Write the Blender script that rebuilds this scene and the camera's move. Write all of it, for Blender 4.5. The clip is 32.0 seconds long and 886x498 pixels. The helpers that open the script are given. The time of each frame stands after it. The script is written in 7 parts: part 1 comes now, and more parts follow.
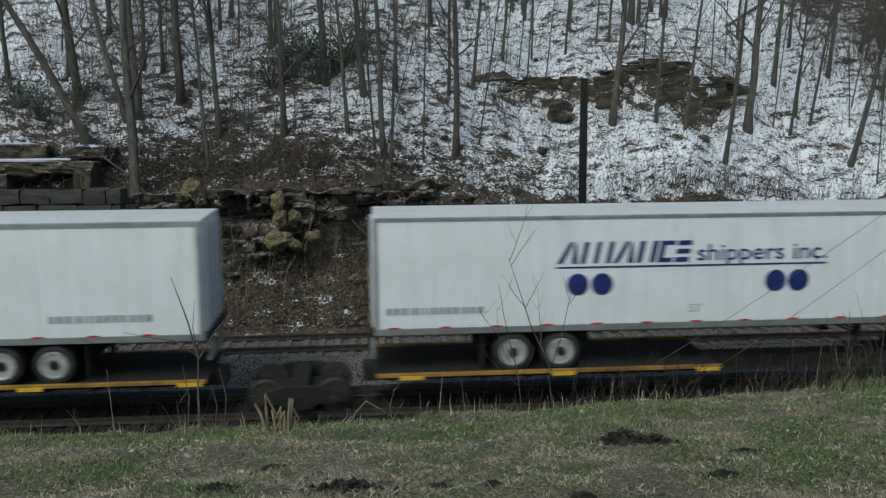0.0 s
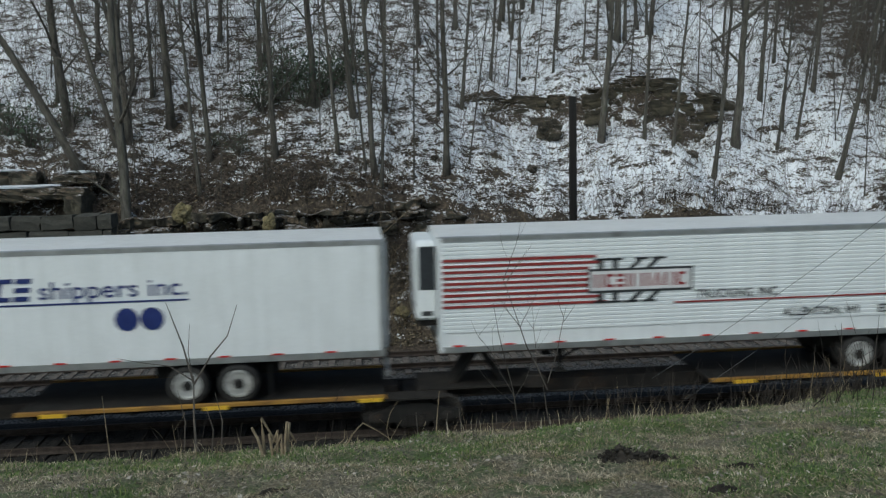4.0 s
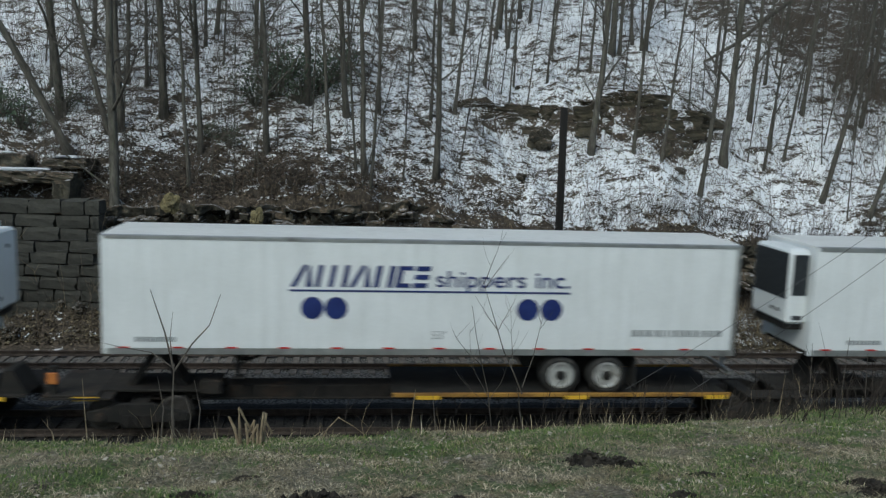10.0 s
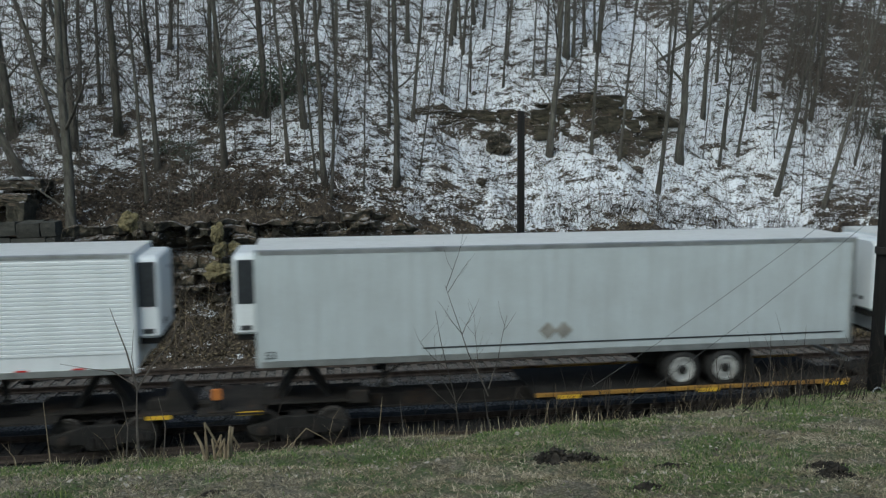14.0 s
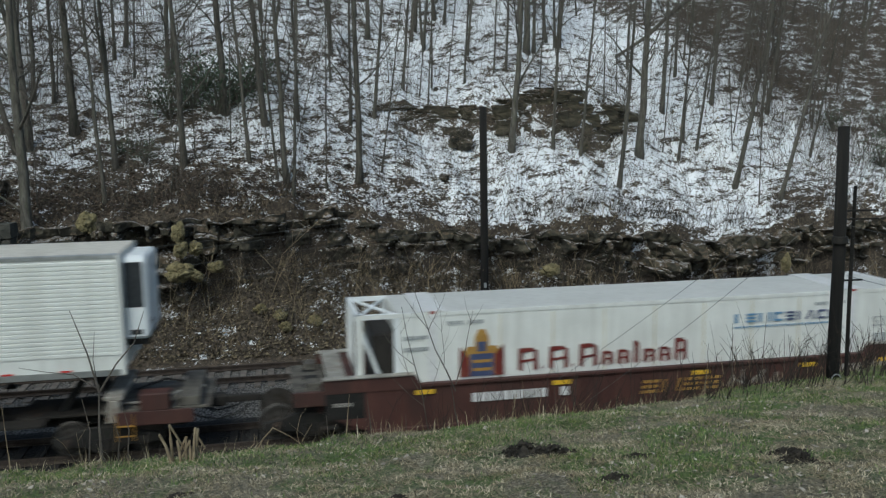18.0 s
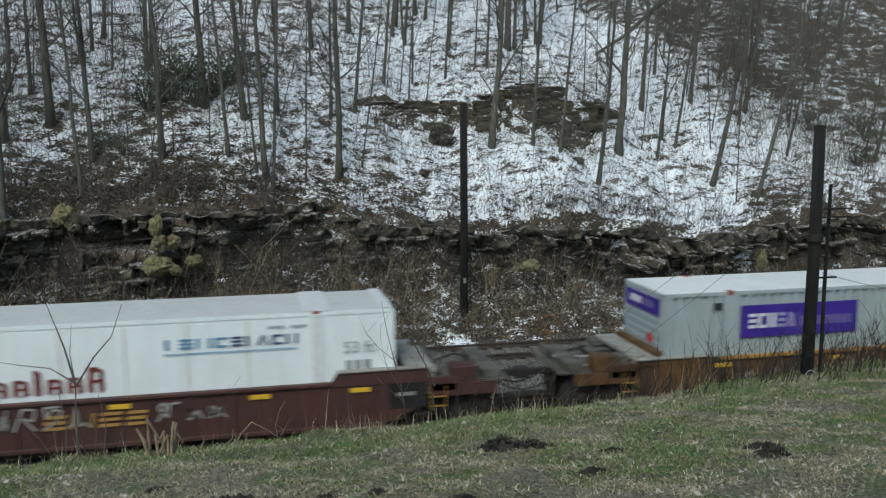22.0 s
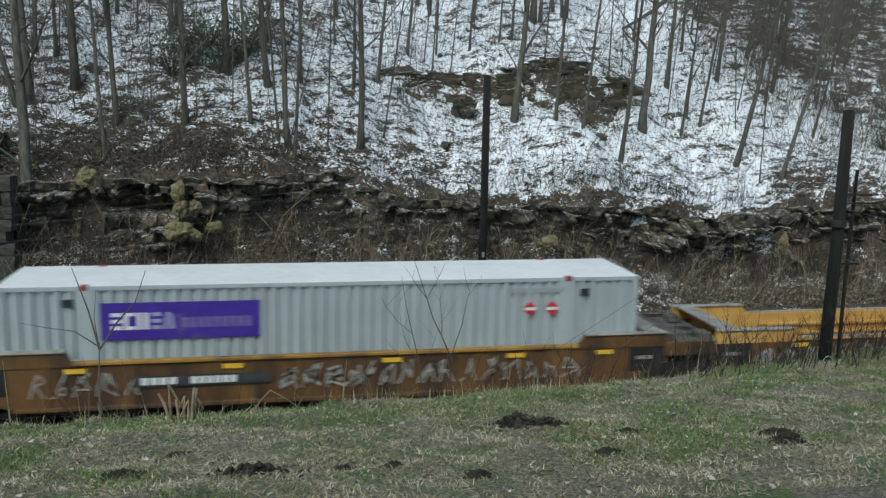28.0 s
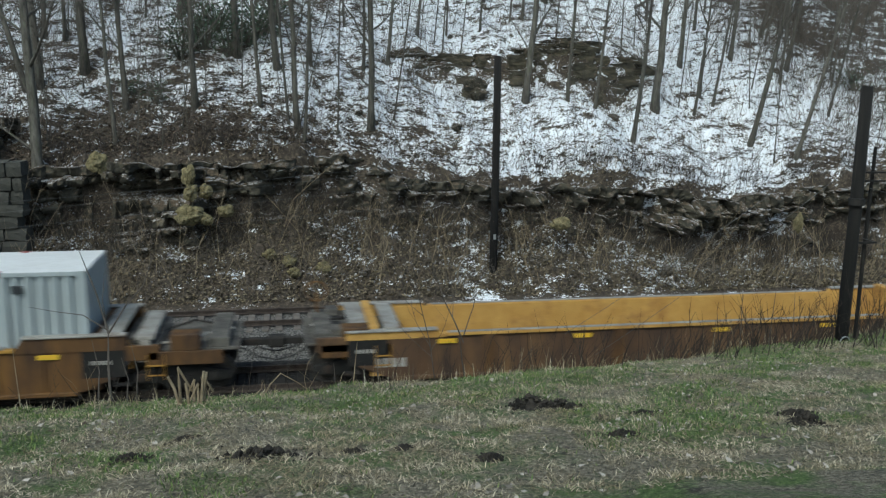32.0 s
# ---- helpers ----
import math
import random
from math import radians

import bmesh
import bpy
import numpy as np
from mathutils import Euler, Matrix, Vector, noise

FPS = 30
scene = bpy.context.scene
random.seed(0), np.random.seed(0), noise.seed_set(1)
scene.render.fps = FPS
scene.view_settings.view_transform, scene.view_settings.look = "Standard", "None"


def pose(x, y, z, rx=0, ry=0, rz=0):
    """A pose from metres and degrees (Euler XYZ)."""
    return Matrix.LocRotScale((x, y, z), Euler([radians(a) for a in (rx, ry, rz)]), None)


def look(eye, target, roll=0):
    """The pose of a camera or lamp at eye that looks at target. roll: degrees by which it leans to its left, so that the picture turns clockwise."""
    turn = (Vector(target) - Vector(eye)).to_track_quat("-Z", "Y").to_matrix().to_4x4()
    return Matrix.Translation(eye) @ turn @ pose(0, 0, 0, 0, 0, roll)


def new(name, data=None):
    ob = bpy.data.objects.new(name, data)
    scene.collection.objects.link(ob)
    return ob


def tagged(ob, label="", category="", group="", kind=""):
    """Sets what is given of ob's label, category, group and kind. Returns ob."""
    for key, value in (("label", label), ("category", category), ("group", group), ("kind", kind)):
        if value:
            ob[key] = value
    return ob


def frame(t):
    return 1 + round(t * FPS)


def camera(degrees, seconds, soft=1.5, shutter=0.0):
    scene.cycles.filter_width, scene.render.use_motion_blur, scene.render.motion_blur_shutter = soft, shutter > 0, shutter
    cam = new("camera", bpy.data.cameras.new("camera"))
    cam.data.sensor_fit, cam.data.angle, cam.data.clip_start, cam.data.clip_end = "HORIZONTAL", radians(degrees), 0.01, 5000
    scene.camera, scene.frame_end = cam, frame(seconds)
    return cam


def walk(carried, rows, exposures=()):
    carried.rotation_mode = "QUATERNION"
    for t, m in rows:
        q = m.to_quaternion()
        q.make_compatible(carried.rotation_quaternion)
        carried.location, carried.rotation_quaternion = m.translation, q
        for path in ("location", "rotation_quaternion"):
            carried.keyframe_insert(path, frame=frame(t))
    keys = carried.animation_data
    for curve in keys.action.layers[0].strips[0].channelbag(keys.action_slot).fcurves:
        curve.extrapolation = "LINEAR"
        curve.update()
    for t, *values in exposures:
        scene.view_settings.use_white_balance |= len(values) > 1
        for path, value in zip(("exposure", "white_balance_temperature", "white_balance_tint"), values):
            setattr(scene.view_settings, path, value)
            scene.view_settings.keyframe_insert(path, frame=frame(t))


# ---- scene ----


def aim(x, y, z, yaw, pitch, roll):
    """A hand-held camera: place, yaw to the left from +y, pitch up, roll, in degrees."""
    return pose(x, y, z, 90 + pitch, 0, yaw) @ pose(0, 0, 0, 0, 0, roll)


cam = camera(54.71, 32.0, soft=1.3, shutter=0.35)
walk(cam, [
    (0, aim(7.219, -22.190, 7.845, -4.99, -9.63, -0.20)),
    (0.5, aim(7.207, -22.199, 7.847, -4.76, -9.79, -0.72)),
    (1, aim(7.212, -22.191, 7.835, -4.95, -9.78, -1.19)),
    (1.5, aim(7.222, -22.212, 7.847, -5.41, -9.36, -1.24)),
    (2, aim(7.217, -22.321, 7.896, -5.17, -8.97, -1.36)),
    (2.5, aim(7.210, -22.221, 7.855, -5.34, -8.57, -1.49)),
    (4.5, aim(7.177, -22.234, 7.880, -6.01, -8.22, -0.70)),
    (5, aim(7.189, -22.235, 7.885, -7.57, -7.49, -0.90)),
    (5.5, aim(7.198, -22.233, 7.877, -7.62, -7.54, -1.04)),
    (6, aim(7.190, -22.151, 7.860, -7.54, -7.95, -0.00)),
    (6.5, aim(7.192, -22.318, 7.879, -6.89, -8.32, -0.38)),
    (7, aim(7.170, -22.294, 7.855, -9.30, -8.85, 1.50)),
    (7.5, aim(7.179, -22.372, 7.863, -7.79, -8.92, 1.70)),
    (8, aim(7.200, -22.414, 7.886, -7.09, -8.78, 1.94)),
    (8.5, aim(7.187, -22.441, 7.866, -7.45, -8.74, 3.05)),
    (9, aim(7.205, -22.446, 7.857, -7.33, -9.03, 0.76)),
    (9.5, aim(7.199, -22.449, 7.867, -7.10, -7.74, 2.10)),
    (10, aim(7.213, -22.454, 7.874, -6.47, -8.09, 1.89)),
    (10.5, aim(7.252, -22.524, 7.880, -7.90, -8.38, 1.50)),
    (11, aim(7.273, -22.551, 7.872, -8.39, -8.69, 1.09)),
    (11.5, aim(7.270, -22.555, 7.880, -8.65, -8.58, 0.56)),
    (12, aim(7.242, -22.541, 7.888, -8.81, -7.93, 1.07)),
    (12.5, aim(7.250, -22.533, 7.878, -8.88, -8.02, 1.14)),
    (13, aim(7.242, -22.503, 7.867, -8.83, -7.97, 1.26)),
    (13.5, aim(7.258, -22.529, 7.864, -8.86, -7.66, 0.61)),
    (15.5, aim(7.238, -22.490, 7.844, -9.10, -7.56, -1.35)),
    (16, aim(7.240, -22.496, 7.844, -9.65, -8.06, -1.34)),
    (16.5, aim(7.238, -22.508, 7.843, -10.21, -7.70, -1.02)),
    (17, aim(7.237, -22.503, 7.849, -10.64, -7.42, -0.71)),
    (17.5, aim(7.239, -22.504, 7.843, -10.58, -7.42, -0.53)),
    (18, aim(7.233, -22.504, 7.845, -11.33, -7.82, -0.68)),
    (18.5, aim(7.242, -22.496, 7.844, -11.42, -7.14, -0.50)),
    (19, aim(7.227, -22.497, 7.847, -10.96, -7.52, -0.02)),
    (19.5, aim(7.218, -22.499, 7.850, -10.54, -7.66, 0.21)),
    (20, aim(7.228, -22.502, 7.846, -11.11, -7.32, -0.11)),
    (20.5, aim(7.220, -22.518, 7.852, -11.12, -6.93, -0.44)),
    (21, aim(7.218, -22.525, 7.854, -11.45, -7.29, 0.41)),
    (21.5, aim(7.208, -22.535, 7.853, -11.83, -7.98, 0.23)),
    (22, aim(7.222, -22.525, 7.845, -12.71, -8.14, -0.13)),
    (22.5, aim(7.233, -22.509, 7.841, -13.31, -7.90, 0.20)),
    (23, aim(7.233, -22.500, 7.830, -13.30, -8.45, 0.23)),
    (23.5, aim(7.236, -22.502, 7.838, -13.63, -9.28, 0.63)),
    (24, aim(7.244, -22.488, 7.828, -13.03, -9.46, -0.35)),
    (24.5, aim(7.236, -22.484, 7.830, -13.30, -9.78, -0.50)),
    (26.5, aim(7.218, -22.475, 7.833, -12.53, -10.06, -0.31)),
    (27, aim(7.217, -22.448, 7.844, -11.74, -9.74, 0.83)),
    (27.5, aim(7.209, -22.432, 7.853, -11.31, -9.88, 1.43)),
    (28, aim(7.175, -22.543, 7.903, -11.52, -10.05, 1.37)),
    (28.5, aim(7.200, -22.405, 7.849, -10.74, -10.36, 2.32)),
    (29, aim(7.193, -22.389, 7.852, -10.15, -10.29, 2.41)),
    (29.5, aim(7.193, -22.396, 7.854, -10.27, -10.38, 2.36)),
    (30, aim(7.196, -22.405, 7.848, -10.45, -10.78, 2.47)),
    (30.5, aim(7.200, -22.391, 7.849, -10.21, -10.91, 2.40)),
    (31, aim(7.197, -22.397, 7.855, -10.21, -10.97, 2.18)),
    (31.5, aim(7.207, -22.406, 7.847, -10.72, -10.82, 1.46)),
    (32, aim(7.218, -22.407, 7.843, -10.74, -11.17, 0.85)),
], exposures=[(0, -0.46, 5950, -3), (5, -0.46, 5980, -2), (9, -0.36, 5950, -3), (12, -0.47, 5920, -3), (18, -0.25, 6000, -3), (22, -0.12, 5900, -4), (32, 0.03, 5870, -5)])

# ---- daylight: bright overcast with a veiled sun high behind the bank ----
world = bpy.data.worlds.new("World")
scene.world = world
world.use_nodes = True
wn = world.node_tree
sky = wn.nodes.new("ShaderNodeTexSky")
sky.sky_type, sky.sun_disc = "NISHITA", False
SUN_UP, SUN_TURN = radians(48), radians(211)
sky.sun_elevation, sky.sun_rotation = SUN_UP, SUN_TURN
sky.air_density, sky.dust_density, sky.ozone_density = 1.0, 3.0, 1.0
wn.links.new(sky.outputs[0], wn.nodes["Background"].inputs[0])
wn.nodes["Background"].inputs[1].default_value = 0.13
sun = new("sun", bpy.data.lights.new("sun", "SUN"))
sun.data.energy, sun.data.angle, sun.data.color = 1.4, radians(25), (1.0, 0.97, 0.92)
# the sun stands in the direction (sin(turn), cos(turn)) on the plan
sun.matrix_world = look((math.sin(SUN_TURN) * 50 * math.cos(SUN_UP), math.cos(SUN_TURN) * 50 * math.cos(SUN_UP), 50 * math.sin(SUN_UP)), (0, 0, 0))


# ---- materials ----
def shader(name):
    m = bpy.data.materials.new(name)
    m.use_nodes = True
    return m, m.node_tree, m.node_tree.nodes["Principled BSDF"]


def node(tree, kind, **inputs):
    n = tree.nodes.new(kind)
    for key, value in inputs.items():
        n.inputs[key.replace("_", " ")].default_value = value
    return n


def ramp(tree, source, stops):
    r = tree.nodes.new("ShaderNodeValToRGB")
    while len(r.color_ramp.elements) < len(stops):
        r.color_ramp.elements.new(0.5)
    for el, (at, colour) in zip(r.color_ramp.elements, stops):
        el.position, el.color = at, (*colour, 1)
    tree.links.new(source, r.inputs[0])
    return r.outputs[0]


def blend(tree, factor, a, b, kind="MIX"):
    n = tree.nodes.new("ShaderNodeMix")
    n.data_type, n.blend_type = "RGBA", kind
    for socket, value in ((n.inputs[0], factor), (n.inputs[6], a), (n.inputs[7], b)):
        if isinstance(value, (int, float)):
            socket.default_value = value
        elif isinstance(value, tuple):
            socket.default_value = (*value, 1)
        else:
            tree.links.new(value, socket)
    return n.outputs[2]


def noise_of(tree, coords, scale, detail=5.0, roughness=0.6, stretch=None):
    if stretch:
        mp = tree.nodes.new("ShaderNodeMapping")
        mp.inputs["Scale"].default_value = stretch
        tree.links.new(coords, mp.inputs[0])
        coords = mp.outputs[0]
    n = node(tree, "ShaderNodeTexNoise", Scale=scale, Detail=detail, Roughness=roughness)
    tree.links.new(coords, n.inputs["Vector"])
    return n.outputs["Fac"]


def finish(tree, bsdf, colour, rough_value, metal=0.0, bump=None, strength=0.3, distance=0.02):
    if isinstance(colour, tuple):
        bsdf.inputs["Base Color"].default_value = (*colour, 1)
    else:
        tree.links.new(colour, bsdf.inputs["Base Color"])
    if isinstance(rough_value, (int, float)):
        bsdf.inputs["Roughness"].default_value = rough_value
    else:
        tree.links.new(rough_value, bsdf.inputs["Roughness"])
    bsdf.inputs["Metallic"].default_value = metal
    if bump is not None:
        b = node(tree, "ShaderNodeBump", Strength=strength, Distance=distance)
        tree.links.new(bump, b.inputs["Height"])
        tree.links.new(b.outputs[0], bsdf.inputs["Normal"])


def surface(name, dark, light, scale=3.0, fine=40.0, rough_value=0.6, metal=0.0, dirt=None, dirt_amount=0.5, bump=0.25, distance=0.01, stretch=None, each=0.0):
    """A worn surface: two tones by a broad noise, fine grain, and stains of a third colour."""
    m, tree, bsdf = shader(name)
    co = tree.nodes.new("ShaderNodeTexCoord").outputs["Object"]
    broad = noise_of(tree, co, scale, 6, 0.62, stretch)
    grain = noise_of(tree, co, fine, 3, 0.6)
    colour = ramp(tree, broad, ((0.32, dark), (0.68, light)))
    colour = blend(tree, 0.25, colour, ramp(tree, grain, ((0.3, (0.35, 0.35, 0.35)), (0.7, (1, 1, 1)))), "MULTIPLY")
    if dirt:
        spots = noise_of(tree, co, scale * 0.6, 8, 0.7, stretch)
        mask = ramp(tree, spots, ((0.62 - 0.25 * dirt_amount, (0, 0, 0)), (0.82 - 0.2 * dirt_amount, (1, 1, 1))))
        colour = blend(tree, mask, colour, dirt)
    if each:
        info = tree.nodes.new("ShaderNodeObjectInfo").outputs["Random"]
        colour = blend(tree, each, colour, ramp(tree, info, ((0.0, (0.45, 0.45, 0.45)), (1.0, (1, 1, 1)))), "MULTIPLY")
    finish(tree, bsdf, colour, rough_value, metal, grain, bump, distance)
    return m


def grime_white(name, white, grime, amount=0.5, rough_value=0.42):
    """White painted sheet with faint vertical runs and grey road film."""
    m, tree, bsdf = shader(name)
    co = tree.nodes.new("ShaderNodeTexCoord").outputs["Object"]
    runs = noise_of(tree, co, 1.0, 6, 0.65, (5.0, 5.0, 0.35))
    film = noise_of(tree, co, 0.9, 5, 0.6)
    fine = noise_of(tree, co, 18, 4, 0.7)
    f1 = ramp(tree, runs, ((0.45, (0, 0, 0)), (0.85, (amount,) * 3)))
    f2 = ramp(tree, film, ((0.4, (0, 0, 0)), (0.9, (amount * 0.8,) * 3)))
    colour = blend(tree, f1, white, grime)
    colour = blend(tree, f2, colour, grime)
    colour = blend(tree, 0.12, colour, ramp(tree, fine, ((0.3, (0.5, 0.5, 0.5)), (0.65, (1, 1, 1)))), "MULTIPLY")
    finish(tree, bsdf, colour, rough_value, 0.0, film, 0.05, 0.02)
    return m


WHITE_PAINT = grime_white("white_paint", (0.87, 0.895, 0.905), (0.5, 0.52, 0.5), 0.32)
AGED_WHITE = grime_white("aged_white_paint", (0.81, 0.82, 0.79), (0.42, 0.41, 0.37), 0.5)
CREAM_PAINT = grime_white("cream_paint", (0.68, 0.63, 0.47), (0.34, 0.27, 0.15), 0.7)
ROOF_SHEET = grime_white("roof_sheet", (0.88, 0.88, 0.86), (0.5, 0.48, 0.44), 0.4, 0.38)
ROOF_TAN = grime_white("tan_roof_sheet", (0.74, 0.70, 0.62), (0.3, 0.26, 0.2), 0.6, 0.45)
ROOF_PALE = grime_white("pale_grey_roof_sheet", (0.66, 0.66, 0.63), (0.4, 0.39, 0.36), 0.5, 0.45)
ROOF_GREY = grime_white("grey_roof_sheet", (0.42, 0.42, 0.40), (0.25, 0.23, 0.2), 0.6, 0.45)
GREY_BOX = grime_white("pale_grey_paint", (0.40, 0.445, 0.455), (0.25, 0.26, 0.25), 0.5)
GREY_WHITE = grime_white("grey_white_paint", (0.58, 0.63, 0.64), (0.36, 0.37, 0.36), 0.5)
ALUMINIUM = surface("aluminium_rail", (0.42, 0.43, 0.43), (0.62, 0.63, 0.63), 2.0, 60, 0.38, 0.7, (0.22, 0.2, 0.18), 0.3, 0.08, 0.004)
DARK_RAIL = surface("dark_rail", (0.10, 0.10, 0.10), (0.2, 0.2, 0.2), 2.0, 60, 0.5, 0.3)
RUBBER = surface("tyre_rubber", (0.018, 0.018, 0.018), (0.04, 0.038, 0.035), 6.0, 80, 0.85, 0, (0.09, 0.08, 0.07), 0.3)
RIM_WHITE = surface("wheel_rim", (0.45, 0.45, 0.43), (0.75, 0.75, 0.73), 6.0, 60, 0.4, 0.35, (0.2, 0.17, 0.13), 0.45)
DISH_STEEL = surface("wheel_dish_steel", (0.02, 0.019, 0.018), (0.065, 0.062, 0.058), 5, 50, 0.75, 0.1, (0.015, 0.012, 0.01), 0.5)
BLACK_STEEL = surface("black_steel", (0.01, 0.0095, 0.009), (0.026, 0.024, 0.021), 3.0, 50, 0.85, 0.1, (0.045, 0.032, 0.023), 0.3)
DECK_BLACK = surface("black_grimy_deck", (0.008, 0.008, 0.008), (0.025, 0.023, 0.021), 2.5, 50, 0.85, 0, (0.04, 0.03, 0.025), 0.3)
UNDER_STEEL = surface("dirty_steel", (0.012, 0.0105, 0.0095), (0.036, 0.031, 0.026), 2.4, 50, 0.85, 0.1, (0.075, 0.044, 0.026), 0.3)
DUSTY_STEEL = surface("dusty_grey_steel", (0.055, 0.05, 0.043), (0.19, 0.175, 0.148), 2.2, 50, 0.8, 0.1, (0.05, 0.035, 0.028), 0.5)
GREY_DECK = surface("grey_deck_steel", (0.26, 0.245, 0.215), (0.46, 0.44, 0.395), 2.2, 50, 0.65, 0.2, (0.18, 0.11, 0.07), 0.4)
WHEEL_STEEL = surface("bright_wheel_steel", (0.05, 0.045, 0.04), (0.13, 0.12, 0.11), 8, 60, 0.5, 0.5, (0.04, 0.028, 0.02), 0.5)
YELLOW_PAINT = surface("yellow_paint", (0.48, 0.26, 0.06), (0.64, 0.385, 0.105), 1.6, 45, 0.55, 0, (0.22, 0.09, 0.035), 0.35)
YELLOW_SILL = surface("dirty_yellow_paint", (0.28, 0.145, 0.03), (0.5, 0.28, 0.05), 2.0, 45, 0.6, 0, (0.1, 0.05, 0.025), 0.6, stretch=(0.6, 1, 1))
RUSTY_YELLOW = surface("rust_streaked_yellow", (0.075, 0.036, 0.013), (0.23, 0.115, 0.028), 1.4, 45, 0.7, 0, (0.032, 0.017, 0.011), 0.85, stretch=(1.2, 1, 0.35))
MAROON = surface("brown_red_paint", (0.05, 0.02, 0.017), (0.105, 0.042, 0.032), 1.4, 45, 0.65, 0, (0.045, 0.025, 0.02), 0.5, stretch=(1.2, 1, 0.4))
BRIGHT_YELLOW = surface("bright_yellow_patch", (0.75, 0.45, 0.03), (0.85, 0.55, 0.05), 3, 45, 0.5)
NAVY = surface("navy_lettering", (0.012, 0.024, 0.13), (0.025, 0.045, 0.2), 3, 60, 0.45)
BLUE = surface("blue_band", (0.02, 0.16, 0.52), (0.03, 0.22, 0.62), 1.5, 60, 0.42)
DEEP_BLUE = surface("deep_blue_band", (0.012, 0.035, 0.22), (0.02, 0.06, 0.32), 1.5, 60, 0.42)
PURPLE = surface("purple_panel", (0.045, 0.02, 0.25), (0.065, 0.03, 0.32), 2, 60, 0.45, 0, (0.16, 0.14, 0.24), 0.25)
INK = surface("black_lettering", (0.02, 0.022, 0.025), (0.06, 0.062, 0.065), 3, 60, 0.5)
FADED_NAVY = surface("grey_navy_lettering", (0.05, 0.07, 0.16), (0.09, 0.11, 0.2), 3, 60, 0.45)
FADED_INK = surface("faded_lettering", (0.25, 0.27, 0.28), (0.42, 0.44, 0.45), 3, 60, 0.5)
RED_INK = surface("red_lettering", (0.22, 0.025, 0.025), (0.33, 0.045, 0.04), 3, 60, 0.5, 0, (0.24, 0.09, 0.06), 0.2)
DARK_RED_INK = surface("dark_red_lettering", (0.13, 0.022, 0.02), (0.22, 0.04, 0.03), 3, 60, 0.5, 0, (0.25, 0.12, 0.08), 0.2)
RED_MARK = surface("red_reflector", (0.5, 0.02, 0.02), (0.65, 0.04, 0.03), 6, 60, 0.35)
WHITE_MARK = surface("white_reflector", (0.7, 0.7, 0.7), (0.85, 0.85, 0.85), 6, 60, 0.35)
GRAFFITI_TEAL = surface("teal_spray_paint", (0.05, 0.21, 0.22), (0.15, 0.36, 0.37), 3, 60, 0.6, 0, (0.13, 0.13, 0.1), 0.65)
GRAFFITI_PALE = surface("pale_spray_paint", (0.3, 0.28, 0.25), (0.5, 0.48, 0.44), 3, 60, 0.6, 0, (0.2, 0.14, 0.1), 0.5)
GRAFFITI_GOLD = surface("gold_spray_paint", (0.35, 0.19, 0.04), (0.5, 0.3, 0.08), 3, 60, 0.6)
GRILLE = surface("dark_grille", (0.015, 0.018, 0.022), (0.04, 0.045, 0.05), 12, 80, 0.5)
BARK = surface("grey_brown_bark", (0.05, 0.045, 0.038), (0.2, 0.185, 0.155), 3.0, 30, 0.95, 0, (0.12, 0.13, 0.08), 0.35, 0.6, 0.03, (4, 4, 0.7), each=0.55)
TWIG = surface("bare_twig", (0.075, 0.064, 0.054), (0.18, 0.155, 0.13), 5, 40, 0.95, each=0.4)
DARK_TWIG = surface("dark_bare_twig", (0.018, 0.014, 0.011), (0.055, 0.044, 0.035), 5, 40, 0.95)
PALE_STALK = surface("dry_stalk", (0.22, 0.165, 0.10), (0.42, 0.34, 0.22), 8, 60, 0.9, each=0.4)
POLE_WOOD = surface("tarred_pole_wood", (0.006, 0.0055, 0.005), (0.016, 0.014, 0.0125), 2, 50, 1.0, 0, (0.03, 0.026, 0.022), 0.3, 0.5, 0.015, (6, 6, 0.4))
# near-track ties: the shade under the train is put into the wood's tone
SHADED_TIE = surface("shaded_tie_wood", (0.012, 0.0105, 0.009), (0.032, 0.028, 0.024), 3, 50, 0.9, 0, None, 0, each=0.4)
DULL_WIRE = surface("dull_grey_wire", (0.09, 0.09, 0.09), (0.16, 0.16, 0.16), 3, 50, 0.6, 0.4)
TIE_WOOD = surface("weathered_tie_wood", (0.12, 0.10, 0.085), (0.24, 0.21, 0.18), 3, 50, 0.95, 0, (0.05, 0.04, 0.035), 0.4, each=0.4)
RAIL_STEEL = surface("rusty_rail", (0.05, 0.037, 0.03), (0.1, 0.078, 0.064), 4, 50, 0.7, 0.3)
BLOCK_STONE = surface("cut_block_stone", (0.04, 0.04, 0.033), (0.125, 0.12, 0.10), 1.3, 18, 0.95, 0, (0.03, 0.03, 0.026), 0.55, 0.6, 0.03, each=0.35)
YELLOW_ROCK = surface("lichen_yellow_rock", (0.1, 0.085, 0.042), (0.4, 0.335, 0.17), 3.0, 14, 0.95, 0, (0.05, 0.048, 0.034), 0.6, 0.7, 0.05)
DARK_SOIL = surface("fresh_dark_soil", (0.013, 0.011, 0.0085), (0.06, 0.05, 0.038), 9, 40, 1.0, 0, None, 0, 0.9, 0.03)
SNOW = surface("old_snow", (0.72, 0.74, 0.78), (0.86, 0.88, 0.91), 3, 25, 0.8, 0, None, 0, 0.3, 0.02)
HEMLOCK = surface("evergreen_needles", (0.06, 0.09, 0.06), (0.14, 0.19, 0.12), 3, 30, 0.9, each=0.4)


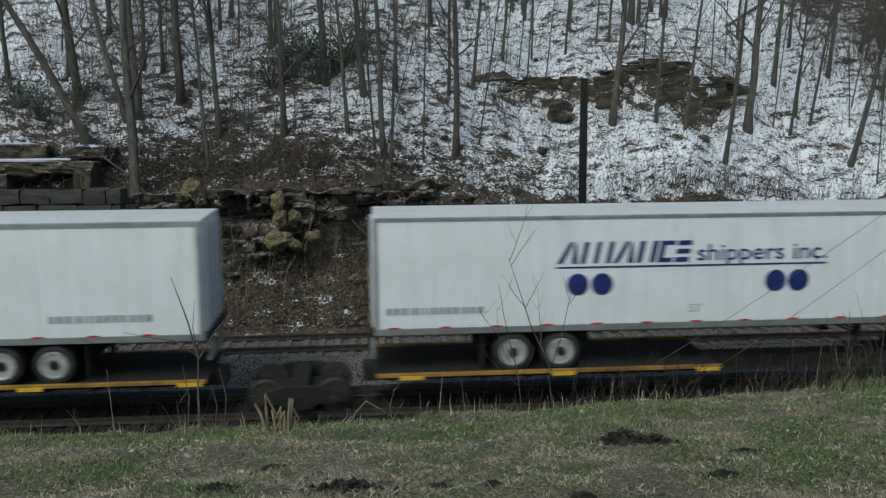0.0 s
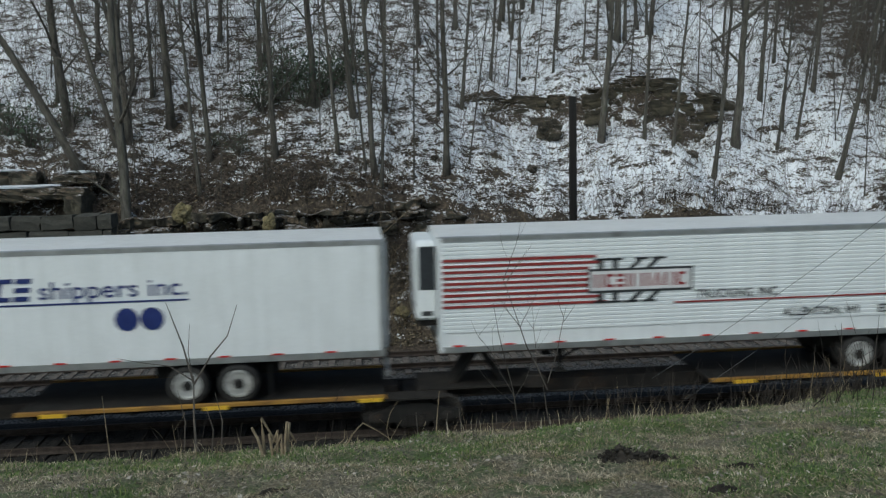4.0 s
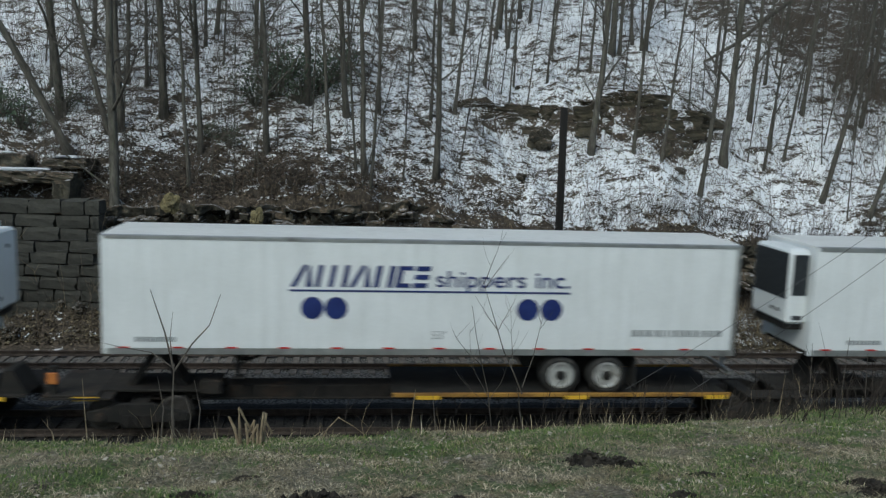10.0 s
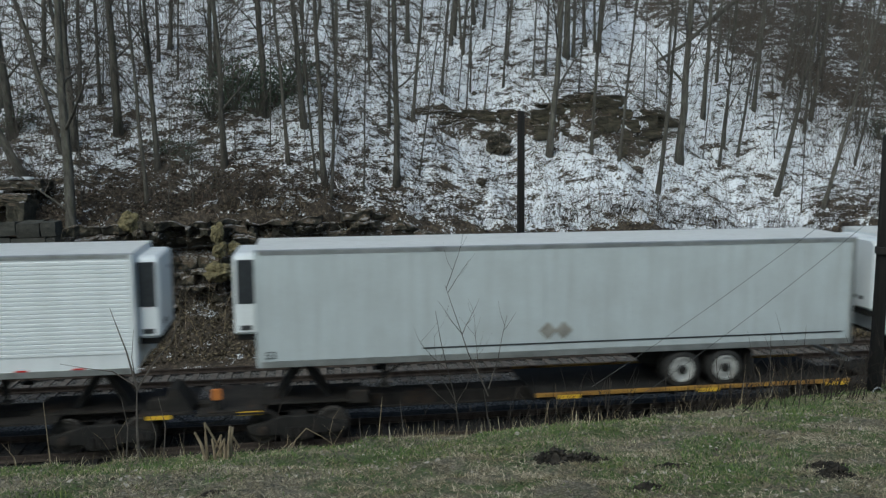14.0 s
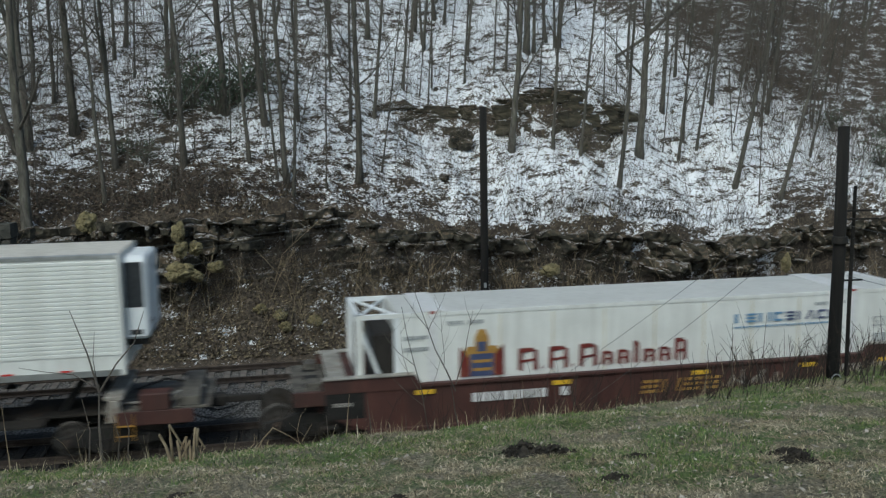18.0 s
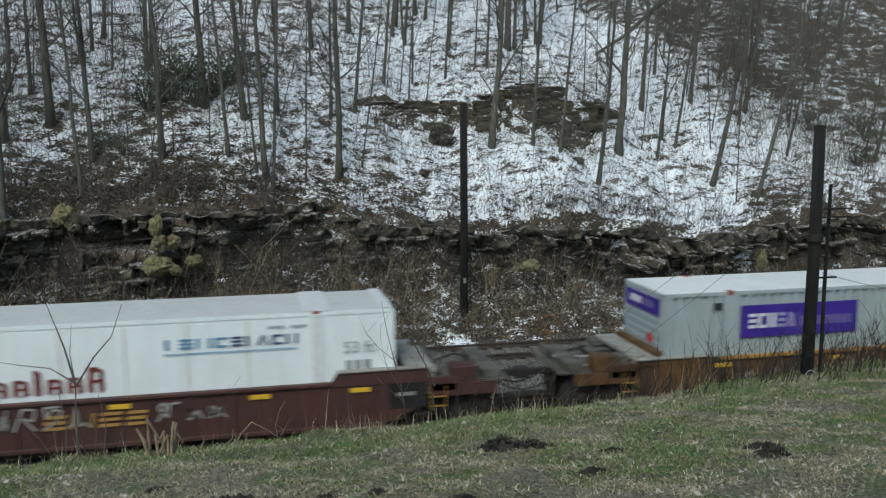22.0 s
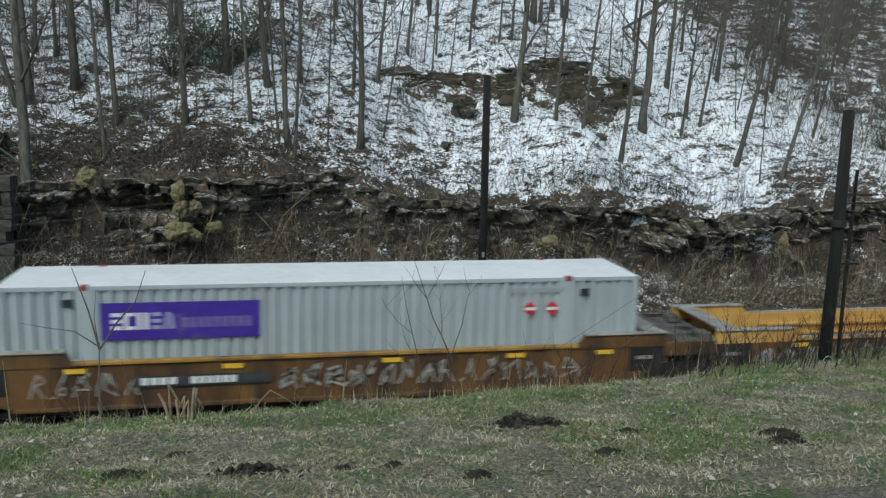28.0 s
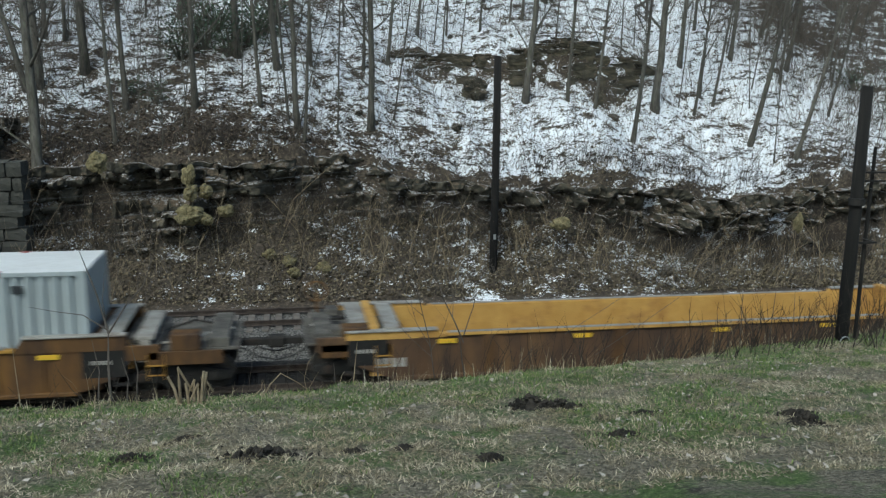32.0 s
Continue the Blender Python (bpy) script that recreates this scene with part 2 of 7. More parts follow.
def rock_material(name, snowy, tones=((0.013, 0.012, 0.009), (0.058, 0.053, 0.039), (0.2, 0.178, 0.13))):
    """Layered grey-brown rock, with snow on ledges that face the sky."""
    m, tree, bsdf = shader(name)
    co = tree.nodes.new("ShaderNodeTexCoord").outputs["Object"]
    layers = noise_of(tree, co, 1.0, 7, 0.65, (0.9, 0.9, 2.0))
    spots = noise_of(tree, co, 4.5, 6, 0.7)
    colour = ramp(tree, layers, ((0.3, tones[0]), (0.52, tones[1]), (0.76, tones[2])))
    colour = blend(tree, ramp(tree, spots, ((0.5, (0, 0, 0)), (0.75, (0.6, 0.6, 0.6)))), colour, (0.10, 0.085, 0.05))
    litter = ramp(tree, noise_of(tree, co, 12, 5, 0.8), ((0.35, (0.03, 0.022, 0.015)), (0.65, (0.19, 0.14, 0.09))))
    geo = tree.nodes.new("ShaderNodeNewGeometry")
    up = tree.nodes.new("ShaderNodeSeparateXYZ")
    tree.links.new(geo.outputs["Normal"], up.inputs[0])
    mix = tree.nodes.new("ShaderNodeMath")
    mix.operation = "MULTIPLY"
    tree.links.new(up.outputs[2], mix.inputs[0])
    tree.links.new(ramp(tree, noise_of(tree, co, 6.0, 8, 0.8), ((0.45, (0, 0, 0)), (0.54, (1, 1, 1)))), mix.inputs[1])
    lodged = ramp(tree, up.outputs[2], ((0.35, (0, 0, 0)), (0.6, (0.85, 0.85, 0.85))))
    colour = blend(tree, lodged, colour, litter)
    cover = ramp(tree, mix.outputs[0], ((0.66, (0, 0, 0)), (0.85, (snowy,) * 3)))
    colour = blend(tree, cover, colour, (0.8, 0.82, 0.86))
    both = tree.nodes.new("ShaderNodeMath")
    tree.links.new(layers, both.inputs[0])
    tree.links.new(noise_of(tree, co, 14, 8, 0.8), both.inputs[1])
    finish(tree, bsdf, colour, 0.95, 0, both.outputs[0], 0.7, 0.07)
    return m


ROCK = rock_material("layered_rock", 0.42)


def hill_material():
    """Leaf litter under thin, broken snow: thicker on the open slope, thawed above the rock face and in the ravine."""
    m, tree, bsdf = shader("snowy_leaf_litter")
    co = tree.nodes.new("ShaderNodeTexCoord").outputs["Object"]
    leaves = noise_of(tree, co, 9, 8, 0.8)
    clumps = noise_of(tree, co, 1.5, 4, 0.6, (0.8, 1.5, 1.5))
    specks = noise_of(tree, co, 9.5, 7, 0.76, (0.85, 1.3, 1.3))
    broad = noise_of(tree, co, 0.22, 4, 0.6)
    litter = ramp(tree, leaves, ((0.3, (0.016, 0.0125, 0.0095)), (0.5, (0.068, 0.054, 0.04)), (0.68, (0.26, 0.21, 0.155))))
    earth = ramp(tree, clumps, ((0.35, (0.5, 0.45, 0.4)), (0.7, (1.0, 1.0, 1.0))))
    litter = blend(tree, 0.6, litter, earth, "MULTIPLY")
    share = tree.nodes.new("ShaderNodeAttribute")
    share.attribute_name = "snow_cover"

    def calc(op, a, b):
        n = tree.nodes.new("ShaderNodeMath")
        n.operation = op
        for socket, v in ((n.inputs[0], a), (n.inputs[1], b)):
            if isinstance(v, (int, float)):
                socket.default_value = v
            else:
                tree.links.new(v, socket)
        return n.outputs[0]

    total = calc("ADD", calc("MULTIPLY", calc("SUBTRACT", clumps, 0.5), 3.4), calc("MULTIPLY", calc("SUBTRACT", specks, 0.5), 4.1))
    total = calc("ADD", total, calc("MULTIPLY", calc("SUBTRACT", broad, 0.5), 0.5))
    total = calc("ADD", total, share.outputs["Fac"])
    split = tree.nodes.new("ShaderNodeSeparateXYZ")
    tree.links.new(tree.nodes.new("ShaderNodeNewGeometry").outputs["Normal"], split.inputs[0])
    total = calc("SUBTRACT", total, calc("MULTIPLY", calc("LESS_THAN", split.outputs[2], 0.62), 0.45))
    cover = ramp(tree, total, ((0.47, (0, 0, 0)), (0.53, (1, 1, 1))))
    colour = blend(tree, cover, litter, (0.9, 0.92, 0.955))
    finish(tree, bsdf, colour, 0.92, 0, total, 0.3, 0.04)
    return m


def grass_material():
    m, tree, bsdf = shader("worn_spring_grass")
    co = tree.nodes.new("ShaderNodeTexCoord").outputs["Object"]
    blades = noise_of(tree, co, 26, 9, 0.85)
    patch = noise_of(tree, co, 1.1, 6, 0.7)
    bare = noise_of(tree, co, 3.2, 8, 0.8)
    straw = ramp(tree, blades, ((0.36, (0.024, 0.02, 0.013)), (0.47, (0.12, 0.104, 0.068)), (0.6, (0.4, 0.355, 0.255))))
    green = ramp(tree, blades, ((0.34, (0.022, 0.045, 0.008)), (0.5, (0.07, 0.135, 0.02)), (0.66, (0.2, 0.29, 0.06))))
    colour = blend(tree, ramp(tree, patch, ((0.45, (0.0, 0.0, 0.0)), (0.6, (0.85, 0.85, 0.85)))), straw, green)
    colour = blend(tree, ramp(tree, bare, ((0.56, (0, 0, 0)), (0.64, (0.9, 0.9, 0.9)))), colour, (0.035, 0.028, 0.02))
    finish(tree, bsdf, colour, 0.95, 0, blades, 0.8, 0.04)
    return m


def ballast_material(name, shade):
    """Crushed stone; shade scales its tone, from near-track cinders darkened for shade to clean stone."""
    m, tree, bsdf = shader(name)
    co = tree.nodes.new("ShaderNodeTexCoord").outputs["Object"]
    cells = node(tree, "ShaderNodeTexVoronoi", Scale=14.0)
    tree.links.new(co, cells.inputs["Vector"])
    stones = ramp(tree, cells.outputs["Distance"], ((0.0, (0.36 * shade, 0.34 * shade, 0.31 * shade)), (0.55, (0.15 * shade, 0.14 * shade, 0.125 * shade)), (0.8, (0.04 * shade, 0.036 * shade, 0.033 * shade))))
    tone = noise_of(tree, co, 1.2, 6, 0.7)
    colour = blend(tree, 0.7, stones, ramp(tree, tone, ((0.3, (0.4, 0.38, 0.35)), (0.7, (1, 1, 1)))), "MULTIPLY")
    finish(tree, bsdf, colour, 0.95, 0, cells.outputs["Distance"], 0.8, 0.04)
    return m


HILL, GRASS = hill_material(), grass_material()
# 0.13 paints the shade beneath the train into the near bed
BALLAST, SHADED_CINDERS = ballast_material("grey_ballast", 1.0), ballast_material("shaded_cinder_ballast", 0.13)


# ---- mesh helpers ----
class Shape:
    """Vertices and faces gathered from simple solids."""

    def __init__(self):
        self.v, self.f = [], []

    def add(self, verts, faces):
        n = len(self.v)
        self.v.extend(tuple(p) for p in verts)
        self.f.extend(tuple(i + n for i in face) for face in faces)
        return self

    def box(self, x0, x1, y0, y1, z0, z1):
        return self.add([(x, y, z) for x in (x0, x1) for y in (y0, y1) for z in (z0, z1)],
                        [(0, 1, 3, 2), (4, 6, 7, 5), (0, 4, 5, 1), (2, 3, 7, 6), (0, 2, 6, 4), (1, 5, 7, 3)])

    def prism(self, outline, y0, y1):
        """An outline of (x, z), counter-clockwise as seen from the bank, drawn from y0 to y1 (y0 nearer the bank)."""
        n = len(outline)
        self.add([(x, y0, z) for x, z in outline] + [(x, y1, z) for x, z in outline],
                 [tuple(range(n)), tuple(range(2 * n - 1, n - 1, -1))] + [(i, n + i, n + (i + 1) % n, (i + 1) % n) for i in range(n)])
        return self

    def across(self, outline, x0, x1):
        """An outline of (y, z) drawn along the track from x0 to x1."""
        n = len(outline)
        self.add([(x0, y, z) for y, z in outline] + [(x1, y, z) for y, z in outline],
                 [tuple(range(n))[::-1], tuple(range(n, 2 * n))] + [(i, (i + 1) % n, n + (i + 1) % n, n + i) for i in range(n)])
        return self

    def tube(self, points, radii, sides=6, caps=True):
        points = [Vector(p) for p in points]
        rings = []
        for i, p in enumerate(points):
            way = (points[min(i + 1, len(points) - 1)] - points[max(i - 1, 0)]).normalized()
            side = way.cross(Vector((0, 1, 0.001)) if abs(way.y) < 0.9 else Vector((1, 0, 0))).normalized()
            other = way.cross(side)
            rings.append([p + radii[i] * (math.cos(2 * math.pi * k / sides) * side + math.sin(2 * math.pi * k / sides) * other) for k in range(sides)])
        faces = [(r * sides + k, r * sides + (k + 1) % sides, (r + 1) * sides + (k + 1) % sides, (r + 1) * sides + k)
                 for r in range(len(rings) - 1) for k in range(sides)]
        if caps:
            faces += [tuple(range(sides))[::-1], tuple(range((len(rings) - 1) * sides, len(rings) * sides))]
        return self.add([p for ring in rings for p in ring], faces)

    def lathe(self, x, z, profile, sides=20):
        """A wheel-like solid about a line across the track at (x, z): profile of (y, radius)."""
        v = [(x + r * math.cos(2 * math.pi * k / sides), y, z + r * math.sin(2 * math.pi * k / sides)) for y, r in profile for k in range(sides)]
        f = [(j * sides + k, j * sides + (k + 1) % sides, (j + 1) * sides + (k + 1) % sides, (j + 1) * sides + k) for j in range(len(profile) - 1) for k in range(sides)]
        f += [tuple(range(sides))[::-1], tuple(range((len(profile) - 1) * sides, len(profile) * sides))]
        return self.add(v, f)

    def mesh(self, name, material, bevel=0.0, smooth=False):
        me = bpy.data.meshes.new(name)
        me.from_pydata(self.v, [], self.f)
        if bevel:
            bm = bmesh.new()
            bm.from_mesh(me)
            edges = [e for e in bm.edges if e.is_manifold and e.calc_face_angle() > 0.6]
            bmesh.ops.bevel(bm, geom=edges, offset=bevel, segments=1, affect="EDGES", clamp_overlap=True)
            bm.to_mesh(me)
            bm.free()
        me.materials.append(material)
        if smooth:
            me.polygons.foreach_set("use_smooth", [True] * len(me.polygons))
        me.update()
        return me


def part(name, shape, material, parent=None, label="", bevel=0.0, smooth=False):
    ob = new(name, shape if isinstance(shape, bpy.types.Mesh) else shape.mesh(name, material, bevel, smooth))
    ob.parent = parent
    if label:
        tagged(ob, label)
    return ob


def box(x0, x1, y0, y1, z0, z1):
    return Shape().box(x0, x1, y0, y1, z0, z1)


def lettered(text, size, stretch=1.0, bold=0.0, slant=0.0):
    """A flat mesh of the built-in font that stands upright and faces the bank."""
    curve = bpy.data.curves.new("lettering", "FONT")
    curve.body, curve.size, curve.extrude, curve.offset, curve.shear = text, size, 0.003, bold, slant
    ob = bpy.data.objects.new("lettering", curve)
    scene.collection.objects.link(ob)
    bpy.context.view_layer.update()
    me = bpy.data.meshes.new_from_object(ob.evaluated_get(bpy.context.evaluated_depsgraph_get()))
    bpy.data.objects.remove(ob)
    me.transform(Matrix.Diagonal((stretch, 1, 1, 1)))
    me.transform(pose(0, 0, 0, 90))
    return me


def write(text, x, y, z, size, material, parent, label, stretch=1.0, bold=0.0, slant=0.0):
    me = lettered(text, size, stretch, bold, slant)
    me.transform(pose(x, y, z))
    me.materials.clear()
    me.materials.append(material)
    return part("lettering", me, material, parent, label)


def bars(x, z, widths, height, y, slant=0.0, gap=0.04, lift=0.004):
    """Plain upright bars in place of a word: one for each letter."""
    s = Shape()
    for w in widths:
        if w > 0:
            s.prism([(x, z), (x + w, z), (x + w + slant * height, z + height), (x + slant * height, z + height)], y - lift, y + 0.002)
        x += abs(w) + gap
    return s


def bar_parts(name, shape, material, parent, label=""):
    """Each bar of a row as a part of its own."""
    for k in range(0, len(shape.v), 8):
        one = Shape()
        one.add(shape.v[k:k + 8], [tuple(i - k for i in f) for f in shape.f if k <= f[0] < k + 8])
        part(name, one, material, parent, label)


def disc(x, z, r, y, squash=1.0, sides=28):
    return Shape().prism([(x + r * math.cos(2 * math.pi * k / sides), z + squash * r * math.sin(2 * math.pi * k / sides)) for k in range(sides)], y - 0.005, y + 0.002)


# ---- the lie of the land: x along the tracks, y away from the bank, z = 0 at the rail heads ----
def lattice(ix, iy, seed):
    n = (ix * 374761393 + iy * 668265263 + seed * 974711) & 0x7FFFFFFF
    n = ((n ^ (n >> 13)) * 1274126177) & 0x7FFFFFFF
    return ((n ^ (n >> 16)) & 0xFFFF) / 65535.0


def rough(x, y, size, seed=0):
    """Smooth noise from -1 to 1 with bumps of about that size."""
    x, y = np.asarray(x, float) / size, np.asarray(y, float) / size
    ix, iy = np.floor(x).astype(np.int64), np.floor(y).astype(np.int64)
    u, v = x - ix, y - iy
    u, v = u * u * (3 - 2 * u), v * v * (3 - 2 * v)
    a, b = lattice(ix, iy, seed), lattice(ix + 1, iy, seed)
    c, d = lattice(ix, iy + 1, seed), lattice(ix + 1, iy + 1, seed)
    return 2 * ((a * (1 - u) + b * u) * (1 - v) + (c * (1 - u) + d * u) * v) - 1


def ease(a, b, t):
    t = np.clip((np.asarray(t, float) - a) / (b - a), 0, 1)
    return t * t * (3 - 2 * t)


CLIFF_X = (-60, -6, -1, 4, 9.7, 12.4, 16, 18, 21, 24, 27.5, 29.5, 31, 32.5, 60)
CLIFF_TOP = (4.4, 4.5, 4.4, 4.7, 4.8, 4.1, 3.55, 3.4, 3.8, 3.35, 3.1, 3.4, 3.6, 3.8, 3.8)
CLIFF_FOOT = (2.0, 2.0, 2.0, 2.2, 2.4, 2.3, 2.1, 1.9, 1.3, 0.3, 0.4, 0.5, 0.5, 0.5, 0.5)
EDGE_X = (-60, -5, 4, 9.7, 14, 19.5, 30, 60)
EDGE_Y = (-12.4, -12.2, -11.7, -11.2, -9.7, -7.4, -5.4, -5.0)


def bank_edge(x):
    return np.interp(x, EDGE_X, EDGE_Y)


def bank_height(x, y):
    """The grassy bank on which the camera stands, and its drop to the ballast."""
    edge = bank_edge(x) + 0.25 * rough(x, y, 1.7, 3)
    top = 6.2 - 0.22 * (np.clip(y, -22.4, None) + 22.4) + 0.03 * (-22.4 - np.clip(y, None, -22.4))
    crest = 6.2 - 0.22 * (edge + 22.4)
    foot = np.minimum(-3.9, edge + 6.5)
    t = np.clip((y - edge) / (foot - edge), 0, 1)
    down = crest + (-0.45 - crest) * (t ** 0.8)
    z = np.where(y < edge, top, down)
    return z + 0.06 * rough(x, y, 1.3, 4) + 0.05 * rough(x, y, 0.5, 5) + 0.025 * rough(x, y, 0.3, 6)


def ledge_line(x):
    """Where the rock outcrop breaks the slope."""
    return 18.4 - 0.9 * ease(18, 20, x) + 1.6 * ease(22, 25.5, x) + 0.3 * rough(x, 0 * np.asarray(x), 2.2, 15)


def hill_height(x, y):
    """The cutting's far side: talus, rock face, then the wooded slope."""
    face = 10.6 + 0.5 * rough(x, 0 * y, 2.3, 11) + 0.25 * rough(x, 0 * y, 0.8, 12)
    foot, top = np.interp(x, CLIFF_X, CLIFF_FOOT), np.interp(x, CLIFF_X, CLIFF_TOP)
    top = top + 0.15 * rough(x, 0 * y, 1.2, 13)
    talus = -0.3 + (foot + 0.3) * np.clip((y - 8.1) / (face - 8.1), 0, 1)
    step = ease(face + 0.6, face + 0.95, y)
    slope = top + 0.62 * (y - face - 0.45)
    z = talus * (1 - step) + slope * step
    ledge = ease(12.6, 13.6, x) * (1 - ease(23.6, 24.8, x)) * (0.75 + 0.65 * ease(18.2, 19.6, x) + 0.25 * rough(x, 0 * y, 1.4, 14))
    line = ledge_line(x)
    up = ease(line - 0.12, line + 0.12, y)
    z = z + ledge * (0.7 * up * (1 - ease(line + 1, line + 4, y)) - 0.6 * ease(line - 3.0, line, y) * (1 - up))
    lump = ease(8, 9, y)
    return z + lump * (0.22 * rough(x, y, 2.6, 16) + 0.12 * rough(x, y, 0.9, 17) + 0.07 * rough(x, y, 0.35, 18)) + ease(9.2, 10.2, y) * (1 - ease(11.3, 12, y)) * (0.35 * rough(x, y, 1.1, 19) + 0.2 * rough(x, y, 0.5, 20))




# ---- ground sheets ----
def sheet(name, xs, ys, height, material, label, cover=None):
    gx, gy = np.meshgrid(np.array(xs, float), np.array(ys, float))
    gz = height(gx, gy)
    nx, ny = len(xs), len(ys)
    verts = np.stack([gx.ravel(), gy.ravel(), gz.ravel()], 1)
    i = (np.arange(ny - 1)[:, None] * nx + np.arange(nx - 1)[None]).ravel()
    me = bpy.data.meshes.new(name)
    me.from_pydata(verts.tolist(), [], np.stack([i, i + 1, i + nx + 1, i + nx], 1).tolist())
    me.materials.append(material)
    me.polygons.foreach_set("use_smooth", [True] * len(me.polygons))
    if cover is not None:
        me.attributes.new("snow_cover", "FLOAT", "POINT").data.foreach_set("value", cover(gx, gy).ravel().astype(np.float32))
    me.update()
    return tagged(new(name, me), label, "ground", kind="structure")


def steps(*runs):
    """Grid lines: (from, to, step) runs joined end to end."""
    out = []
    for a, b, d in runs:
        n = max(1, round((b - a) / d))
        out += [a + (b - a) * k / n for k in range(n)]
    return out + [runs[-1][1]]


def snow_share(x, y):
    """How much of the slope lies under snow, from 0 to 1."""
    s = 0.57 + 0.15 * rough(x, y, 7, 31) + 0.10 * rough(x, y, 2.5, 32)
    s = s + 0.07 * ease(11, 17, x) * ease(11, 12.5, y)
    # thawed leaf litter above the rock face, and a diagonal band with less snow
    s = s - 0.55 * np.exp(-((x - 2.4) / 5.6) ** 2 - ((y - 12.4) / 1.8) ** 2)
    s = s - 0.25 * np.exp(-((y - 14.2 - 0.9 * (x - 1.0)) / 0.9) ** 2) * (1 - ease(5, 8, x))
    s = s - 0.62 * (1 - ease(10.8, 11.3, y)) * (1 - 0.85 * np.exp(-((x - 14.4) / 0.75) ** 2))
    s = s - 0.45 * ease(28.5, 30.5, x) * (1 - ease(12.5, 14.5, y))
    # the shaded ravine on the far side
    s = s - (0.42 + 0.3 * rough(x, y, 2.0, 33)) * ease(0, 3, (x - 30) - 0.75 * (26 - y))
    return np.clip(s, -0.2, 1)


sheet("ground", steps((-900, -60, 60), (-60, -4, 3), (-4, 26, 0.16), (26, 60, 2), (60, 900, 60)), steps((-900, -60, 60), (-60, -20, 4), (-20, -6, 0.14), (-6, -3.4, 0.2)), bank_height, GRASS, "worn spring grass bank above the railway")
sheet("hillside", steps((-900, -60, 60), (-60, -10, 2), (-10, 40, 0.2), (40, 60, 1), (60, 900, 60)), steps((7.9, 9.4, 0.25), (9.4, 12.2, 0.1), (12.2, 30, 0.22), (30, 60, 1.5), (60, 400, 30)), hill_height, HILL, "steep wooded slope of leaf litter under broken snow", snow_share)


def bed_height(x, y):
    shoulder = -0.22 - 0.35 * ease(1.6, 2.9, abs(y)) * (1 - ease(3.2, 4.5, y)) - 0.2 * ease(7.3, 8.0, y)
    return shoulder + 0.03 * rough(x, y, 0.5, 21) + 0.02 * rough(x, y, 0.2, 22)


sheet("track_bed", steps((-900, -60, 60), (-60, -8, 3), (-8, 34, 0.25), (34, 60, 3), (60, 900, 60)), steps((2.9, 8.0, 0.22)), bed_height, BALLAST, "grey crushed stone ballast of the far track")
sheet("track_bed", steps((-900, -60, 60), (-60, -8, 3), (-8, 34, 0.25), (34, 60, 3), (60, 900, 60)), steps((-3.5, 2.9, 0.2)), bed_height, SHADED_CINDERS, "cinder ballast of the near track, darkened for the shade under the train")

TRACKS = ((0.0, "near"), (6.1, "far"))
rail_outline = [(-0.07, -0.17), (0.07, -0.17), (0.07, -0.15), (0.012, -0.13), (0.012, -0.05), (0.035, -0.04), (0.035, 0), (-0.035, 0), (-0.035, -0.04), (-0.012, -0.05), (-0.012, -0.13), (-0.07, -0.15)]
for centre, _ in TRACKS:
    track = tagged(new("railway_track"), "steel rails on weathered wooden ties in ballast", "track", "railway tracks", "structure")
    for side in (-0.75, 0.75):
        part("rail", Shape().across([(centre + side + y, z) for y, z in rail_outline], -300, 300), RAIL_STEEL, track, "rusty steel rail")
    tie = box(-0.11, 0.11, centre - 1.3, centre + 1.3, -0.36, -0.175).mesh("tie", TIE_WOOD if centre else SHADED_TIE, 0.015)
    for k in range(90):
        t = part("tie", tie, TIE_WOOD, track)
        t.location = (-12 + 0.53 * k, random.uniform(-0.03, 0.03), random.uniform(-0.008, 0.004))
        t.rotation_euler[2] = random.uniform(-0.012, 0.012)




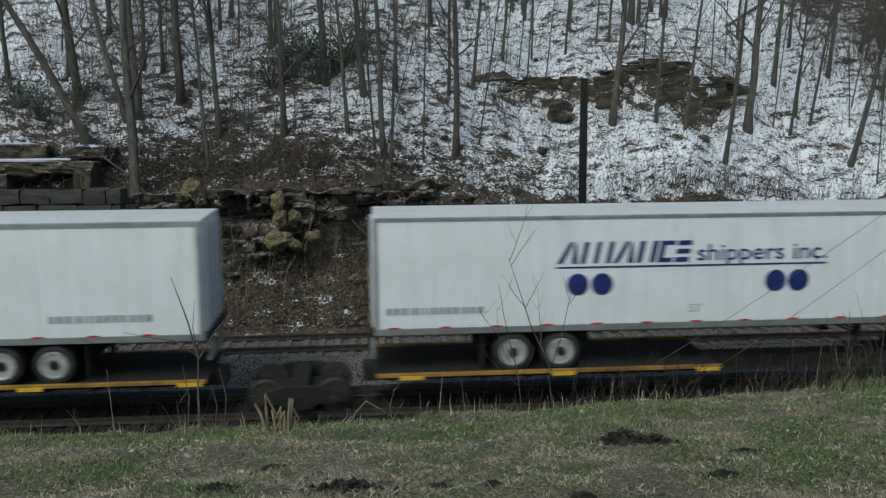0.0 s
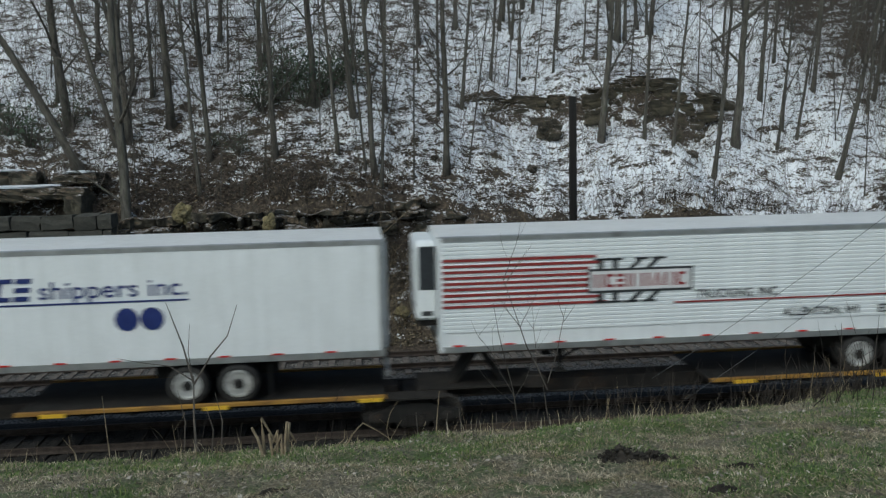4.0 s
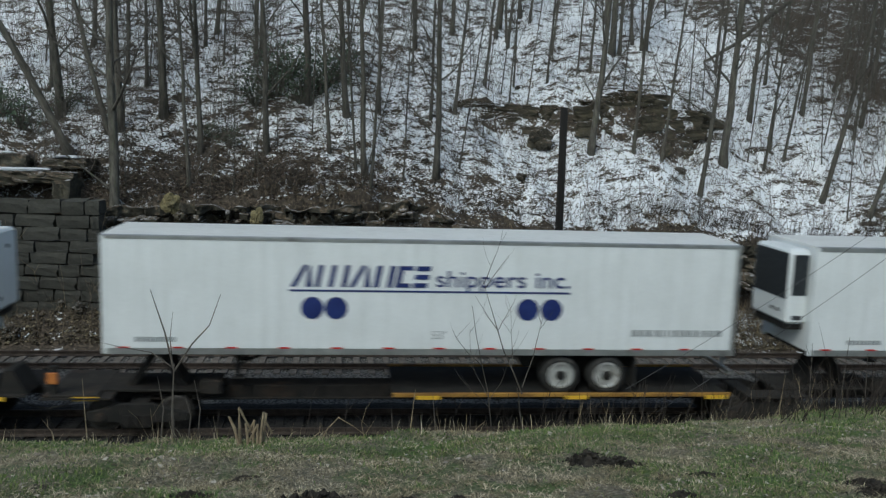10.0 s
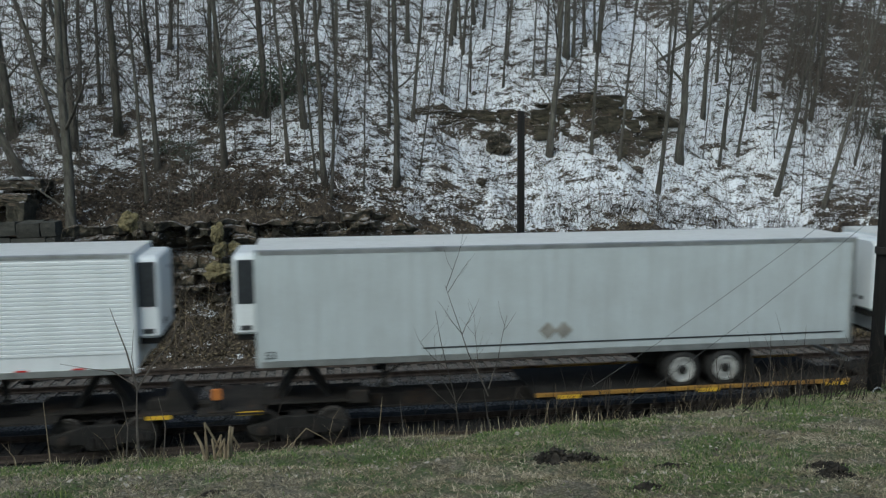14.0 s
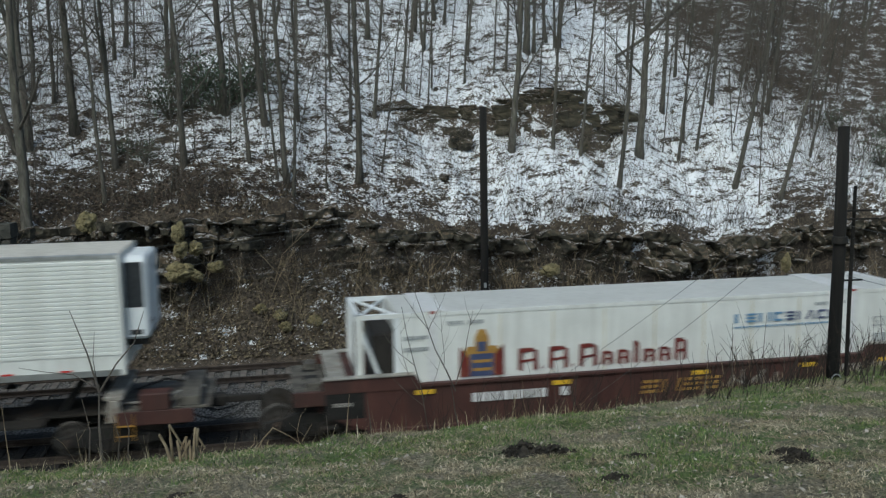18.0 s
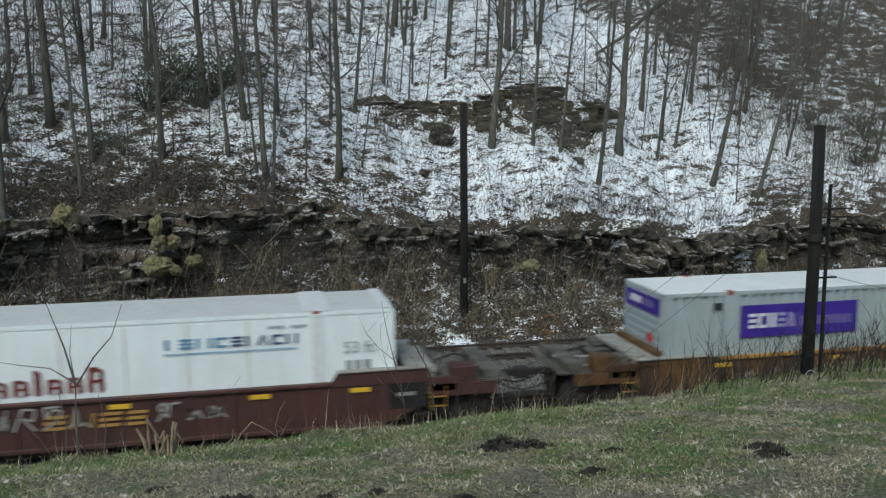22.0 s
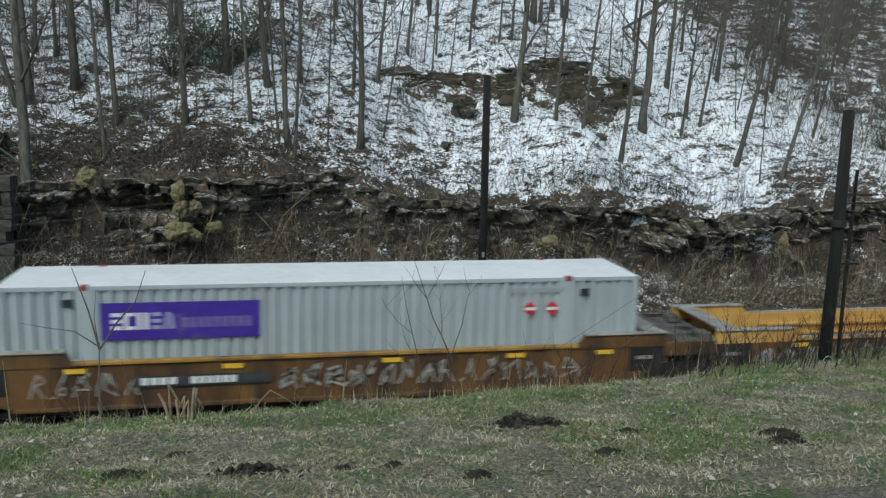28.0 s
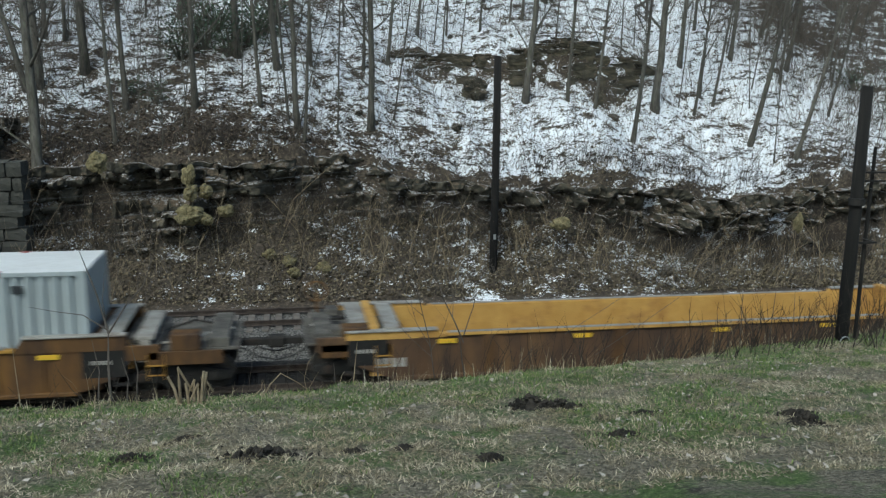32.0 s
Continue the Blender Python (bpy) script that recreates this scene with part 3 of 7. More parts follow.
# ---- trees of the slope ----
def tree_mesh(seed, height, radius, twigs=46):
    """Trunk and bare crown of a young hardwood, as two shapes."""
    rng = random.Random(seed)
    trunk, crown = Shape(), Shape()
    n = 11
    pts, bend = [], [rng.uniform(-0.5, 0.5), rng.uniform(-0.3, 0.3)]
    for i in range(n + 1):
        k = i / n
        pts.append(Vector((bend[0] * math.sin(2.6 * k + seed) * k + rng.uniform(-0.04, 0.04), bend[1] * math.sin(3.1 * k) + rng.uniform(-0.04, 0.04), -0.4 + height * k)))
    radii = [radius * (1.45 if i == 0 else 1.0) * (1 - 0.86 * (i / n) ** 1.15) for i in range(n + 1)]
    trunk.tube(pts, radii, 9)
    limbs = []
    if seed % 3 == 0:
        i = rng.randint(3, 5)
        a = rng.choice((0.0, 3.14))
        fork = [pts[i] + Vector((math.cos(a) * 0.3 * j ** 0.8, rng.uniform(-0.1, 0.1), 1.25 * j)) for j in range(6)]
        trunk.tube(fork, [radii[i] * 0.75 * (1 - 0.14 * j) for j in range(6)], 8, False)
        limbs.append((fork[1:], radii[i] * 0.5))
    for _ in range(rng.randint(10, 15)):
        k = rng.uniform(0.14, 0.95)
        i = int(k * n)
        base = pts[i].lerp(pts[i + 1], k * n - i)
        a, long = rng.uniform(0, 6.283), height * rng.uniform(0.1, 0.24) * (1.15 - k * 0.6)
        rise = rng.uniform(0.5, 1.3)
        limb = [base]
        for j in range(1, 5):
            limb.append(base + Vector((math.cos(a) * long * j / 4, math.sin(a) * long * j / 4, rise * long * j / 4 + 0.12 * long * (j / 4) ** 2)) + Vector((rng.uniform(-0.08, 0.08), rng.uniform(-0.08, 0.08), rng.uniform(-0.08, 0.08))))
        r = radii[i] * rng.uniform(0.28, 0.45)
        trunk.tube(limb, [r * (1 - 0.2 * j) for j in range(5)], 5, False)
        limbs.append((limb, r))
    for _ in range(twigs):
        limb, r = rng.choice(limbs)
        j = rng.randint(1, 3)
        base = limb[j].lerp(limb[j + 1], rng.random())
        long = rng.uniform(0.5, 1.6)
        way = Vector((rng.uniform(-1, 1), rng.uniform(-1, 1), rng.uniform(0.0, 1.2))).normalized()
        mid = base + way * long * 0.5 + Vector((rng.uniform(-0.1, 0.1), rng.uniform(-0.1, 0.1), 0.05))
        end = base + way * long + Vector((0, 0, 0.15 * long))
        crown.tube([base, mid, end], [0.016, 0.01, 0.005], 3, False)
        for q in range(3):
            w2 = (way + Vector((rng.uniform(-0.9, 0.9), rng.uniform(-0.9, 0.9), rng.uniform(-0.4, 0.7)))).normalized()
            b2 = base.lerp(end, rng.uniform(0.3, 0.9))
            crown.tube([b2, b2 + w2 * long * rng.uniform(0.25, 0.6)], [0.008, 0.004], 3, False)
    return trunk.mesh("trunk", BARK, smooth=True), crown.mesh("crown", TWIG)


TREE_KINDS = [tree_mesh(200 + k, 15.0, 0.16, 80) for k in range(9)]
TREE_LABEL = "bare grey-brown hardwood tree on the snowy slope"


def tree(x, y, lean, radius, kind=None, back=0.0):
    """A tree on the slope. lean: degrees towards +x; radius: of the trunk at its foot."""
    kind = random.randrange(len(TREE_KINDS)) if kind is None else kind
    trunk, crown = TREE_KINDS[kind]
    t = tagged(new("tree"), TREE_LABEL, "tree", "trees on the slope")
    part("trunk", trunk, BARK, t)
    part("crown", crown, TWIG, t, "bare twigs")
    k = 0.8 * radius / 0.16
    t.matrix_world = pose(x, y, float(hill_height(x, y)), back, lean, 0) @ pose(0, 0, 0, 0, 0, random.uniform(0, 360)) @ Matrix.Diagonal((k, k, 0.75 + 0.25 * k, 1))
    return t


# foot of each trunk on the plan, lean and radius
TREES_LEFT = (
    (-3.76, 13.28, -28, 0.222), (-5.05, 16.37, -2.5, 0.242), (-1.55, 11, -2.2, 0.275), (-2.44, 15.63, -1.6, 0.207),
    (-2.85, 15.25, -12.7, 0.154), (-0.85, 16.7, -1.3, 0.237), (0.96, 12.51, -2, 0.106), (1.11, 14.26, -2.6, 0.147),
    (3.86, 13.74, -2.4, 0.168), (5.41, 17.33, -1.5, 0.21), (6.4, 13.54, -3.7, 0.107), (7.11, 16.03, -3.5, 0.178),
    (7.53, 12.99, -3.6, 0.07), (7.87, 12.92, -1.5, 0.152),
)
TREES_MIDDLE = (
    (8.1, 11.75, 2.5, 0.09), (8.54, 16.75, -2, 0.103), (9.46, 12.72, 1.2, 0.047), (10.34, 20.75, -1.6, 0.072),
    (10.92, 16.99, 0, 0.091), (10.88, 13.23, -1.4, 0.178), (12.13, 17.97, 5.6, 0.107), (13.99, 20.99, 5.5, 0.102),
    (15.6, 21.75, 0.7, 0.059), (17.2, 21.12, 3, 0.074), (15.86, 25.69, -2.3, 0.097), (19.05, 22.24, 2.3, 0.061),
    (18.25, 16.21, 3.1, 0.199), (21.55, 24.51, 1.9, 0.228), (22.06, 24.8, 2.5, 0.131), (20.25, 16, 3.1, 0.107),
)
TREES_RIGHT = (
    (23.7, 25.37, 6.4, 0.168), (21.29, 15.15, 4.8, 0.093), (22.72, 14, 4.2, 0.131), (24.66, 16.07, 1.6, 0.237),
    (27.41, 19.69, 1.4, 0.154), (26.76, 16.36, 5.1, 0.086), (27.55, 17.44, 3.5, 0.074), (28.03, 16.92, 8.1, 0.088),
    (30.38, 19.95, 3.6, 0.143), (28.7, 14.4, 10.1, 0.155), (32.79, 18.62, 7.4, 0.128), (30.03, 12.75, 13.6, 0.125),
)
for row in TREES_LEFT:
    tree(*row)
for row in TREES_MIDDLE:
    tree(*row)
for row in TREES_RIGHT:
    tree(*row)
rng = random.Random(7)
# the thinner wood higher up, and young stems between
for _ in range(85):
    x = rng.uniform(-22, 46)
    y = rng.uniform(20, 36) if x > -2 else rng.uniform(14, 34)
    if x < 32 and y < 22 and x > 6:
        y += 5
    tree(x, y, rng.gauss(1.5, 3), rng.uniform(0.05, 0.16))
for _ in range(38):
    x = rng.uniform(-9, 38)
    y = rng.uniform(11.6, 22)
    tree(x, y, rng.gauss(1.0 + 0.12 * x, 5), rng.uniform(0.022, 0.05))
for _ in range(30):
    x = rng.uniform(31, 46)
    tree(x, rng.uniform(13, 30), rng.gauss(8, 5), rng.uniform(0.04, 0.12))

limb = tagged(new("fallen_limb"), "dark broken limb caught between trunks", "branch")
part("limb", Shape().tube([(26.1, 21.0, 11.0), (25.2, 20.6, 11.6), (26.8, 20.4, 12.6), (28.2, 20.2, 13.9), (29.6, 20.0, 15.0)], [0.05, 0.08, 0.1, 0.11, 0.12], 7), BARK, limb)


# ---- brush: fine stems that nobody could count ----
def brush(name, count, spread, long, radius, material, label, seed, fork=2, height=hill_height, droop=0.0):
    rng = random.Random(seed)
    s = Shape()
    for _ in range(count):
        x, y = spread(rng)
        z = float(height(x, y))
        tall = rng.uniform(*long)
        lean = Vector((rng.gauss(0.05, 0.3), rng.gauss(-0.1, 0.25), 1)).normalized()
        base = Vector((x, y, z - 0.05))
        mid = base + lean * tall * 0.5 + Vector((rng.uniform(-0.1, 0.1) * tall, rng.uniform(-0.1, 0.1) * tall, 0))
        tip = base + lean * tall + Vector((rng.uniform(-0.2, 0.2) * tall, rng.uniform(-0.2, 0.2) * tall, -droop * tall))
        r = radius * rng.uniform(0.6, 1.3)
        s.tube([base, mid, tip], [r, r * 0.7, r * 0.3], 3, False)
        for _ in range(fork):
            b = mid.lerp(tip, rng.random())
            way = (lean + Vector((rng.uniform(-0.9, 0.9), rng.uniform(-0.9, 0.9), rng.uniform(-0.2, 0.5)))).normalized()
            s.tube([b, b + way * tall * rng.uniform(0.2, 0.5)], [r * 0.5, r * 0.2], 3, False)
    return tagged(new(name, s.mesh(name, material)), label, "brush", kind="stuff")


brush("underbrush", 4600, lambda g: (g.uniform(-10, 38), 11.3 + 20 * g.random() ** 1.3), (0.3, 2.2), 0.009, TWIG, "thin bare underbrush over the snowy slope", 5, 3)
brush("talus_brush", 2000, lambda g: (g.uniform(-9, 34), g.uniform(8.3, 10.9)), (0.3, 1.5), 0.009, TWIG, "tangle of bare brambles below the rock face", 6, 3, droop=0.25)
brush("dry_brambles", 1500, lambda g: (g.uniform(-9, 34), g.uniform(8.3, 11.0)), (0.25, 1.1), 0.008, PALE_STALK, "dry pale stalks below the rock face", 8, 2, droop=0.3)
brush("talus_saplings", 170, lambda g: (g.uniform(-6, 33), g.uniform(8.4, 10.2)), (1.0, 2.8), 0.014, PALE_STALK, "thin bare saplings in front of the rock face", 17, 3)
brush("ravine_brush", 1200, lambda g: (g.uniform(31, 45), g.uniform(12, 30)), (1.0, 3.6), 0.012, TWIG, "dense bare brush in the ravine", 9, 4)
brush("wood_brush", 420, lambda g: (g.uniform(-14, 4), g.uniform(12.5, 28)), (1.0, 4.0), 0.016, TWIG, "dense bare brush among the trunks", 10, 4)


brush("hanging_roots", 3000, lambda g: (g.uniform(-1, 33), g.uniform(9.7, 11.6)), (0.4, 1.6), 0.008, DARK_TWIG, "bare creepers and roots over the rock face", 15, 3, lambda x, y: float(hill_height(x, y)) + 0.3, 0.5)
brush("edge_brush", 1300, lambda g: (g.uniform(-1, 34), g.uniform(11.0, 12.3)), (0.3, 1.1), 0.008, DARK_TWIG, "dark low brush along the top of the rock face", 18, 3, lambda x, y: float(hill_height(x, y)) + 0.05, 0.5)
brush("face_stalks", 700, lambda g: (g.uniform(-1, 33), g.uniform(10.4, 11.4)), (0.3, 1.0), 0.007, PALE_STALK, "dry grass stalks hanging over the rock face", 16, 2, lambda x, y: float(hill_height(x, y)) + 0.1, 0.6)


def litter_leaves(name, count, spread, label, seed, material):
    """Curled dead leaves lying on the slope, as small bent quads."""
    rng = random.Random(seed)
    v, f = [], []
    for _ in range(count):
        x, y = spread(rng)
        a, s = rng.uniform(0, 6.283), rng.uniform(0.035, 0.09)
        c, d = s * math.cos(a), s * math.sin(a)
        lift = rng.uniform(-0.4, 0.9)
        v.append((x, y, c, d, lift))
    pts = np.array(v)
    z = hill_height(pts[:, 0], pts[:, 1]) + 0.03
    verts = np.stack([np.stack([pts[:, 0] - pts[:, 2], pts[:, 1] - pts[:, 3], z], 1), np.stack([pts[:, 0] + 0.5 * pts[:, 3], pts[:, 1] - 0.5 * pts[:, 2], z + 0.03 * pts[:, 4]], 1),
                      np.stack([pts[:, 0] + pts[:, 2], pts[:, 1] + pts[:, 3], z + 0.07 * pts[:, 4] + 0.02], 1), np.stack([pts[:, 0] - 0.5 * pts[:, 3], pts[:, 1] + 0.5 * pts[:, 2], z + 0.05], 1)], 1).reshape(-1, 3)
    me = bpy.data.meshes.new(name)
    me.from_pydata(verts.tolist(), [], (np.arange(count)[:, None] * 4 + np.arange(4)[None]).tolist())
    me.materials.append(material)
    return tagged(new(name, me), label, "leaves", kind="stuff")


def fleck_spot(g):
    """A spot on the talus or the rock face, in drifts."""
    while True:
        x, y = g.uniform(-9, 34), g.uniform(8.4, 11.4)
        if float(rough(x, y, 1.1, 61)) + 0.5 * float(rough(x, y, 0.3, 62)) > 0.25 + 0.35 * (y < 9.6):
            return x, y


def island_material(name, dark, light, middle=None):
    m, tree, bsdf = shader(name)
    pick = tree.nodes.new("ShaderNodeNewGeometry").outputs["Random Per Island"]
    finish(tree, bsdf, ramp(tree, pick, ((0.0, dark), (0.55, middle), (1.0, light)) if middle else ((0.0, dark), (1.0, light))), 0.9)
    return m


BROWN_LEAF = island_material("brown_oak_leaf", (0.025, 0.02, 0.012), (0.27, 0.22, 0.14))
RED_LEAF = island_material("red_brown_leaf", (0.03, 0.021, 0.016), (0.18, 0.135, 0.10))
litter_leaves("talus_leaves", 30000, lambda g: (g.uniform(-9, 34), g.uniform(8.2, 11.2)), "dead brown leaves on the talus", 51, BROWN_LEAF)
litter_leaves("slope_leaves", 11000, lambda g: (g.gauss(2.5, 6.5), abs(g.gauss(0, 2.2)) + 11.0), "red-brown dead leaves above the rock face", 52, RED_LEAF)
litter_leaves("snow_flecks", 4200, lambda g: fleck_spot(g), "flecks of old snow lodged in the brush of the rock face", 54, SNOW)
litter_leaves("scattered_leaves", 13000, lambda g: (g.uniform(-9, 36), g.uniform(11.5, 24)), "dead leaves poking through the snow", 53, BROWN_LEAF)


# ---- rock ----
def stone_mesh(name, seed, material, jag=0.24):
    """A broken slab about 1 x 1 x 1 with split faces."""
    rng = random.Random(seed)
    bm = bmesh.new()
    bmesh.ops.create_cube(bm, size=1.0)
    bmesh.ops.subdivide_edges(bm, edges=bm.edges[:], cuts=7 if jag > 0.1 else 2, use_grid_fill=True)
    off = Vector((rng.uniform(0, 50), rng.uniform(0, 50), rng.uniform(0, 50)))
    for v in bm.verts:
        v.co *= 1 - 0.16 * max(0.0, v.co.length - 0.62)
        d = noise.noise_vector(v.co * 1.9 + off)
        e = noise.noise_vector(v.co * 6.5 + off)
        v.co += Vector((d.x * jag, d.y * jag, d.z * jag * 0.7)) + e * jag * 0.35 + Vector((rng.uniform(-0.02, 0.02), rng.uniform(-0.02, 0.02), rng.uniform(-0.015, 0.015)))
    me = bpy.data.meshes.new(name)
    bm.to_mesh(me)
    bm.free()
    me.materials.append(material)
    return me


def lump_mesh(name, seed, material, jag=0.3):
    """A cracked, blocky rock about 1 m across."""
    rng = random.Random(seed)
    bm = bmesh.new()
    bmesh.ops.create_icosphere(bm, subdivisions=5, radius=0.5)
    off = Vector((rng.uniform(0, 50), rng.uniform(0, 50), rng.uniform(0, 50)))
    for v in bm.verts:
        n = v.co.normalized()
        near, _ = noise.voronoi(Vector((v.co.x * 1.7, v.co.y * 1.7, v.co.z * 2.3)) + off)
        gap = near[1] - near[0]
        d = noise.noise(v.co * 2.2 + off) + 0.45 * noise.noise(v.co * 6.0 + off) + 0.3 * noise.noise(v.co * 14 + off) + 0.22 * noise.noise(v.co * 30 + off)
        v.co += n * (jag * d - 0.5 * max(0.0, 0.12 - gap) + 0.22 * (0.45 - near[0]))
    me = bpy.data.meshes.new(name)
    bm.to_mesh(me)
    bm.free()
    me.materials.append(material)
    return me


rng = random.Random(21)


def slab(x, y, z, sx, sy, sz, parent, kinds, name="rock_slab", turn=10):
    o = new(name, rng.choice(kinds))
    o.parent = parent
    o.matrix_basis = pose(x, y, z, rng.uniform(-5, 5), rng.uniform(-4, 4), rng.uniform(-turn, turn)) @ Matrix.Diagonal((sx, sy, sz, 1))
    return o


BEDS = np.cumsum([0.0] + [rng.choice((rng.uniform(0.16, 0.26), rng.uniform(0.3, 0.5), rng.uniform(0.5, 0.75))) for _ in range(34)]) - 1.0


def bedrock(x, z, foot, top):
    """How far the rock stands out at a spot of the face: beds cut into blocks by upright joints, under a cap."""
    level = z + 0.25 * rough(x, 0 * x, 3.1, 71) + 0.12 * rough(x, z, 0.8, 72) + 0.07 * rough(x, z, 0.3, 87)
    bed = np.clip(np.searchsorted(BEDS, level) - 1, 0, len(BEDS) - 2)
    wide = 0.35 + 0.65 * lattice(bed, 3 * bed, 75)
    along = (x + 7.7 * lattice(bed, bed, 76) + 0.22 * rough(x, z, 0.5, 77)) / wide
    block = np.floor(along).astype(np.int64)
    side = along - block
    rise = (level - BEDS[bed]) / (BEDS[bed + 1] - BEDS[bed])
    out = 0.3 * (lattice(bed, block // 3, 73) - 0.5) + 0.75 * (lattice(block, bed, 74) - 0.5)
    out = out + 0.22 * (side - 0.5) * (lattice(block, bed, 78) - 0.5) - 0.14 * (1 - rise) * lattice(block, bed, 79)
    out = out - 0.13 * (np.minimum(side, 1 - side) * wide < 0.03) - 0.1 * (np.minimum(rise, 1 - rise) < 0.09)
    out = out + 0.34 * rough(x, z, 0.9, 80) + 0.16 * rough(x, z, 0.3, 81) + 0.07 * rough(x, z, 0.13, 82)
    cap = ease(top - 0.85, top - 0.55, z)
    out = out + 0.45 * cap * (lattice(block, bed, 86) - 0.3) - 0.22 * ease(foot + 0.2, foot + 0.7, z) * (1 - cap)
    # the mossy block beside the wall, and the overhang down the line
    shelf = 1 - 0.75 * np.exp(-((z - 3.55) / 0.16) ** 2)
    out = out + 0.95 * shelf * ease(0.7, 1.3, x) * (1 - ease(4.0, 4.35, x)) * (1 - 0.3 * ease(3.6, 3.9, z))
    return out + (0.9 * ease(1.45, 1.75, z) * (1 - 0.5 * ease(2.4, 3.0, z)) - 0.3) * ease(22.3, 23.2, x) * (1 - ease(27.6, 28.2, x))


xs = np.linspace(-1.7, 42.0, 760)
rows = np.concatenate([np.linspace(0, 1, 74), [1.0, 1.0, 1.0]])
gx, gv = np.meshgrid(xs, rows)
foot, top = np.interp(gx, CLIFF_X, CLIFF_FOOT) - 0.6, np.interp(gx, CLIFF_X, CLIFF_TOP) + 0.22 * rough(gx, 0 * gx, 1.3, 83) + 0.16 * rough(gx, 0 * gx, 0.45, 85)
gz = foot + (top - foot) * gv
line = 10.6 + 0.5 * rough(gx, 0 * gx, 2.3, 11) + 0.25 * rough(gx, 0 * gx, 0.8, 12)
gy = line + 0.45 - bedrock(gx, gz, foot + 0.6, top)
for k, (back, drop) in enumerate(((0.35, 0.02), (0.9, 0.1), (1.9, 0.6))):
    gy[74 + k] = gy[73] + back
    gz[74 + k] = gz[73] - drop + 0.06 * rough(gx[0], 0 * gx[0] + k, 0.4, 84)
n = len(xs)
i = (np.arange(len(rows) - 1)[:, None] * n + np.arange(n - 1)[None]).ravel()
me = bpy.data.meshes.new("rock_face")
me.from_pydata(np.stack([gx.ravel(), gy.ravel(), gz.ravel()], 1).tolist(), [], np.stack([i, i + 1, i + n + 1, i + n], 1).tolist())
me.materials.append(ROCK)
face = tagged(new("rock_face", me), "dark layered rock face of the cutting with snow on its ledges", "rock face", kind="structure")
outcrop = tagged(new("rock_outcrop"), "brown layered rock outcrop on the snowy slope", "rock outcrop", kind="structure")
OUTCROP_ROCK = rock_material("olive_brown_outcrop_rock", 0.85, ((0.02, 0.018, 0.013), (0.07, 0.062, 0.042), (0.17, 0.15, 0.10)))
CRAGS = [lump_mesh("crag", 420 + k, OUTCROP_ROCK, 0.2) for k in range(3)] + [stone_mesh("crag", 430 + k, OUTCROP_ROCK, 0.15) for k in range(6)]
x = 13.0
while x < 25.6:
    line, right = float(ledge_line(x)), x > 18
    tall = float(np.interp(x, (13, 13.8, 15.5, 17.2, 17.3, 18.7, 18.8, 20, 22.2, 24, 25.6), (0.5, 1.1, 1.25, 1.3, 0, 0, 1.7, 2.1, 2.3, 1.6, 0.5)))
    zb = float(hill_height(x, line - 0.4)) - 0.1
    z = 0.0
    while z < tall - 0.15:
        h = min(rng.uniform(0.35, 0.75), tall - z)
        slab(x + rng.uniform(-0.2, 0.2), line + 0.3 + rng.uniform(0.0, 0.3) + 0.18 * z, zb + 0.4 + z + h / 2, rng.uniform(0.8, 1.7), rng.uniform(0.8, 1.1), h * 1.1, outcrop, CRAGS, "crag", 16)
        z += h
    x += rng.uniform(0.55, 0.8)
BOULDERS = [lump_mesh("boulder", 330 + k, ROCK, 0.25) for k in range(3)]
boulder = tagged(new("boulder", BOULDERS[0]), "grey boulder with a cap of snow on the slope", "boulder")
boulder.matrix_world = pose(16.1, 17.3, float(hill_height(16.1, 17.3)) + 0.4, 8, 5, 30) @ Matrix.Diagonal((1.15, 1.0, 1.1, 1))
for k in range(36):
    x, y = rng.uniform(-8, 36), rng.uniform(8.5, 10.3) if k < 30 else rng.uniform(12, 22)
    b = tagged(new("boulder", rng.choice(BOULDERS)), "small weathered rock half sunk in the slope", "boulder", "loose rocks on the slope")
    k = rng.uniform(0.25, 0.6)
    b.matrix_world = pose(x, y, float(hill_height(x, y)) + 0.05, 0, 0, rng.uniform(0, 360)) @ Matrix.Diagonal((k * 1.4, k, k * 0.8, 1))

YELLOWS = [lump_mesh("lichen_rock", 350 + k, YELLOW_ROCK, 0.16) for k in range(4)]
stack = tagged(new("rock_stack"), "yellow lichened rock stack standing out from the face", "rock stack", kind="structure")
for x, y, z, sx, sy, sz in ((3.95, 9.55, 4.35, 0.5, 0.6, 0.75), (4.0, 9.5, 3.75, 0.5, 0.6, 0.65), (4.5, 9.7, 3.75, 0.5, 0.6, 0.55), (3.95, 9.35, 2.95, 1.0, 0.8, 0.75), (4.5, 9.4, 2.75, 0.5, 0.7, 0.4), (0.75, 10.2, 4.75, 0.7, 0.6, 0.75), (17.9, 9.4, 2.4, 0.8, 0.7, 0.5), (27.9, 9.1, 2.3, 0.35, 0.5, 0.8),
                            (5.2, 9.9, 3.0, 0.6, 0.6, 0.45)):
    slab(x, y - 0.25, z, sx, sy, sz, stack, YELLOWS, "lichen_rock", 30)
for x, y, z in ((7.6, 9.0, 1.5), (8.7, 9.2, 1.75), (7.4, 9.3, 2.0), (6.7, 9.4, 2.2)):
    b = tagged(new("boulder", rng.choice(YELLOWS)), "small mossy yellow-green rock on the talus", "boulder", "loose rocks on the slope")
    b.matrix_world = pose(x, y, float(hill_height(x, y)) + 0.08, 10, 15, rng.uniform(0, 360)) @ Matrix.Diagonal((0.6, 0.5, 0.4, 1))


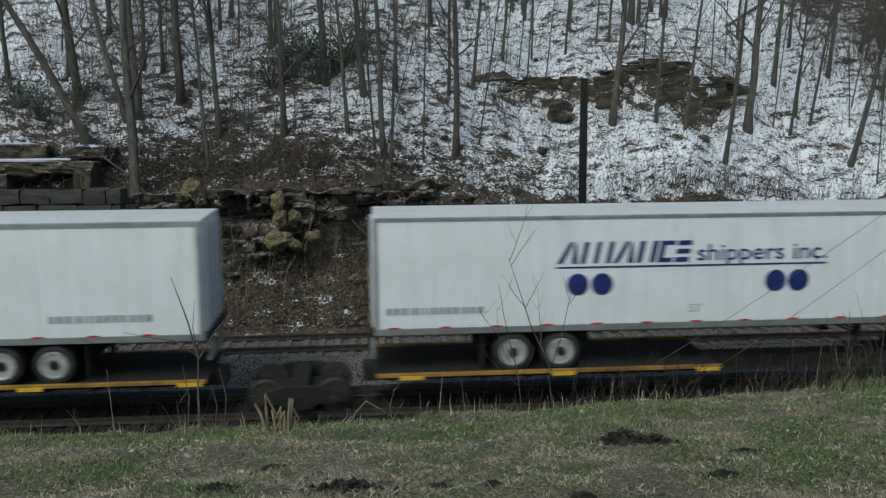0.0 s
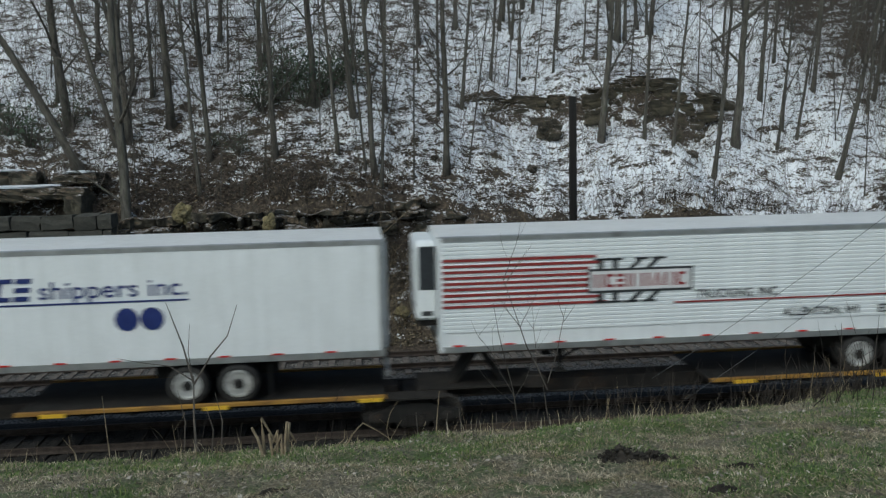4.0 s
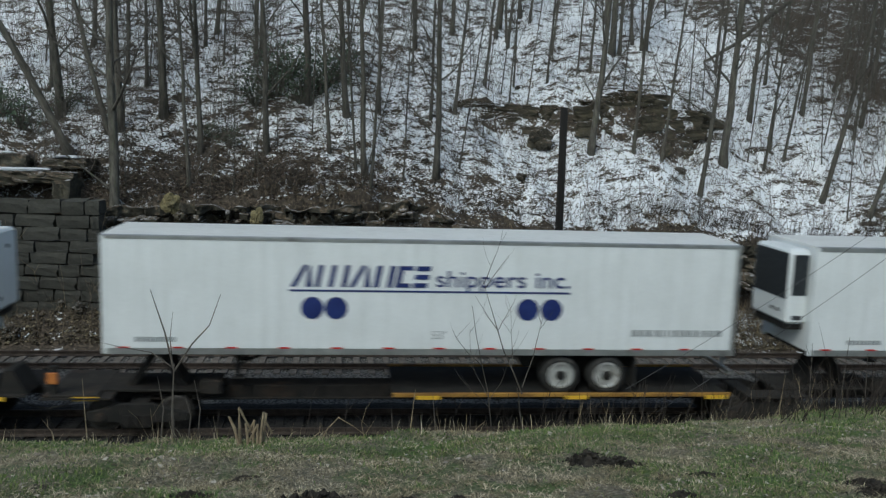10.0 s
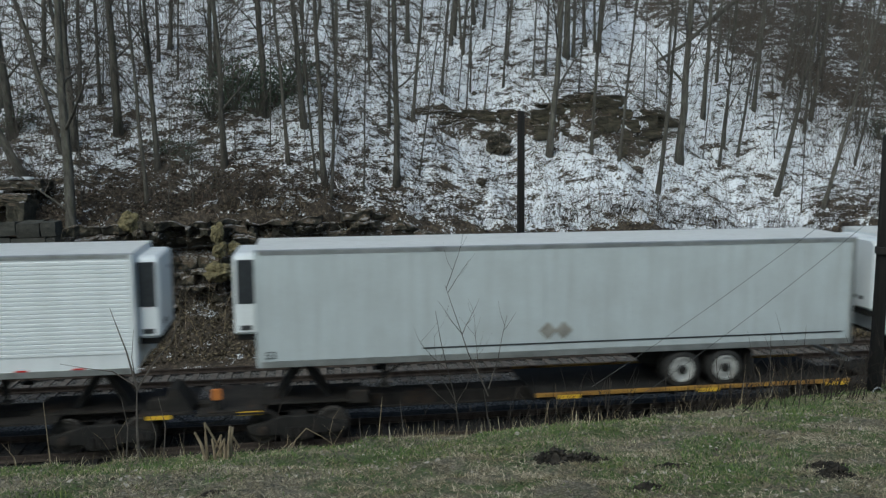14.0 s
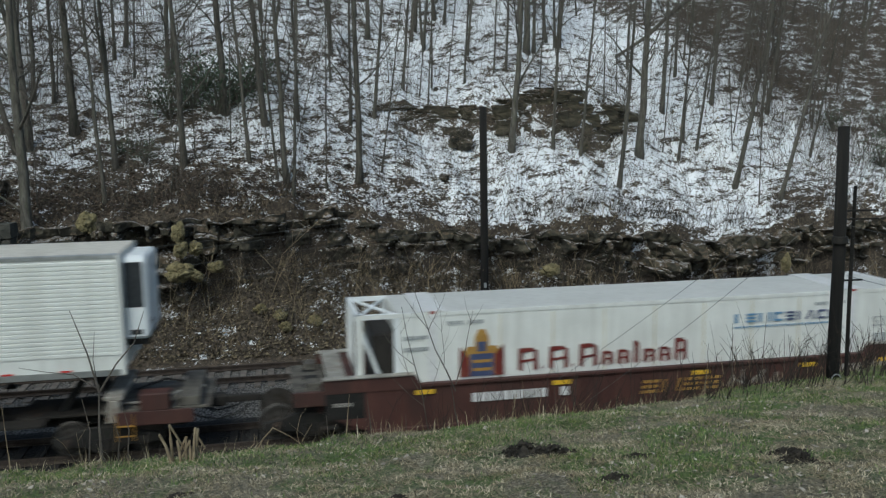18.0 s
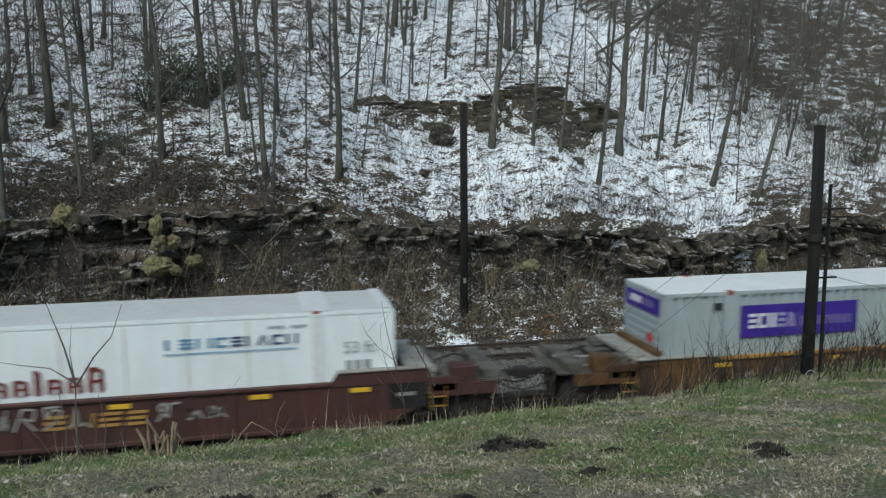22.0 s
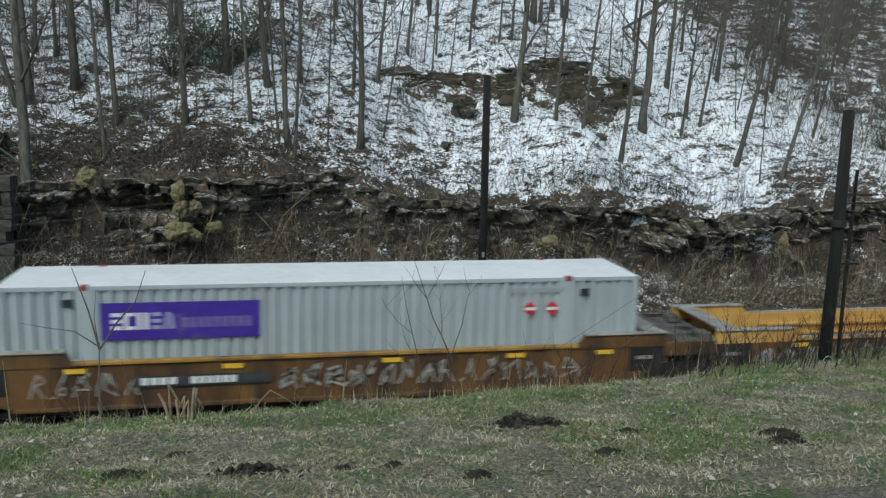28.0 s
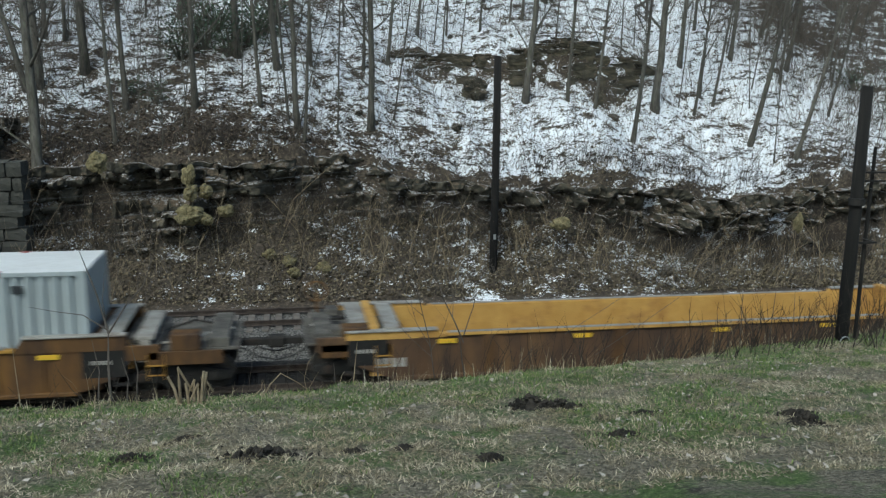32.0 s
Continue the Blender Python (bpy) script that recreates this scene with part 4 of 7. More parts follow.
# ---- cut-stone wall and abutment ----
wall = tagged(new("stone_wall"), "old retaining wall of large cut stone blocks", "wall", kind="structure")
blocks = [stone_mesh("stone_block", 380 + k, BLOCK_STONE, 0.06) for k in range(4)]
z, course = -0.3, 0
while z < 4.35:
    h = rng.uniform(0.42, 0.56)
    x = -14.0 + 0.4 * (course % 2)
    while x < -1.75:
        w = min(rng.uniform(0.7, 1.4), -1.6 - x)
        if w > 0.3:
            slab(x + w / 2, 9.6 + rng.uniform(-0.04, 0.04), z + h / 2, w * 0.975, 0.9, h * 0.95, wall, blocks, "stone_block", 1)
        x += w
    z += h
    course += 1
rubble = [stone_mesh("stone_block", 390 + k, ROCK, 0.13) for k in range(4)]
ruin = tagged(new("stone_abutment"), "ruined stone abutment with snow on its ledges and a dark opening", "abutment", kind="structure")
for x0, x1, y0, z0, z1 in ((-9, -3.0, 11.2, 5.3, 5.75), (-9, -5.9, 10.8, 4.4, 5.3), (-3.5, -2.9, 10.9, 4.4, 5.5), (-9, -5.0, 12.4, 5.7, 6.3), (-4.4, -2.6, 12.2, 5.8, 6.2)):
    n = max(1, round((x1 - x0) / 1.0))
    for k in range(n):
        w = (x1 - x0) / n
        slab(x0 + w * (k + 0.5), y0 + rng.uniform(-0.15, 0.15), (z0 + z1) / 2, w * rng.uniform(0.95, 1.15), 1.3, (z1 - z0) * rng.uniform(0.85, 1.1), ruin, rubble, "stone_block", 8)
for x0, x1, y, z in ((-8.8, -3.2, 11.1, 5.82), (-8.8, -5.2, 12.3, 6.38), (-4.2, -2.8, 12.1, 6.28)):
    s = stone_mesh("snow_cap", int(x1 * 10), SNOW, 0.2)
    o = part("snow_cap", s, SNOW, ruin, "cap of old snow")
    o.matrix_basis = pose((x0 + x1) / 2, y, z) @ Matrix.Diagonal(((x1 - x0) * 0.7, 0.9, 0.07, 1))


# ---- evergreen bushes on the slope ----
def bush_mesh(seed):
    rng = random.Random(seed)
    leaves, stems = Shape(), Shape()
    for _ in range(20):
        a, r = rng.uniform(0, 6.283), rng.uniform(0.3, 1.0)
        tip = Vector((math.cos(a) * r, math.sin(a) * r, rng.uniform(0.35, 1.3)))
        stems.tube([(0, 0, -0.1), tip * 0.5 + Vector((0, 0, 0.1)), tip], [0.02, 0.014, 0.006], 4, False)
        for _ in range(20):
            p = tip * rng.uniform(0.35, 1.1) + Vector((rng.gauss(0, 0.26), rng.gauss(0, 0.26), rng.gauss(0, 0.2)))
            d = Vector((rng.uniform(-1, 1), rng.uniform(-1, 1), rng.uniform(-0.8, 0.3))).normalized() * rng.uniform(0.09, 0.17)
            s = d.cross(Vector((rng.uniform(-1, 1), rng.uniform(-1, 1), 1))).normalized() * 0.03
            leaves.add([p, p + d * 0.5 + s, p + d, p + d * 0.5 - s], [(0, 1, 2, 3)])
    return leaves.mesh("leaves", HEMLOCK), stems.mesh("branch_frame", BARK)


BUSHES = [bush_mesh(500 + k) for k in range(4)]
for x, y, k in ((3.0, 17.0, 1.3), (4.0, 17.6, 1.5), (5.0, 17.3, 1.4), (5.9, 17.9, 1.6), (4.5, 18.8, 1.6), (6.4, 18.6, 1.5), (7.0, 19.4, 1.4), (3.4, 18.4, 1.3), (2.2, 14.6, 0.8), (1.2, 15.2, 0.7), (-6.4, 15.4, 1.3), (-7.4, 15.9, 1.4), (-5.0, 16.6, 1.0), (37, 15, 1.3), (38.5, 16.5, 1.4), (36, 17.5, 1.2)):
    leaves, stems = rng.choice(BUSHES)
    b = tagged(new("evergreen_bush"), "dark green evergreen bush among bare trunks", "bush", "evergreen bushes")
    part("leaves", leaves, HEMLOCK, b)
    part("branch_frame", stems, BARK, b)
    b.matrix_world = pose(x, y, float(hill_height(x, y)), 0, 0, rng.uniform(0, 360)) @ Matrix.Diagonal((k, k, k, 1))


# ---- poles and wires ----
def pole(x, y, z0, z1, r, label):
    p = tagged(new("utility_pole"), label, "pole", "line poles")
    p.location = (x, y, z0)
    h = z1 - z0
    part("post", Shape().tube([(0, 0, -0.6), (0.01, 0, h * 0.5), (-0.02, 0, h)], [r * 1.08, r, r * 0.92], 14), POLE_WOOD, p, smooth=True)
    return p


far_pole = pole(15.2, 9.2, -0.35, 8.75, 0.15, "old dark wooden line pole with no arms beside the far track")
part("tag", box(-0.05, 0.05, -0.165, -0.15, 2.2, 2.4), ALUMINIUM, far_pole, "small metal tag")
near_pole = pole(17.1, -9.1, 3.2, 7.85, 0.108, "short black tarred pole on the bank with conduit")
part("conduit", Shape().tube([(0.36, 0.1, -0.3), (0.34, 0.1, 1.6), (0.36, 0.12, 3.6)], [0.035, 0.035, 0.03], 8), POLE_WOOD, near_pole, "dark conduit beside the pole")
for z in (3.0, 3.15, 1.9):
    part("bracket", box(0.0, 0.75 if z > 2.5 else 0.5, -0.02, 0.02, z, z + 0.03), POLE_WOOD, near_pole)
for z, w in ((2.6, 0.05),):
    part("collar", Shape().tube([(-0.01, -0.03, z), (-0.01, -0.03, z + 0.12)], [0.11 + w * 0.5, 0.11 + w * 0.5], 10), BLACK_STEEL, near_pole)
part("coil", Shape().tube([(-0.1 + 0.09 * math.cos(a), -0.25, 0.18 + 0.09 * math.sin(a)) for a in np.linspace(0, 9, 24)], [0.012] * 24, 5), ALUMINIUM, near_pole, "pale coil of wire at the foot")


def wire(points, r=0.0045):
    w = tagged(new("slack_wire"), "thin slack line wire", "wire", "slack wires")
    part("strand", Shape().tube(points, [r] * len(points), 4), DULL_WIRE, w)


def sag(a, b, drop, n=14):
    return [tuple(np.array(a) * (1 - k) + np.array(b) * k - np.array((0, 0, drop * 4 * k * (1 - k)))) for k in np.linspace(0, 1, n)]


for za, zb, d in ((4.9, 2.2, 0.15), (5.1, 2.9, 0.3), (4.3, 1.6, 0.1), (3.4, 1.3, 0.05)):
    wire(sag((15.1, 9.1, za), (-14.0, 9.0, zb), d))
wire(sag((17.1, -9.1, 7.2), (12.6, -7.0, 3.0), 0.1))
wire(sag((17.1, -9.1, 6.6), (13.4, -6.6, 2.4), 0.1))
wire(sag((17.3, -9.1, 6.1), (24.0, -8.0, 5.6), 0.3))
wire(sag((17.3, -9.1, 5.2), (24.0, -7.5, 4.4), 0.3))




# ---- the train ----
HALF, WIDE = 8.077, 1.3
FLOOR, TOP = 2.11, 5.07
NEAR = -WIDE - 0.012
moving = []


def thing(name, x, label, category, group):
    """A thing that rides with the train: x is its place along the train."""
    ob = tagged(new(name), label, category, group)
    moving.append((ob, x))
    return ob


def road_wheel(parent, x, y, z, r=0.5):
    inward = 1 if y < 0 else -1
    s = Shape().lathe(x, z, [(y + inward * 0.06, 0.34), (y + inward * 0.0, 0.37), (y - inward * 0.005, r - 0.09), (y + inward * 0.03, r - 0.01), (y + inward * 0.08, r), (y + inward * 0.52, r), (y + inward * 0.58, r - 0.05)], 26)
    tyre = part("wheel", s, RUBBER, parent, "black rubber dual tyre", smooth=False)
    rim = Shape().lathe(x, z, [(y + inward * 0.03, 0.355), (y - inward * 0.01, 0.34), (y - inward * 0.012, 0.3), (y + inward * 0.06, 0.265), (y + inward * 0.09, 0.26)], 26)
    part("rim", rim, RIM_WHITE, tyre, "pale steel wheel rim")
    dish = Shape().lathe(x, z, [(y + inward * 0.06, 0.262), (y + inward * 0.11, 0.2), (y + inward * 0.08, 0.14), (y + inward * 0.2, 0.13)], 20)
    part("wheel_dish", dish, DISH_STEEL, tyre, "dull grey wheel dish")
    hub = Shape().lathe(x, z, [(y + inward * 0.08, 0.14), (y + inward * 0.0, 0.12), (y - inward * 0.04, 0.085)], 16)
    for k in range(8 if y < 0 else 0):
        a = 2 * math.pi * k / 8
        nut = Shape().lathe(x + 0.225 * math.cos(a), z + 0.225 * math.sin(a), [(y + inward * 0.1, 0.045), (y + inward * 0.06, 0.04)], 8)
        part("wheel_nut", nut, BLACK_STEEL, tyre)
    part("hub", hub, BLACK_STEEL, tyre, "dark greasy wheel hub")


def semi_trailer(x, nose, label, wall=WHITE_PAINT, roof=ROOF_SHEET, rail=ALUMINIUM, band=0.13, ribs="plain", unit=True, skirt=0.0, marks=(RED_MARK, WHITE_MARK), fleet=0, tandem=3.67):
    """A 53-foot box trailer. nose: 1 where its front points up the line (+x), -1 the other way."""
    t = thing("semi_trailer", x, label, "trailer", "road trailers on the train")
    n = nose
    body = part("body", box(-HALF + 0.02, HALF - 0.02, -WIDE + 0.02, WIDE - 0.02, FLOOR + 0.1, TOP - 0.06), wall, t)
    if ribs == "corrugated":
        rib = None
        z = FLOOR + 0.5
        while z < TOP - band - 0.12:
            rib = rib or Shape().across([(-WIDE + 0.02, 0), (-WIDE + 0.02, 0.087), (-WIDE - 0.004, 0.075), (-WIDE - 0.004, 0.012)], -HALF + 0.06, HALF - 0.06).mesh("side_rib", wall)
            part("side_rib", rib, wall, t).location.z = z
            z += 0.105
    else:
        step = 1.22 if ribs == "plain" else 0.405
        k = -HALF + 0.05
        while k < HALF - 0.1:
            part("side_panel", box(k + 0.004, min(k + step - 0.004, HALF - 0.05), -WIDE - 0.002, -WIDE + 0.03, FLOOR + 0.16, TOP - band), wall, t)
            k += step
    part("roof", Shape().across([(-WIDE + 0.01, TOP - 0.06), (WIDE - 0.01, TOP - 0.06), (WIDE - 0.03, TOP), (0, TOP + 0.025), (-WIDE + 0.03, TOP)], -HALF, HALF), roof, t, "pale roof sheet")
    for y in (-1, 1):
        s = Shape().across([(y * WIDE - y * 0.03, TOP - band), (y * (WIDE + 0.012), TOP - band), (y * (WIDE + 0.012), TOP - 0.02), (y * WIDE - y * 0.03, TOP + 0.005)][:: (1 if y < 0 else -1)][::-1], -HALF, HALF)
        part("top_rail", s, rail, t, "metal top rail")
        part("bottom_rail", box(-HALF, HALF, min(y * (WIDE - 0.05), y * (WIDE + 0.012)), max(y * (WIDE - 0.05), y * (WIDE + 0.012)), FLOOR, FLOOR + 0.15), ALUMINIUM, t, "dull metal bottom rail")
    part("underframe", box(-HALF + 0.1, HALF - 0.1, -1.2, 1.2, FLOOR - 0.02, FLOOR + 0.09), UNDER_STEEL, t, "dirty cross members under the floor")
    # front corner posts and rear frame
    for end in (-1, 1):
        for y in (-1, 1):
            part("corner_post", box(min(end * (HALF - 0.12), end * (HALF + 0.004)), max(end * (HALF - 0.12), end * (HALF + 0.004)), min(y * (WIDE - 0.1), y * (WIDE + 0.014)), max(y * (WIDE - 0.1), y * (WIDE + 0.014)), FLOOR, TOP - 0.02), rail if end == -n else wall, t, bevel=0.015)
    r = -n * HALF
    door = part("rear_door", box(min(r, r - n * 0.05), max(r, r - n * 0.05), -1.19, 1.19, FLOOR + 0.2, TOP - 0.2), wall, t, "pale rear doors")
    bolts = Shape()
    for y in (-0.75, -0.3, 0.3, 0.75):
        bolts.tube([(r - n * 0.085, y, FLOOR + 0.1), (r - n * 0.085, y, TOP - 0.15)], [0.018, 0.018], 6)
        bolts.box(min(r - n * 0.05, r - n * 0.1), max(r - n * 0.05, r - n * 0.1), y - 0.04, y + 0.04, FLOOR + 0.75, FLOOR + 0.83)
    part("lock_rod", bolts, ALUMINIUM, door, "steel door lock rods")
    part("rear_sill", box(min(r, r - n * 0.1), max(r, r - n * 0.1), -1.28, 1.28, FLOOR - 0.05, FLOOR + 0.18), UNDER_STEEL, t, bevel=0.01)
    guard = box(min(r, r - n * 0.1), max(r, r - n * 0.1), -1.15, 1.15, 1.55, 1.65)
    guard.box(min(r, r - n * 0.08), max(r, r - n * 0.08), -0.6, -0.5, 1.6, FLOOR).box(min(r, r - n * 0.08), max(r, r - n * 0.08), 0.5, 0.6, 1.6, FLOOR)
    part("rear_guard", guard, ALUMINIUM, t, "steel rear impact guard")
    # running gear
    wx = [-n * (HALF - tandem), -n * (HALF - tandem - 1.24)]
    part("bogie_frame", box(min(wx) - 0.9, max(wx) + 0.9, -0.55, 0.55, 1.6, FLOOR), BLACK_STEEL, t)
    for x0 in wx:
        part("axle", Shape().tube([(x0, -0.9, 1.6), (x0, 0.9, 1.6)], [0.07, 0.07], 8), BLACK_STEEL, t)
        for y in (-1, 1):
            road_wheel(t, x0, y * 1.27, 1.56)
    flap = wx[0] - n * 0.78
    for y in (-1, 1):
        part("mud_flap", box(flap - 0.01, flap + 0.01, min(y * 0.65, y * 1.22), max(y * 0.65, y * 1.22), 1.22, 2.0), RUBBER, t)
    gx = n * (HALF - 3.2)
    for y in (-0.85, 0.85):
        leg = box(gx - 0.07, gx + 0.07, y - 0.07, y + 0.07, 1.62, FLOOR + 0.05).box(gx - 0.05, gx + 0.05, y - 0.05, y + 0.05, 1.42, 1.65).box(gx - 0.14, gx + 0.14, y - 0.13, y + 0.13, 1.38, 1.43)
        part("landing_leg", leg, BLACK_STEEL, t, "black steel landing gear leg")
    brace = Shape().tube([(gx, -0.85, 1.8), (gx, 0.85, 1.8)], [0.035] * 2, 6).tube([(gx, -0.85, 1.7), (gx - n * 0.9, -0.6, FLOOR)], [0.03] * 2, 6).tube([(gx, 0.85, 1.7), (gx - n * 0.9, 0.6, FLOOR)], [0.03] * 2, 6)
    part("landing_brace", brace, BLACK_STEEL, t)
    if skirt:
        front, back = (gx + n * 0.0, wx[1] + n * 0.9) if skirt > 1.43 else (gx - n * 0.3, wx[1] + n * 1.15)
        slope = n * (0.5 if skirt > 1.43 else 1.9)
        foot = [(back, FLOOR), (back + n * 0.12, skirt), (front - slope, skirt), (front, FLOOR - 0.12), (front, FLOOR)]
        # skirts above 1.43 are greyed to carry the shade beneath the trailer
        part("side_skirt", Shape().prism(foot if n > 0 else foot[::-1], -WIDE + 0.03, -WIDE + 0.06), wall if skirt < 1.43 else GREY_WHITE, t, "pale side skirt", bevel=0.004)
        if skirt > 1.43:
            ring = Shape().prism([(front - n * 1.3 + 0.55 * math.cos(2 * math.pi * k / 18), FLOOR - 0.3 + 0.13 * math.sin(2 * math.pi * k / 18)) for k in range(18)], -WIDE + 0.022, -WIDE + 0.05)
            part("skirt_opening", ring, GRILLE, t, "dark oval opening in the skirt")
    if marks:
        x0, pitch, dashes = -HALF + 0.35, 0.92 if band > 0.15 else 1.3, 4 if band > 0.15 else 2
        while x0 < HALF - 0.6:
            for k in range(dashes):
                part("reflector_strip", box(x0 + 0.14 * k, x0 + 0.14 * k + (0.135 if dashes == 4 else 0.14), NEAR - 0.004, NEAR, FLOOR + 0.15, FLOOR + 0.195), marks[k % 2] if dashes == 4 else marks[0], t)
            x0 += pitch
    if unit:
        reefer_unit(t, n * HALF, n, unit == "dark")
    else:
        part("gas_box", box(min(n * HALF, n * (HALF + 0.04)), max(n * HALF, n * (HALF + 0.04)), -1.1, 1.1, FLOOR + 1.5, TOP - 0.25), GREY_WHITE, t, "grey panel on the trailer nose")
        part("hose_box", box(min(n * HALF, n * (HALF + 0.08)), max(n * HALF, n * (HALF + 0.08)), -0.35, 0.35, FLOOR + 0.3, FLOOR + 0.65), BLACK_STEEL, t)
    if fleet:
        bar_parts("fleet_bar", bars(fleet, FLOOR + 0.32, [0.08] * 9, 0.12, NEAR, 0, 0.03), FADED_INK, t, "small faded fleet marking bars")
    return t


def reefer_unit(t, x, n, dark=False, z=0.0):
    """A refrigeration unit on a trailer's nose; n points outward."""
    out = 0.55
    lo, hi = FLOOR + 0.62 + z, TOP - 0.12 + z
    a, b = sorted((x, x + n * out))
    hood = Shape()
    hood.across([(-1.02, lo + 0.18), (1.02, lo + 0.18), (1.02, hi - 0.15), (0.9, hi), (-0.9, hi), (-1.02, hi - 0.15)], a, b)
    hood = part("cooling_unit", hood, WHITE_PAINT, t, "white refrigeration unit on the nose", bevel=0.07)
    part("unit_base", box(min(x, x + n * 0.5), max(x, x + n * 0.5), -0.85, 0.85, lo, lo + 0.2), BLACK_STEEL, hood, bevel=0.02)
    if dark:
        part("front_grille", box(min(x + n * (out - 0.02), x + n * (out + 0.015)), max(x + n * (out - 0.02), x + n * (out + 0.015)), -0.92, 0.92, lo + 0.85, hi - 0.12), GRILLE, hood, "black upper front of the cooling unit", bevel=0.01)
    for z0, y0 in ((lo + 0.45, -0.6), (lo + 0.45, -0.3), (hi - 0.5, 0.3)):
        part("badge", box(min(x + n * out, x + n * (out + 0.01)), max(x + n * out, x + n * (out + 0.01)), y0, y0 + 0.16, z0, z0 + 0.1), INK, hood)
    part("side_grille", box(min(x + n * 0.04, x + n * 0.46), max(x + n * 0.04, x + n * 0.46), -1.035, -1.01, hi - 1.25, hi - 0.14), GRILLE, hood, "dark side opening of the cooling unit", bevel=0.01)
    part("panel_badge", box(min(x + n * 0.12, x + n * 0.4), max(x + n * 0.12, x + n * 0.4), -1.03, -1.015, lo + 0.3, lo + 0.42), INK, hood)


def platform_car(x, wheels_at, hitch_at, label, sill=YELLOW_SILL):
    """One unit of a spine car that carries a road trailer: centre beam, wheel platform, hitch stand."""
    c = thing("spine_car", x, label, "railcar", "railway cars of the train")
    part("centre_beam", box(-8.4, 8.4, -0.33, 0.33, 0.62, 1.02), UNDER_STEEL, c, bevel=0.02)
    a, b = wheels_at - 4.5, wheels_at + 4.5
    part("wheel_deck", box(a, b, -1.36, 1.36, 1.0, 1.06), DECK_BLACK, c, "dark checkered wheel deck")
    for y in (-1, 1):
        s = box(a, b, min(y * 1.3, y * 1.4), max(y * 1.3, y * 1.4), 1.02, 1.12)
        part("deck_edge", s, sill, c, "dirty yellow deck edge", bevel=0.008)
    for k in range(8):
        x0 = a + 0.4 + k * (b - a - 0.8) / 7
        part("outrigger", Shape().across([(-1.33, 0.98), (-1.33, 0.9), (-0.3, 0.66), (0.3, 0.66), (1.33, 0.9), (1.33, 0.98)], x0 - 0.05, x0 + 0.05), UNDER_STEEL, c)
    for x0 in (a + 0.6, wheels_at, b - 0.7):
        part("yellow_patch", box(x0, x0 + 0.6, -1.412, -1.4, 0.96, 1.06), BRIGHT_YELLOW, c)
    # hitch stand under the trailer's nose
    h = hitch_at
    stand = Shape().prism([(h - 0.75, 1.0), (h - 0.55, 1.0), (h + 0.1, 1.98), (h - 0.1, 1.98)], -0.4, 0.4).prism([(h + 0.6, 1.0), (h + 0.8, 1.0), (h + 0.15, 1.98), (h - 0.02, 1.98)], -0.4, 0.4)
    part("hitch_stand", stand, BLACK_STEEL, c, "black folding trailer hitch stand")
    part("hitch_plate", box(h - 0.45, h + 0.45, -0.5, 0.5, 1.97, 2.06), UNDER_STEEL, c, bevel=0.02)
    part("hitch_deck", box(h - 1.6, h + 1.6, -0.75, 0.75, 0.98, 1.03), UNDER_STEEL, c, "grimy hitch deck")
    part("walkway", box(h - 2.6, h - 0.9, -1.3, -0.7, 0.93, 0.98), UNDER_STEEL, c)
    part("valve_box", box(h + 1.2, h + 1.7, -0.9, -0.5, 0.95, 1.3), UNDER_STEEL, c, bevel=0.02)
    part("brake_rod", Shape().tube([(-7.5, -0.45, 0.7), (7.5, -0.45, 0.7)], [0.03, 0.03], 6), UNDER_STEEL, c)
    return c


def bogie(x, r=0.42, frame_material=BLACK_STEEL):
    """A two-axle freight truck."""
    b = thing("railcar_truck", x, "black cast steel two-axle freight truck with bright wheel rims", "railcar truck", "trucks of the railway cars")
    for y in (-1, 1):
        y0, y1 = sorted((y * 1.0, y * 1.14))
        s = Shape().prism([(-1.25, 0.36), (-1.0, 0.3), (-0.45, 0.3), (-0.3, 0.14), (0.3, 0.14), (0.45, 0.3), (1.0, 0.3), (1.25, 0.36), (1.25, 0.56), (0.9, 0.62), (0.4, 0.78), (-0.4, 0.78), (-0.9, 0.62), (-1.25, 0.56)], y0, y1)
        part("side_frame", s, frame_material, b, bevel=0.02)
        for k in (-0.2, 0.0, 0.2):
            part("spring", Shape().tube([(k, y * 1.16, 0.22), (k, y * 1.16, 0.5)], [0.07, 0.07], 8), UNDER_STEEL, b)
    part("bolster", box(-0.22, 0.22, -1.1, 1.1, 0.5, 0.75), frame_material, b, bevel=0.02)
    for x0 in (-0.88, 0.88):
        part("axle", Shape().tube([(x0, -1.1, r), (x0, 1.1, r)], [0.08, 0.08], 8), UNDER_STEEL, b)
        for y in (-1, 1):
            w = Shape().lathe(x0, r, [(y * 0.69, r + 0.025), (y * 0.72, r + 0.025), (y * 0.73, r), (y * 0.83, r - 0.005), (y * 0.83, r - 0.06), (y * 0.79, r - 0.07), (y * 0.79, 0.14), (y * 0.86, 0.12)], 28)
            part("wheel", w, WHEEL_STEEL, b, "worn bright steel railway wheel")
        for y in (-1, 1):
            part("bearing_cap", Shape().lathe(x0, r, [(y * 1.14, 0.13), (y * 1.2, 0.12), (y * 1.22, 0.06)], 14), UNDER_STEEL, b)
    part("brake_beam", box(-1.1, 1.1, -0.6, 0.6, 0.42, 0.5), BLACK_STEEL, b)
    return b


